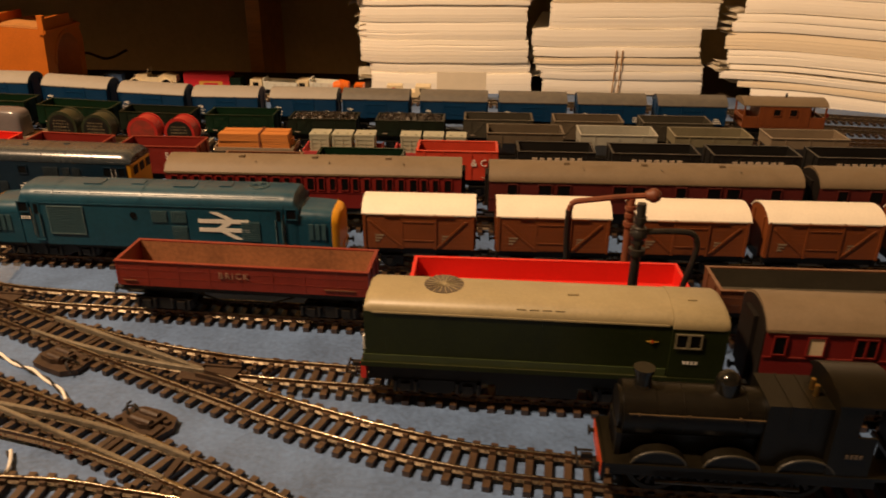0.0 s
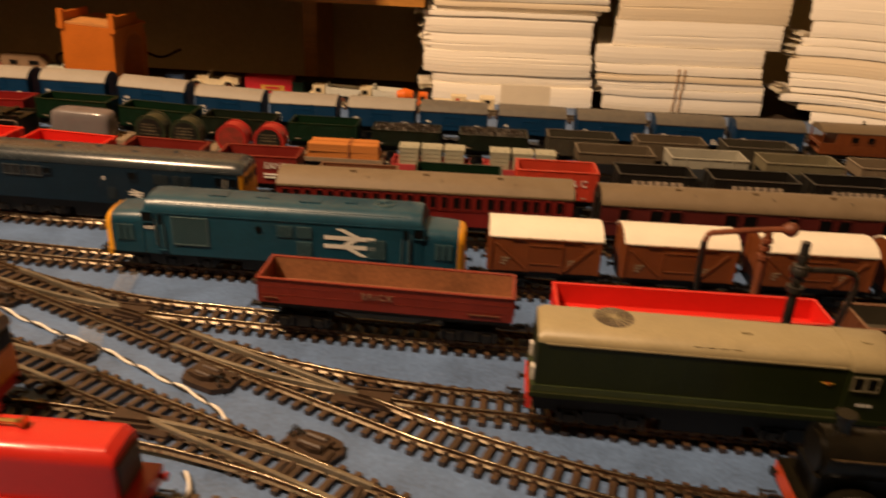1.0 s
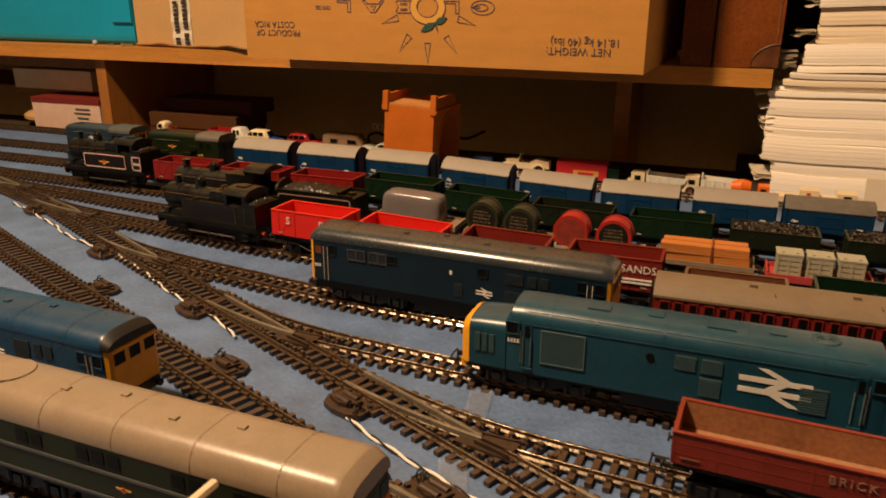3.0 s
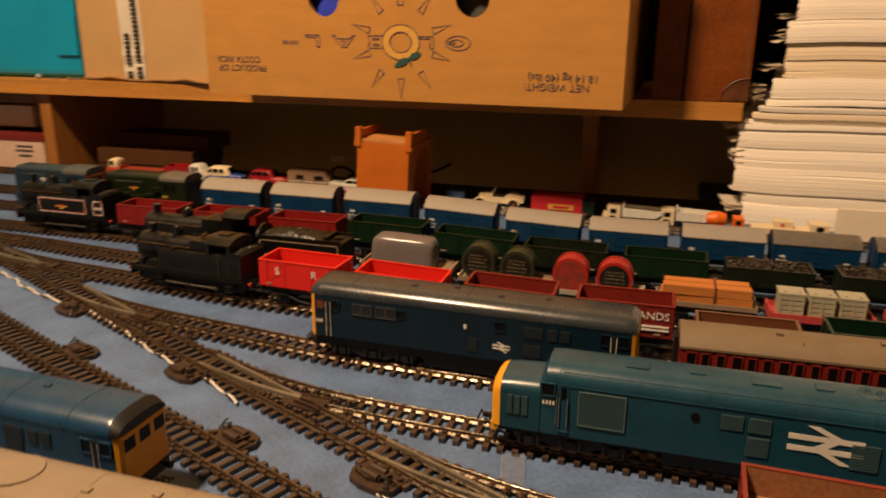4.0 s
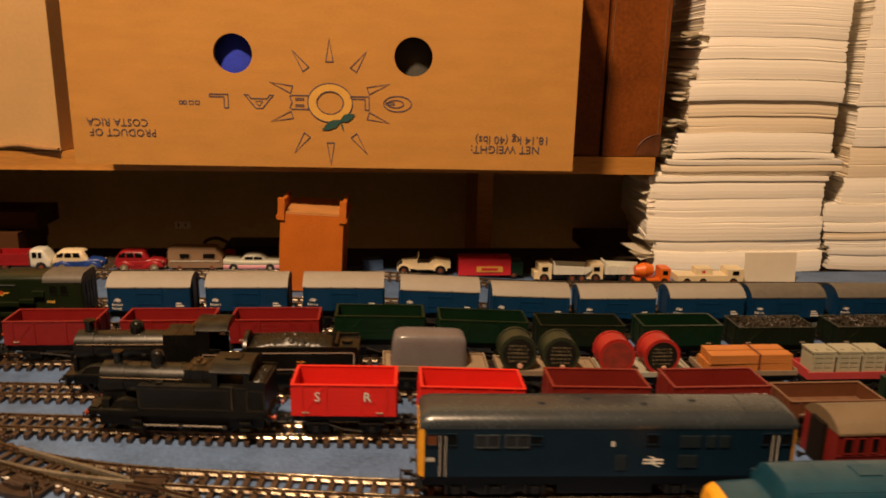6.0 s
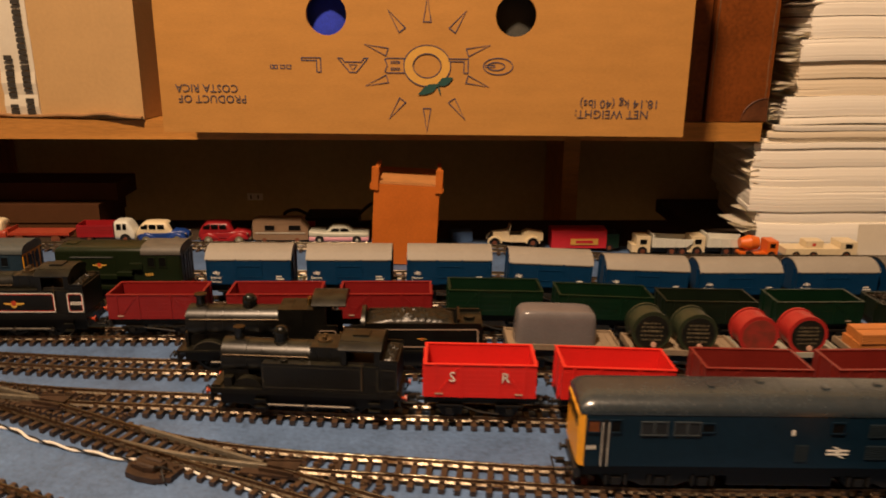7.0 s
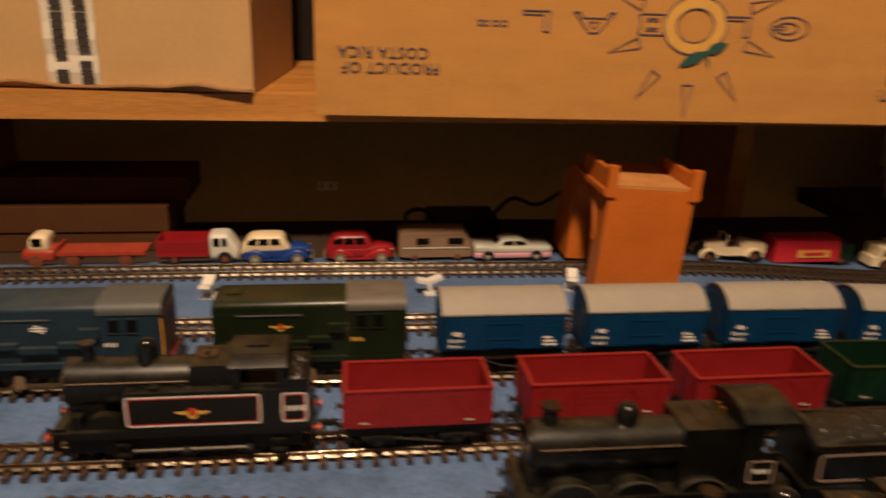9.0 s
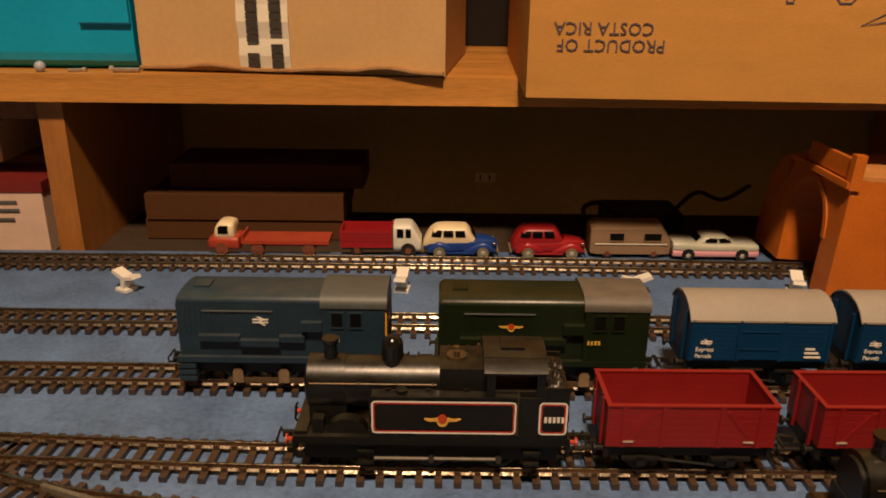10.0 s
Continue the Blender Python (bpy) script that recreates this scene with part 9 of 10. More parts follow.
    flat_wagon(place_on("flats", -0.2360), "pale flat wagon carrying two red cable drums", 0.0720, GREY_LT)
    for x, b, f, wd in ((-0.3355, DRUM_DARK, DRUM_FACE, True), (-0.3020, DRUM_DARK, DRUM_FACE, True), (-0.2570, DRUM_RED, DRUM_WORN, False), (-0.2210, DRUM_RED, DRUM_FACE, True)):
        drum(place_on("flats", x) @ pose(-0.003, -0.001, 0.0240), "dark green cable drum with pale markings" if b is DRUM_DARK else "red cable drum with a darker face", b, f, word=wd)
    flat_wagon(place_on("flats", -0.1530), "tan flat wagon loaded with orange timber", 0.0760, FLAT_TAN)
    for k, (y, z, L) in enumerate(((-0.008, 0.0258, 0.068), (0.004, 0.0258, 0.068), (-0.0085, 0.0331, 0.066), (0.0035, 0.0331, 0.064))):
        ob = thing("timber_baulk", "orange sawn timber stack on a flat wagon", "timber", place_on("flats", -0.1530) @ pose(0, y, z, 0, 0, 0.4 * (k - 1)), "timber on the wagon")
        for i in range(3):
            part("plank", B(-L / 2, L / 2, -0.0052, 0.0052, 0.0024 * i, 0.0024 * i + 0.0022), TIMBER, ob)
    ob = thing("timber_strap", "dark strap round the timber load", "strap", place_on("flats", -0.1530) @ pose(0.006, -0.0020, 0.0258))
    bm = bmesh.new()
    box(bm, -0.0008, 0.0008, -0.0123, -0.0118, 0, 0.0152)
    box(bm, -0.0008, 0.0008, -0.0118, 0.0118, 0.0146, 0.0152)
    part("band", bm, RUST, ob)
    for x in (-0.0695, 0.0165):
        flat_wagon(place_on("flats", x), "pink red low wagon carrying pale crates", 0.0740, LOWRED, lip=0.004, zf=0.0195)
        for i in range(3):
            ob = thing("crate", "pale grey slatted crate standing on a low wagon", "crate", place_on("flats", x + (i - 1) * 0.0215) @ Matrix.Translation((0, 0, 0.0218)) @ Matrix.Diagonal((1, 1, 1.12, 1)), "crates on low wagons")
            part("crate_box", B(-0.0088, 0.0088, -0.0085, 0.0085, 0.0, 0.0150), CRATE, ob)
            part("crate_lid", B(-0.0096, 0.0096, -0.0092, 0.0092, 0.0151, 0.0164), CRATE, ob, bevel=0.0003)
            for j in range(4):
                z = 0.0010 + j * 0.0036
                part("slat", B(-0.0092, 0.0092, -0.0091, -0.0086, z, z + 0.0026), CRATE, ob)
            for xx in (-0.0088, -0.0008, 0.0072):
                part("batten", B(xx, xx + 0.0016, -0.0096, -0.0092, 0.0004, 0.0146), CRATE, ob)
            for xx in (-0.006, 0.004):
                part("lid_knob", B(xx, xx + 0.002, -0.006, -0.003, 0.0165, 0.0173), CRATE, ob)
    for x, mt, lb in ((0.1020, GREY_W, "grey brown model hopper wagon, empty"), (0.1875, GREY_LT, "pale grey model hopper wagon, empty"), (0.2735, GREY_OL, "dull olive grey model hopper wagon, empty"),
                      (0.3600, GREY_TN, "tan grey model hopper wagon, empty")):
        hopper(place_on("flats", x), lb, 0.0700, 0.0460, mt)
    # lined tank engine, red and green opens, scrap and grey opens
    tank_engine(place_on("tank", -0.8150), True, label="black lined model tank engine with a gold crest")
    for x in (-0.7050, -0.6140, -0.5280):
        planked_open("crimson open wagon, empty", place_on("tank", x), 0.0720, 0.0385, CRIMSON, zf=0.0208, group="crimson open wagons", planks=6)
    for x, mt, L in ((-0.4430, OPEN_GREEN, 0.0735), (-0.3570, OPEN_GREEN, 0.0750), (-0.2720, OPEN_DGREEN, 0.0735), (-0.1840, OPEN_GREEN, 0.0700)):
        planked_open("green open wagon, empty" if mt is OPEN_GREEN else "dark green open wagon, empty", place_on("tank", x), L, 0.0415, mt, group="green open wagons", planks=5)
    for x in (-0.0995, -0.0105):
        planked_open("dark wagon heaped with rusty scrap", place_on("tank", x), 0.0690, 0.0390, OPEN_DGREEN, load=SCRAP, group="scrap wagons", planks=5)
    for x, mt in ((0.0790, GREY_DK), (0.1690, GREY_W), (0.2570, GREY_DK)):
        planked_open("grey steel mineral wagon, empty", place_on("tank", x), 0.0690, 0.0415, mt, group="grey mineral wagons", planks=3)
    # small shunters, blue parcels vans, brake van
    vl = van_line()
    shunter_08(place_on(vl, -0.8920), "dusty blue model shunter with a white arrow", BLUE08, ROOF08, "arrow", YELLOW)
    shunter_08(place_on(vl, -0.7590), "dusty green model shunter with a gold crest", GREEN08, ROOF_DGREY, "crest", GREEN08)
    for i, x in enumerate((-0.6480, -0.5620, -0.4755, -0.3890, -0.3035, -0.2195, -0.1330, -0.0535, 0.0320, 0.1175, 0.2020, 0.2875)):
        box_van("blue parcels van with white lettering and a %s roof" % ("pale grey" if i < 7 else "dark grey"), place_on(vl, x), 0.0725, VANBLUE, ROOF_GREY if i < 7 else ROOF_DGREY,
                    0.0445, 0.0528, writing=True, group="blue parcels vans")
    brake_van(place_on(vl, 0.3850))
    # nearer trains
    red = smooth_path([(-0.8, 0.35), (-0.4, 0.329), (-0.22, 0.3225), (-0.13, 0.3225)], 0.004)
    red_shunter(place_on(red, -0.2060))
    tank_wagon(place_on(red, -0.3130))
    grn = smooth_path([(-0.8, 0.40), (-0.4, 0.3865), (-0.25, 0.3825)], 0.004)
    diesel_31(place_on(grn, -0.3640), "green model diesel with a stone roof and an orange warning panel", GREEN, ROOF_STONE, END_GREEN, 0.219, True, material("orange_panel", (0.74, 0.215, 0.018), 0.45), True, zc=0.0585)
    blu = smooth_path([(-0.9, 0.472), (-0.55, 0.4560), (-0.41, 0.4505)], 0.004)
    diesel_31(place_on(blu, -0.5370), "rail blue model diesel with an orange yellow cab front", BLUE_FG, BLUE_FG, YELLOW, 0.219, zc=0.0565)
    # white plastic arm beside the tank wagon
    ob = thing("loading_arm", "white plastic loading arm with a hooked spout", "model crane", pose(-0.306, 0.290, 0.0))
    part("foot", B(-0.007, 0.007, -0.007, 0.007, 0.0006, 0.0030), CREAM, ob, bevel=0.0006)
    bm = bmesh.new()
    rod(bm, (0, 0, 0.003), (0, 0, 0.0565), 0.0021, 10)
    part("post", bm, CREAM, ob, smooth=True)
    bm = bmesh.new()
    tube(bm, [(-0.001, -0.012, 0.0555), (0.003, 0.025, 0.0580), (0.007, 0.060, 0.0600)], 0.0018, 8)
    part("arm", bm, CREAM, ob, smooth=True)
    bm = bmesh.new()
    tube(bm, smooth3([(0.003, -0.006, 0.0480), (0.009, 0.026, 0.0500), (0.014, 0.050, 0.0515), (0.017, 0.058, 0.0500), (0.0175, 0.0595, 0.0455)]), 0.0017, 8)
    part("spout", bm, CREAM, ob, smooth=True)
    for t in (0.25, 0.5, 0.75):
        bm = bmesh.new()
        rod(bm, (-0.001 + 0.008 * t, -0.012 + 0.072 * t, 0.0555 + 0.0045 * t), (0.003 + 0.011 * t, -0.006 + 0.056 * t, 0.0480 + 0.0035 * t), 0.0010, 6)
        part("strut", bm, CREAM, ob)


def water_crane():
    ob = thing("water_crane", "black model water crane with knobbly valve head and curved hose", "water crane", pose(0.1415, 0.4480, 0.0), "water cranes between the tracks")
    bm = bmesh.new()
    rod(bm, (0, 0, 0.0), (0, 0, 0.004), 0.006, 14)
    part("base", bm, BLACK, ob)
    bm = bmesh.new()
    rod(bm, (0, 0, 0.004), (0, 0, 0.066), 0.0026, 12)
    part("column", bm, BLACK, ob, smooth=True)
    bm = bmesh.new()
    for z, r in ((0.066, 0.0044), (0.072, 0.0036), (0.078, 0.0040), (0.084, 0.0032)):
        rod(bm, (0, 0, z), (0, 0, z + 0.003), r, 12)
    rod(bm, (0, 0, 0.064), (0, 0, 0.094), 0.0024, 12)
    ball(bm, (0, 0, 0.0775), 0.0048, seg=12)
    part("valve_head", bm, BLACK, ob, smooth=True)
    bm = bmesh.new()
    tube(bm, smooth3([(0.003, 0, 0.0785), (0.015, 0, 0.0790), (0.026, 0, 0.0785), (0.0300, 0, 0.0745), (0.0305, 0, 0.066), (0.026, 0, 0.045)]), 0.0017, 8)
    part("spout_hose", bm, BLACK, ob, smooth=True)
    # its taller twin behind the red wagon
    ob = thing("water_crane", "rusty brown model water crane with a ball end and hanging hose", "water crane", pose(0.1520, 0.5200, 0.0), "water cranes between the tracks")
    bm = bmesh.new()
    rod(bm, (0, 0, 0.0), (0, 0, 0.004), 0.006, 14)
    part("base", bm, BLACK, ob)
    bm = bmesh.new()
    rod(bm, (0, 0, 0.004), (0, 0, 0.052), 0.0026, 12)
    part("column", bm, RUST, ob, smooth=True)
    bm = bmesh.new()
    rod(bm, (0, 0, 0.052), (0, 0, 0.0700), 0.0022, 12)
    for z, r in ((0.0520, 0.0038), (0.0580, 0.0034), (0.0630, 0.0036)):
        rod(bm, (0, 0, z), (0, 0, z + 0.0025), r, 12)
    part("valve_head", bm, RUST, ob, smooth=True)
    bm = bmesh.new()
    tube(bm, smooth3([(0.011, 0, 0.0722), (-0.008, 0, 0.0706), (-0.028, 0, 0.0680), (-0.0352, 0, 0.0665), (-0.0375, 0, 0.0615)]), 0.0019, 8)
    part("upper_spout", bm, RUST, ob, smooth=True)
    bm = bmesh.new()
    rod(bm, (0.008, 0, 0.0722), (0.012, 0, 0.0722), 0.0026, 12, 0.0042)
    ball(bm, (0.0130, 0, 0.0722), 0.0046, seg=12)
    part("counterweight", bm, RUST, ob, smooth=True)
    bm = bmesh.new()
    tube(bm, [(-0.0375, 0, 0.0615), (-0.0376, 0, 0.045), (-0.0365, 0, 0.025)], 0.0021, 8)
    part("hose", bm, BLACK, ob, smooth=True)


# ---- toy road vehicles ----
def hull(stations, n=2.6, yc=0.0, seg=20, steps=4):
    """A rounded shell along x: stations of (x, half width, bottom, top), eased from one to the next, with squarish rings."""
    rows = []
    for i in range(len(stations) - 1):
        p0, p1, p2, p3 = (stations[max(0, min(len(stations) - 1, i + k))] for k in (-1, 0, 1, 2))
        for j in range(steps):
            t = j / steps
            rows.append([b + 0.5 * t * ((c - a) + t * ((2 * a - 5 * b + 4 * c - d) + t * (3 * (b - c) + d - a))) for a, b, c, d in zip(p0, p1, p2, p3)])
    rows.append(list(stations[-1]))
    bm = bmesh.new()
    rings = []
    for x, hw, z0, z1 in rows:
        ring = []
        for k in range(seg):
            a = 2 * math.pi * (k + 0.5) / seg
            c, sn = math.cos(a), math.sin(a)
            ring.append(bm.verts.new((x, yc + hw * math.copysign(abs(c) ** (2 / n), c), (z0 + z1) / 2 + (z1 - z0) / 2 * math.copysign(abs(sn) ** (2 / n), sn))))
        rings.append(ring)
    for p, q in zip(rings, rings[1:]):
        for k in range(seg):
            bm.faces.new((p[k], q[k], q[(k + 1) % seg], p[(k + 1) % seg]))
    bm.faces.new(rings[0])
    bm.faces.new(rings[-1][::-1])
    return bm


def hull_pane(stations, n, x0, x1, z0, z1, s, lean=0.0):
    """A window pane that follows the side of a rounded shell."""
    def y_at(x, z):
        for a, b in zip(stations, stations[1:]):
            if a[0] <= x <= b[0]:
                t = (x - a[0]) / (b[0] - a[0])
                hw, lo, hi = (a[k] + (b[k] - a[k]) * t for k in (1, 2, 3))
                f = min(0.97, abs((z - (lo + hi) / 2) / ((hi - lo) / 2)))
                return hw * (1 - f ** n) ** (1 / n)
        return 0.0
    bm = bmesh.new()
    grid = [[bm.verts.new((x0 + (x1 - x0) * i / 3 + lean * j / 3, s * (y_at(x0 + (x1 - x0) * i / 3 + lean * j / 3, z0 + (z1 - z0) * j / 3) + 0.0004), z0 + (z1 - z0) * j / 3)) for i in range(4)] for j in range(4)]
    for j in range(3):
        for i in range(3):
            bm.faces.new((grid[j][i], grid[j][i + 1], grid[j + 1][i + 1], grid[j + 1][i]))
    bmesh.ops.solidify(bm, geom=bm.faces[:], thickness=0.0003)
    return bm


def toy_car(label, m, L, lower, upper, W=0.026, H=0.024, name="toy_car", finned=False, panes=3):
    """A die-cast car facing +x: rounded shells for body, cabin and mudguards, windows, wheels with hubs, bumpers."""
    ob = thing(name, label, "toy vehicle", m, "toy vehicles beside the rear track")
    h, w = L / 2, W / 2
    wheel_r = 0.0046
    if finned:
        part("lower_body", hull([(-h, w * 0.86, 0.0036, 0.0082), (-h + 0.003, w * 0.98, 0.0030, 0.0086), (0, w, 0.0030, 0.0086), (h - 0.003, w * 0.98, 0.0030, 0.0086), (h, w * 0.86, 0.0036, 0.0082)], 6), lower, ob, "pink lower side", smooth=True)
        part("upper_body", hull([(-h - 0.0006, w * 0.84, 0.0074, 0.0122), (-h + 0.003, w * 0.97, 0.0072, 0.0132), (-h + 0.016, w * 0.99, 0.0072, 0.0138), (h - 0.024, w * 0.99, 0.0072, 0.0138),
                                 (h - 0.006, w * 0.97, 0.0072, 0.0150), (h + 0.0004, w * 0.88, 0.0074, 0.0146)], 5), upper, ob, smooth=True)
        cab = [(-h + L * 0.26, w * 0.70, 0.010, 0.0140), (-h + L * 0.34, w * 0.80, 0.009, H - 0.0020), (-h + L * 0.42, w * 0.82, 0.009, H), (h - L * 0.42, w * 0.82, 0.009, H + 0.0001), (h - L * 0.35, w * 0.80, 0.009, H - 0.0016), (h - L * 0.27, w * 0.72, 0.010, 0.0140)]
        a, b, za, zc, n = -h + L * 0.33, h - L * 0.33, 0.0148, H - 0.0018, 3.4
    else:
        zw = H * 0.56
        part("lower_body", hull([(-h + 0.001, w * 0.55, 0.0050, 0.0098), (-h + 0.005, w * 0.76, 0.0036, zw - 0.001), (-h + 0.014, w * 0.84, 0.0034, zw), (h - L * 0.36, w * 0.82, 0.0034, zw + 0.0010),
                                 (h - L * 0.20, w * 0.62, 0.0034, zw + 0.0008), (h - 0.005, w * 0.50, 0.0036, zw - 0.0002), (h, w * 0.38, 0.0050, zw - 0.0030)], 3.6), lower, ob, smooth=True)
        xw = h - L * 0.31
        cab = [(-h + 0.0004, w * 0.50, 0.0068, 0.0105), (-h + 0.0030, w * 0.70, 0.0062, 0.0165), (-h + 0.0075, w * 0.79, 0.006, H - 0.0026), (-h + 0.0135, w * 0.82, 0.006, H - 0.0002),
               (xw - 0.0110, w * 0.82, 0.006, H), (xw - 0.0055, w * 0.80, 0.006, H - 0.0012), (xw - 0.0010, w * 0.74, 0.0065, zw + 0.0030), (xw + 0.0015, w * 0.66, 0.007, zw)]
        a, b, za, zc, n = -h + 0.0065, xw - 0.0050, zw + 0.0028, H - 0.0030, 3.2
        for x, back in ((h - 0.0115, 0.0150), (-h + 0.0130, 0.0090)):
            for s in (-1, 1):
                fore = 0.0100 if x > 0 else 0.0115
                part("mudguard", hull([(x - back, w * 0.08, 0.0036, 0.0056), (x - back * 0.62, w * 0.20, 0.0036, 0.0092), (x - 0.002, w * 0.26, 0.0040, 0.0128), (x + 0.003, w * 0.26, 0.0042, 0.0126),
                                       (x + fore * 0.72, w * 0.22, 0.0044, 0.0095), (x + fore, w * 0.08, 0.0042, 0.0062)], 2.5, s * w * 0.74, 14), lower, ob, smooth=True)
        part("running_board", B(-h + 0.016, h - 0.018, -w * 0.93, w * 0.93, 0.0034, 0.0047), lower, ob, bevel=0.0005)
    part("cabin", hull(cab, n), upper, ob, smooth=True)
    for i in range(panes):
        x0, x1 = a + (b - a) * i / panes, a + (b - a) * (i + 0.80) / panes
        for s in (-1, 1):
            part("window", hull_pane(cab, n, x0, x1, za, zc, s, 0.0012 if i == 0 else (-0.0008 if i == panes - 1 else 0.0)), GLASS_DARK, ob)
    xe = cab[-1][0]
    bm = bmesh.new()
    zb, zt = cab[-1][3] + 0.0012, H - 0.0018
    bm.faces.new([bm.verts.new(v) for v in ((xe - 0.0002, -w * 0.56, zb), (xe - 0.0002, w * 0.56, zb), (xe - 0.0042, w * 0.50, zt), (xe - 0.0042, -w * 0.50, zt))])
    bmesh.ops.solidify(bm, geom=bm.faces[:], thickness=0.0004)
    part("windscreen", bm, GLASS_DARK, ob)
    for x in (-h + 0.0130, h - 0.0115):
        for s in (-1, 1):
            if finned:
                bm = bmesh.new()
                rod(bm, (x, s * (w - 0.002), wheel_r + 0.0004), (x, s * (w + 0.0001), wheel_r + 0.0004), wheel_r * 1.12, 18)
                part("wheel_arch", bm, BLACK, ob, "dark wheel arch")
            bm = bmesh.new()
            rod(bm, (x, s * (w - 0.004), wheel_r), (x, s * (w + 0.0005), wheel_r), wheel_r * (0.86 if finned else 1.0), 18)
            tw = part("wheel", bm, BLACK if finned else GREY_OL, ob, "worn rubber wheel")
            bm = bmesh.new()
            rod(bm, (x, s * (w + 0.0005), wheel_r), (x, s * (w + 0.0010), wheel_r), 0.0020, 12, 0.0014)
            part("hub", bm, GREY_LT, tw)
    for x0, x1 in ((h - 0.0004, h + 0.0010), (-h - 0.0010, -h + 0.0004)):
        part("bumper", B(x0, x1, -w * 0.80, w * 0.80, 0.0042, 0.0056), GREY_OL if not finned else STEEL, ob, bevel=0.0004)
    for s in (-1, 1):
        bm = bmesh.new()
        ball(bm, (h - (0.0002 if finned else 0.0026), s * w * (0.70 if finned else 0.60), 0.0108), 0.0015, seg=10)
        part("headlight", bm, STEEL, ob, smooth=True)
    return ob


def toy_wheels(parent, xs, w, r=0.005, mat=None):
    for x in xs:
        for s in (-1, 1):
            bm = bmesh.new()
            rod(bm, (x, s * (w - 0.0045), r), (x, s * w, r), r, 14)
            tw = part("wheel", bm, mat or BLACK, parent)
            bm = bmesh.new()
            rod(bm, (x, s * w, r), (x, s * (w + 0.0005), r), r * 0.5, 10)
            part("hub", bm, RUST, tw)


def road_vehicles():
    g = lambda x, y=1.126: gz(x, y) + 0.0004
    at = lambda x, y=1.126, a=0: pose(x, y, g(x, y), 0, 0, a)
    red_d = material("toy_crimson", (0.30, 0.012, 0.016), 0.35, vary=0.1)
    red_o = material("toy_rust_red", (0.36, 0.045, 0.018), 0.42, vary=0.15, dust=0.1)
    cream = material("toy_cream", (0.74, 0.62, 0.40), 0.4, vary=0.08)
    white = material("toy_white", (0.66, 0.66, 0.58), 0.4, vary=0.08)
    blue = material("toy_blue", (0.012, 0.045, 0.23), 0.35, vary=0.1)
    tan = material("toy_tan", (0.24, 0.155, 0.092), 0.42, vary=0.1)
    pink = material("toy_pink", (0.62, 0.30, 0.36), 0.4, vary=0.08)
    grey_w = material("toy_grey_white", (0.47, 0.48, 0.40), 0.35, vary=0.08)
    orange = material("toy_orange", (0.75, 0.15, 0.012), 0.4, vary=0.1)
    red_b = material("toy_red", (0.52, 0.02, 0.03), 0.38, vary=0.1)
    # articulated flat lorry with a cream cab roof
    ob = thing("articulated_lorry", "toy articulated lorry with a rust red flat trailer", "toy vehicle", at(-0.9465, 1.128), "toy vehicles beside the rear track")
    part("cab_lower", hull([(-0.0490, 0.0050, 0.0042, 0.0095), (-0.0465, 0.0085, 0.0034, 0.0128), (-0.0410, 0.0108, 0.0030, 0.0150), (-0.0330, 0.0112, 0.0030, 0.0154), (-0.0245, 0.0112, 0.0030, 0.0150), (-0.0225, 0.0100, 0.0034, 0.0140)], 3.6), red_o, ob, smooth=True)
    cab = [(-0.0425, 0.0070, 0.0120, 0.0165), (-0.0410, 0.0092, 0.0115, 0.0225), (-0.0375, 0.0100, 0.0110, 0.0262), (-0.0320, 0.0102, 0.0110, 0.0268), (-0.0275, 0.0098, 0.0110, 0.0258), (-0.0262, 0.0085, 0.0115, 0.0240)]
    part("cab_upper", hull(cab, 3.4), cream, ob, smooth=True)
    part("window", hull_pane(cab, 3.4, -0.0385, -0.0305, 0.0172, 0.0236, -1), GLASS_DARK, ob)
    part("trailer_deck", B(-0.0205, 0.0485, -0.0120, 0.0120, 0.0095, 0.0122), red_o, ob, bevel=0.0004)
    part("head_board", B(-0.0205, -0.0190, -0.0115, 0.0115, 0.0123, 0.0165), red_o, ob)
    part("trailer_frame", B(-0.015, 0.046, -0.0060, 0.0060, 0.0060, 0.0094), red_o, ob)
    toy_wheels(ob, (-0.0360, -0.008, 0.0325), 0.0115, 0.0050, RUST)
    # dropside lorry, cab to the right
    ob = thing("dropside_lorry", "toy lorry with a crimson open body and white cab", "toy vehicle", at(-0.8570, 1.128), "toy vehicles beside the rear track")
    part("load_floor", B(-0.0320, 0.0090, -0.0125, 0.0125, 0.0075, 0.0095), red_d, ob)
    for b in ((-0.0320, 0.0090, -0.0125, -0.0112, 0.0096, 0.0215), (-0.0320, 0.0090, 0.0112, 0.0125, 0.0096, 0.0215), (-0.0320, -0.0307, -0.0111, 0.0111, 0.0096, 0.0215), (0.0077, 0.0090, -0.0111, 0.0111, 0.0096, 0.0235)):
        part("drop_side", B(*b), red_d, ob, bevel=0.0003)
    cab = [(0.0095, 0.0100, 0.0040, 0.0242), (0.0105, 0.0112, 0.0036, 0.0254), (0.0160, 0.0114, 0.0034, 0.0258), (0.0235, 0.0114, 0.0034, 0.0254), (0.0275, 0.0112, 0.0034, 0.0205), (0.0305, 0.0110, 0.0036, 0.0150), (0.0318, 0.0098, 0.0044, 0.0130)]
    part("cab", hull(cab, 5), white, ob, smooth=True)
    for x0, x1 in ((0.0125, 0.0178), (0.0195, 0.0236)):
        part("window", hull_pane(cab, 5, x0, x1, 0.0158, 0.0226, -1), GLASS_DARK, ob)
    bm = bmesh.new()
    for s in (-1, 1):
        rod(bm, (0.0215, s * 0.0100, 0.0052), (0.0215, s * 0.0117, 0.0052), 0.0060, 18)
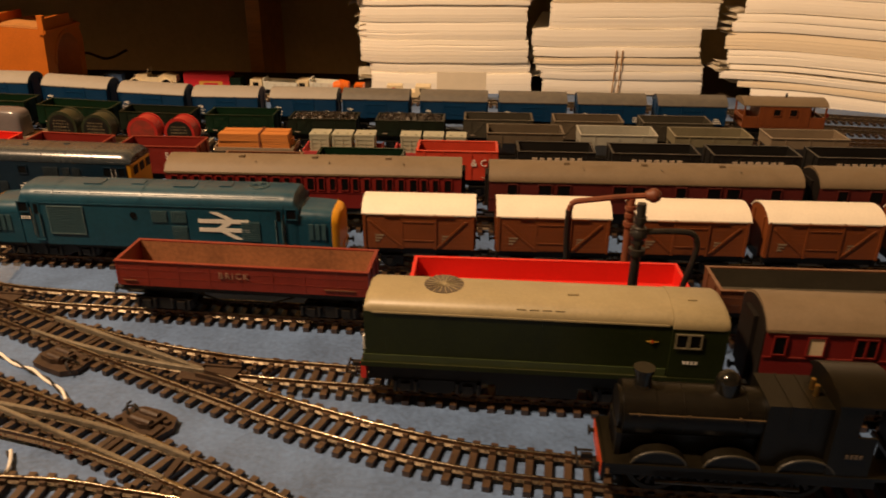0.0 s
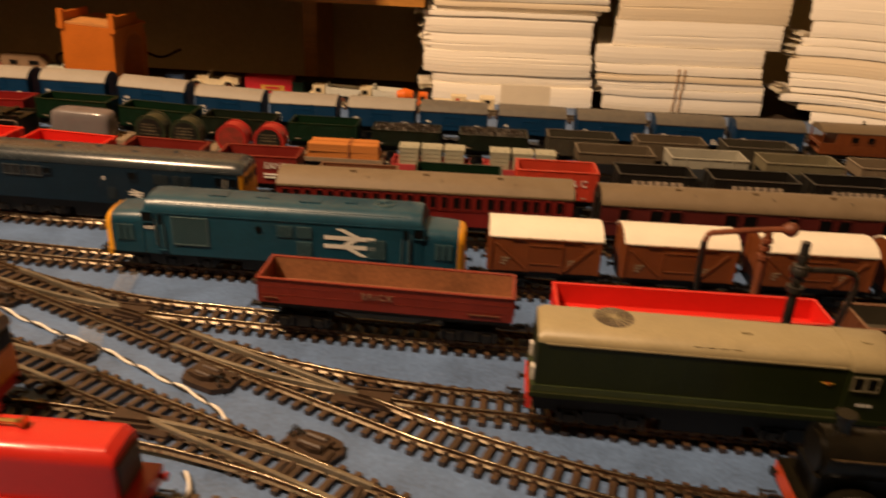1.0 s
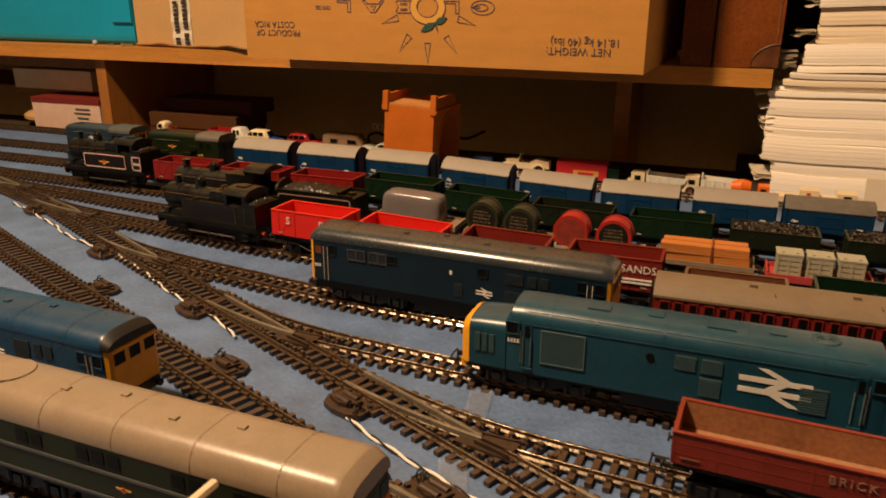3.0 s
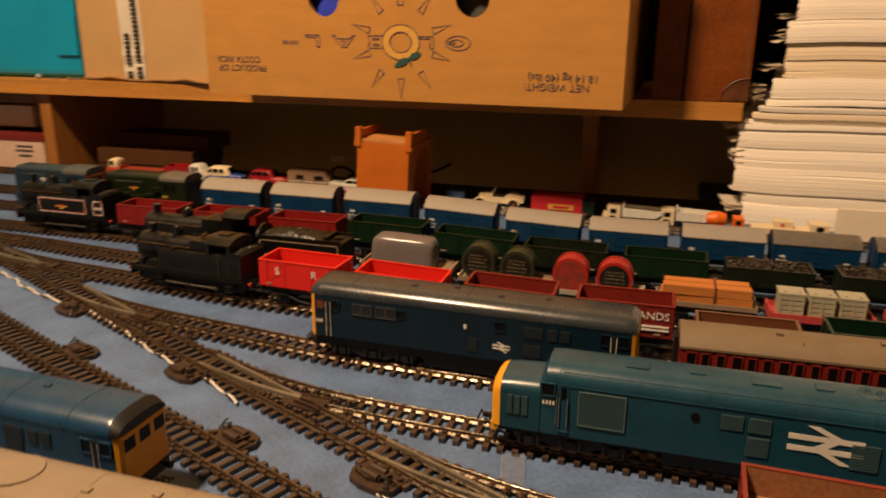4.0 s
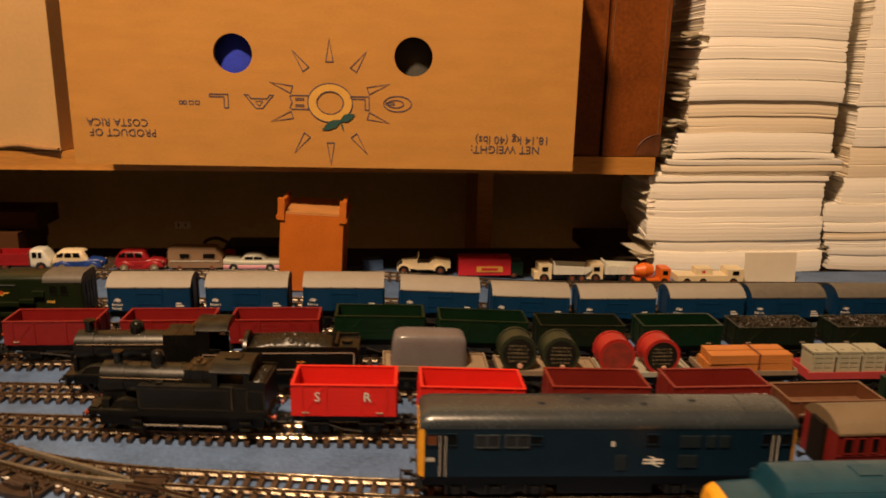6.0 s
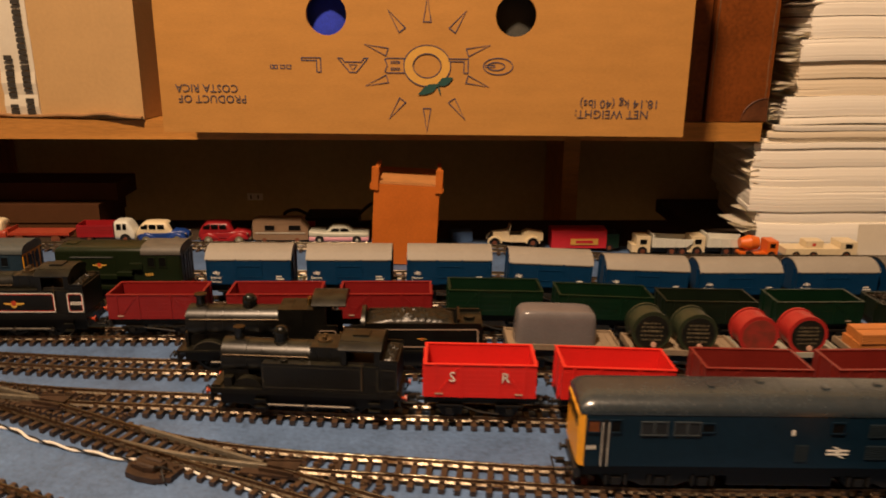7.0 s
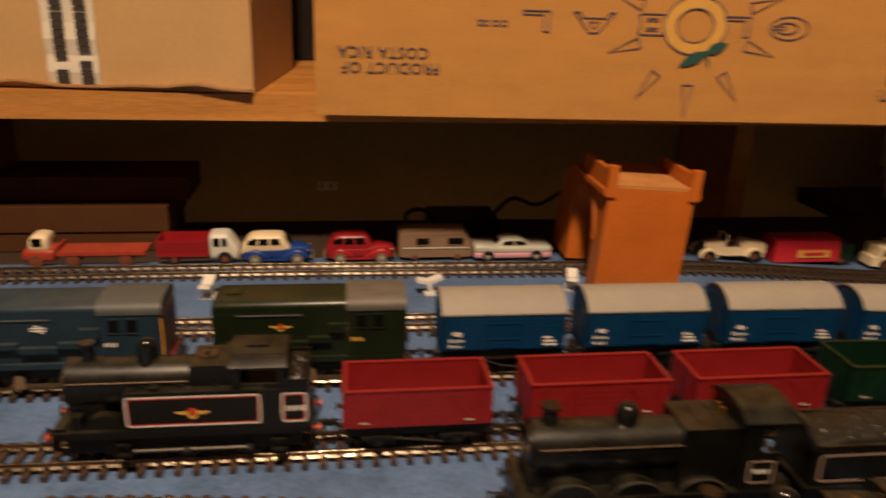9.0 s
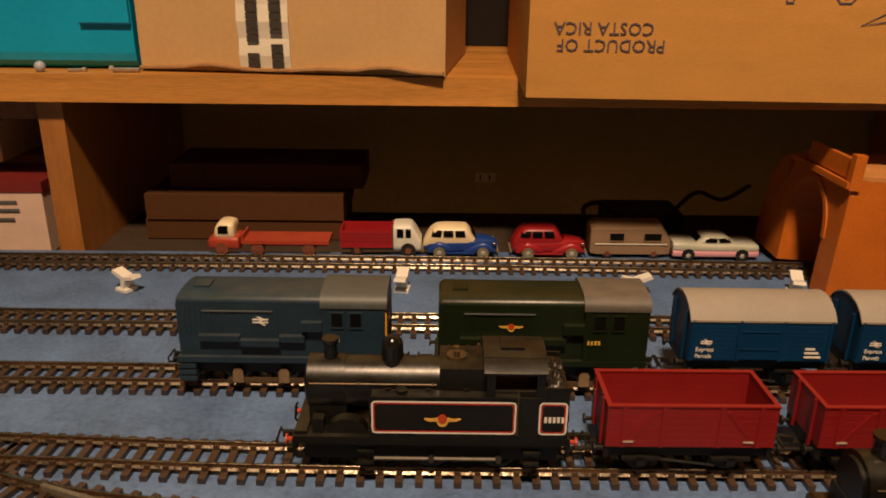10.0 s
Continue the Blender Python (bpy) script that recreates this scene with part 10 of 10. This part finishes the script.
    part("wheel_arch", bm, BLACK, ob, "dark wheel arch")
    for z in (0.0125, 0.0155, 0.0185):
        part("side_groove", B(-0.0312, 0.0082, -0.0127, -0.0126, z, z + 0.0003), MAROON_D, ob)
    part("chassis", B(-0.031, 0.030, -0.0070, 0.0070, 0.0040, 0.0074), BLACK, ob)
    toy_wheels(ob, (-0.0190, 0.0215), 0.0118, 0.0050)
    toy_car("cream over blue toy estate car with split windows", at(-0.7945), 0.0590, blue, cream, H=0.0250, name="toy_estate_car")
    toy_car("crimson red old-fashioned toy saloon car", at(-0.7245), 0.0590, red_d, red_d, H=0.0250)
    ob = thing("toy_caravan", "tan toy camper van with dark windows", "toy vehicle", at(-0.6600, 1.128), "toy vehicles beside the rear track")
    bm = bmesh.new()
    pr = [(0.0125, 0.004), (0.0130, 0.014), (0.0115, 0.0245), (0.006, 0.0285), (-0.006, 0.0285), (-0.0115, 0.0245), (-0.0130, 0.014), (-0.0125, 0.004)]
    loft_x(bm, [(-0.0315, [(y * 0.85, z * 0.90 + 0.001) for y, z in pr]), (-0.027, pr), (0.024, pr), (0.0315, [(y * 0.9, 0.004 + (z - 0.004) * 0.55) for y, z in pr])])
    part("van_body", bm, tan, ob, smooth=True)
    for x0, x1 in ((-0.017, -0.006), (0.010, 0.0235)):
        window(ob, x0, x1, -0.0131, 0.0155, 0.0215, tan)
    part("waist_strip", B(-0.0285, 0.0285, -0.0136, -0.0130, 0.0122, 0.0130), white, ob)
    toy_wheels(ob, (-0.018, 0.019), 0.0125, 0.0045)
    toy_car("grey white and pink toy saloon car with tail fins", at(-0.5930, 1.124) @ pose(0, 0, 0, 0, 0, 180), 0.0670, pink, grey_w, H=0.0200, finned=True, panes=2)
    ob = thing("toy_roadster", "cream vintage open toy roadster with dark seats", "toy vehicle", at(-0.3900, 1.120), "toy vehicles beside the rear track")
    bm = bmesh.new()
    loft_x(bm, [(-0.026, [(0.0060, 0.0075), (0.0052, 0.0165), (-0.0052, 0.0165), (-0.0060, 0.0075)]), (-0.008, [(0.0080, 0.0060), (0.0080, 0.0180), (-0.0080, 0.0180), (-0.0080, 0.0060)])])
    part("bonnet", bm, cream, ob, bevel=0.0010)
    bm = bmesh.new()
    loft_x(bm, [(0.0075, [(0.0090, 0.0060), (0.0085, 0.0150), (-0.0085, 0.0150), (-0.0090, 0.0060)]), (0.014, [(0.0090, 0.0055), (0.0085, 0.0185), (-0.0085, 0.0185), (-0.0090, 0.0055)]),
                (0.032, [(0.0070, 0.0075), (0.0060, 0.0160), (-0.0060, 0.0160), (-0.0070, 0.0075)])])
    part("tail", bm, cream, ob, bevel=0.0014)
    for s in (-1, 1):
        part("door", B(-0.0079, 0.0074, *sorted((s * 0.0090, s * 0.0076)), 0.0060, 0.0140), cream, ob, bevel=0.0004)
        for x in (-0.0245, 0.0195):
            bm = bmesh.new()
            n = 8
            arc = [(x + 0.0082 * math.cos(math.pi * k / n), 0.0062 + 0.0072 * math.sin(math.pi * k / n)) for k in range(n + 1)]
            extrude_y(bm, arc + [(px * 0.84 + x * 0.16, pz - 0.0012) for px, pz in arc[::-1]], *sorted((s * 0.0078, s * 0.0128)))
            part("mudguard", bm, cream, ob)
    part("seat", B(-0.004, 0.0070, -0.0072, 0.0072, 0.0065, 0.0135), CABGREY, ob, "dark seats", bevel=0.0008)
    part("radiator", B(-0.0285, -0.0262, -0.0055, 0.0055, 0.0070, 0.0180), BLACK, ob, bevel=0.0005)
    bm = bmesh.new()
    for p, q in (((-0.0080, -0.0075, 0.0180), (-0.0060, -0.0072, 0.0248)), ((-0.0080, 0.0075, 0.0180), (-0.0060, 0.0072, 0.0248)), ((-0.0060, -0.0075, 0.0246), (-0.0060, 0.0075, 0.0246))):
        rod(bm, p, q, 0.0006, 6)
    part("windscreen_frame", bm, cream, ob)
    toy_wheels(ob, (-0.0245, 0.0195), 0.0100, 0.0055)
    ob = thing("toy_delivery_van", "red toy delivery van with a yellow panel and green cab", "toy vehicle", at(-0.3080, 1.126), "toy vehicles beside the rear track")
    bm = bmesh.new()
    pr = [(0.0125, 0.004), (0.0130, 0.014), (0.0120, 0.0240), (0.008, 0.0262), (-0.008, 0.0262), (-0.0120, 0.0240), (-0.0130, 0.014), (-0.0125, 0.004)]
    loft_x(bm, [(-0.0400, pr), (0.0240, pr)])
    part("van_body", bm, red_b, ob, smooth=True)
    part("side_panel", B(-0.018, 0.014, -0.0137, -0.0131, 0.0085, 0.0155), INK_YELLOW, ob, "yellow side panel")
    part("maker_bar", B(-0.012, 0.008, -0.0141, -0.0138, 0.0105, 0.0135), red_b, ob)
    part("cab", B(0.0242, 0.0390, -0.0115, 0.0115, 0.004, 0.0205), OPEN_GREEN, ob, bevel=0.0025)
    toy_wheels(ob, (-0.024, 0.028), 0.0118, 0.0045)
    for x in (-0.2190, -0.1555):
        ob = thing("toy_tipper", "cream toy tipper lorry with a ribbed body", "toy vehicle", at(x, 1.112), "toy vehicles beside the rear track")
        part("cab", B(-0.0330, -0.0170, -0.0105, 0.0105, 0.004, 0.0225), cream, ob, bevel=0.0020)
        part("bonnet", B(-0.0380, -0.0331, -0.0090, 0.0090, 0.004, 0.0125), cream, ob, bevel=0.0012)
        window(ob, -0.0290, -0.0215, -0.0107, 0.0140, 0.0195)
        for s in (-1, 1):
            bm = bmesh.new()
            extrude_y(bm, [(-0.0130, 0.0105), (0.0240, 0.0105), (0.0315, 0.0150), (0.0325, 0.0195), (-0.0130, 0.0215)], *sorted((s * 0.0110, s * 0.0124)))
            part("tipper_side", bm, white, ob, bevel=0.0003)
        part("headboard", B(-0.0148, -0.0131, -0.0118, 0.0118, 0.0105, 0.0250), white, ob, bevel=0.0003)
        part("tipper_floor", B(-0.0130, 0.0250, -0.0109, 0.0109, 0.0105, 0.0122), white, ob)
        for i in range(4):
            xx = -0.011 + i * 0.0108
            part("body_rib", B(xx, xx + 0.0012, -0.0131, -0.0125, 0.0110, 0.0203), white, ob)
        part("chassis", B(-0.034, 0.028, -0.0065, 0.0065, 0.0040, 0.0084), BLACK, ob)
        toy_wheels(ob, (-0.0260, 0.0080, 0.0200), 0.0118, 0.0056)
    ob = thing("toy_mixer", "orange toy cement mixer lorry", "toy vehicle", at(-0.1150, 1.094), "toy vehicles beside the rear track")
    bm = bmesh.new()
    rod(bm, (-0.021, 0, 0.0165), (-0.010, 0, 0.0170), 0.0055, 14, 0.0090)
    rod(bm, (-0.010, 0, 0.0170), (0.000, 0, 0.0165), 0.0090, 14, 0.0070)
    part("mixer_drum", bm, orange, ob, smooth=True)
    part("cab", B(0.008, 0.020, -0.0095, 0.0095, 0.0045, 0.0205), orange, ob, bevel=0.0015)
    part("chassis", B(-0.022, 0.0078, -0.0080, 0.0080, 0.0045, 0.0070), orange, ob)
    window(ob, 0.0105, 0.0165, -0.0097, 0.0130, 0.0180)
    toy_wheels(ob, (-0.012, 0.013), 0.0105, 0.0045)
    ob = thing("toy_transporter", "cream toy army lorry with a low body", "toy vehicle", at(-0.0450, 1.093), "toy vehicles beside the rear track")
    part("low_body", B(-0.0420, 0.0200, -0.0115, 0.0115, 0.0045, 0.0125), cream, ob, bevel=0.0012)
    part("turret", B(-0.0180, 0.0020, -0.0080, 0.0080, 0.0126, 0.0205), cream, ob, bevel=0.0025)
    part("badge", B(-0.0110, -0.0070, -0.0084, -0.0081, 0.0150, 0.0180), RED_PAINT, ob)
    part("cab", B(0.0201, 0.0400, -0.0110, 0.0110, 0.0045, 0.0200), cream, ob, bevel=0.0020)
    window(ob, 0.0260, 0.0340, -0.0112, 0.0130, 0.0180)
    toy_wheels(ob, (-0.0300, -0.0100, 0.0280), 0.0120, 0.0048)
    ob = thing("blue_block", "small plain blue plastic block by the rear track", "block", at(-0.4520, 1.130, 8))
    part("block_body", B(-0.012, 0.012, -0.008, 0.008, 0.0, 0.012), material("dull_blue_plastic", (0.07, 0.13, 0.26), 0.5), ob, bevel=0.0006)
    ob = thing("grey_card", "plain grey card leaning against the paper stack", "card", pose(0.036, 1.096, gz(0, 1.09), -6, 0, 1))
    part("card_sheet", B(-0.033, 0.033, 0.0, 0.0012, 0.0002, 0.037), material("pale_grey_card", (0.66, 0.59, 0.47), 0.8, vary=0.06), ob)


trains()
water_crane()
road_vehicles()
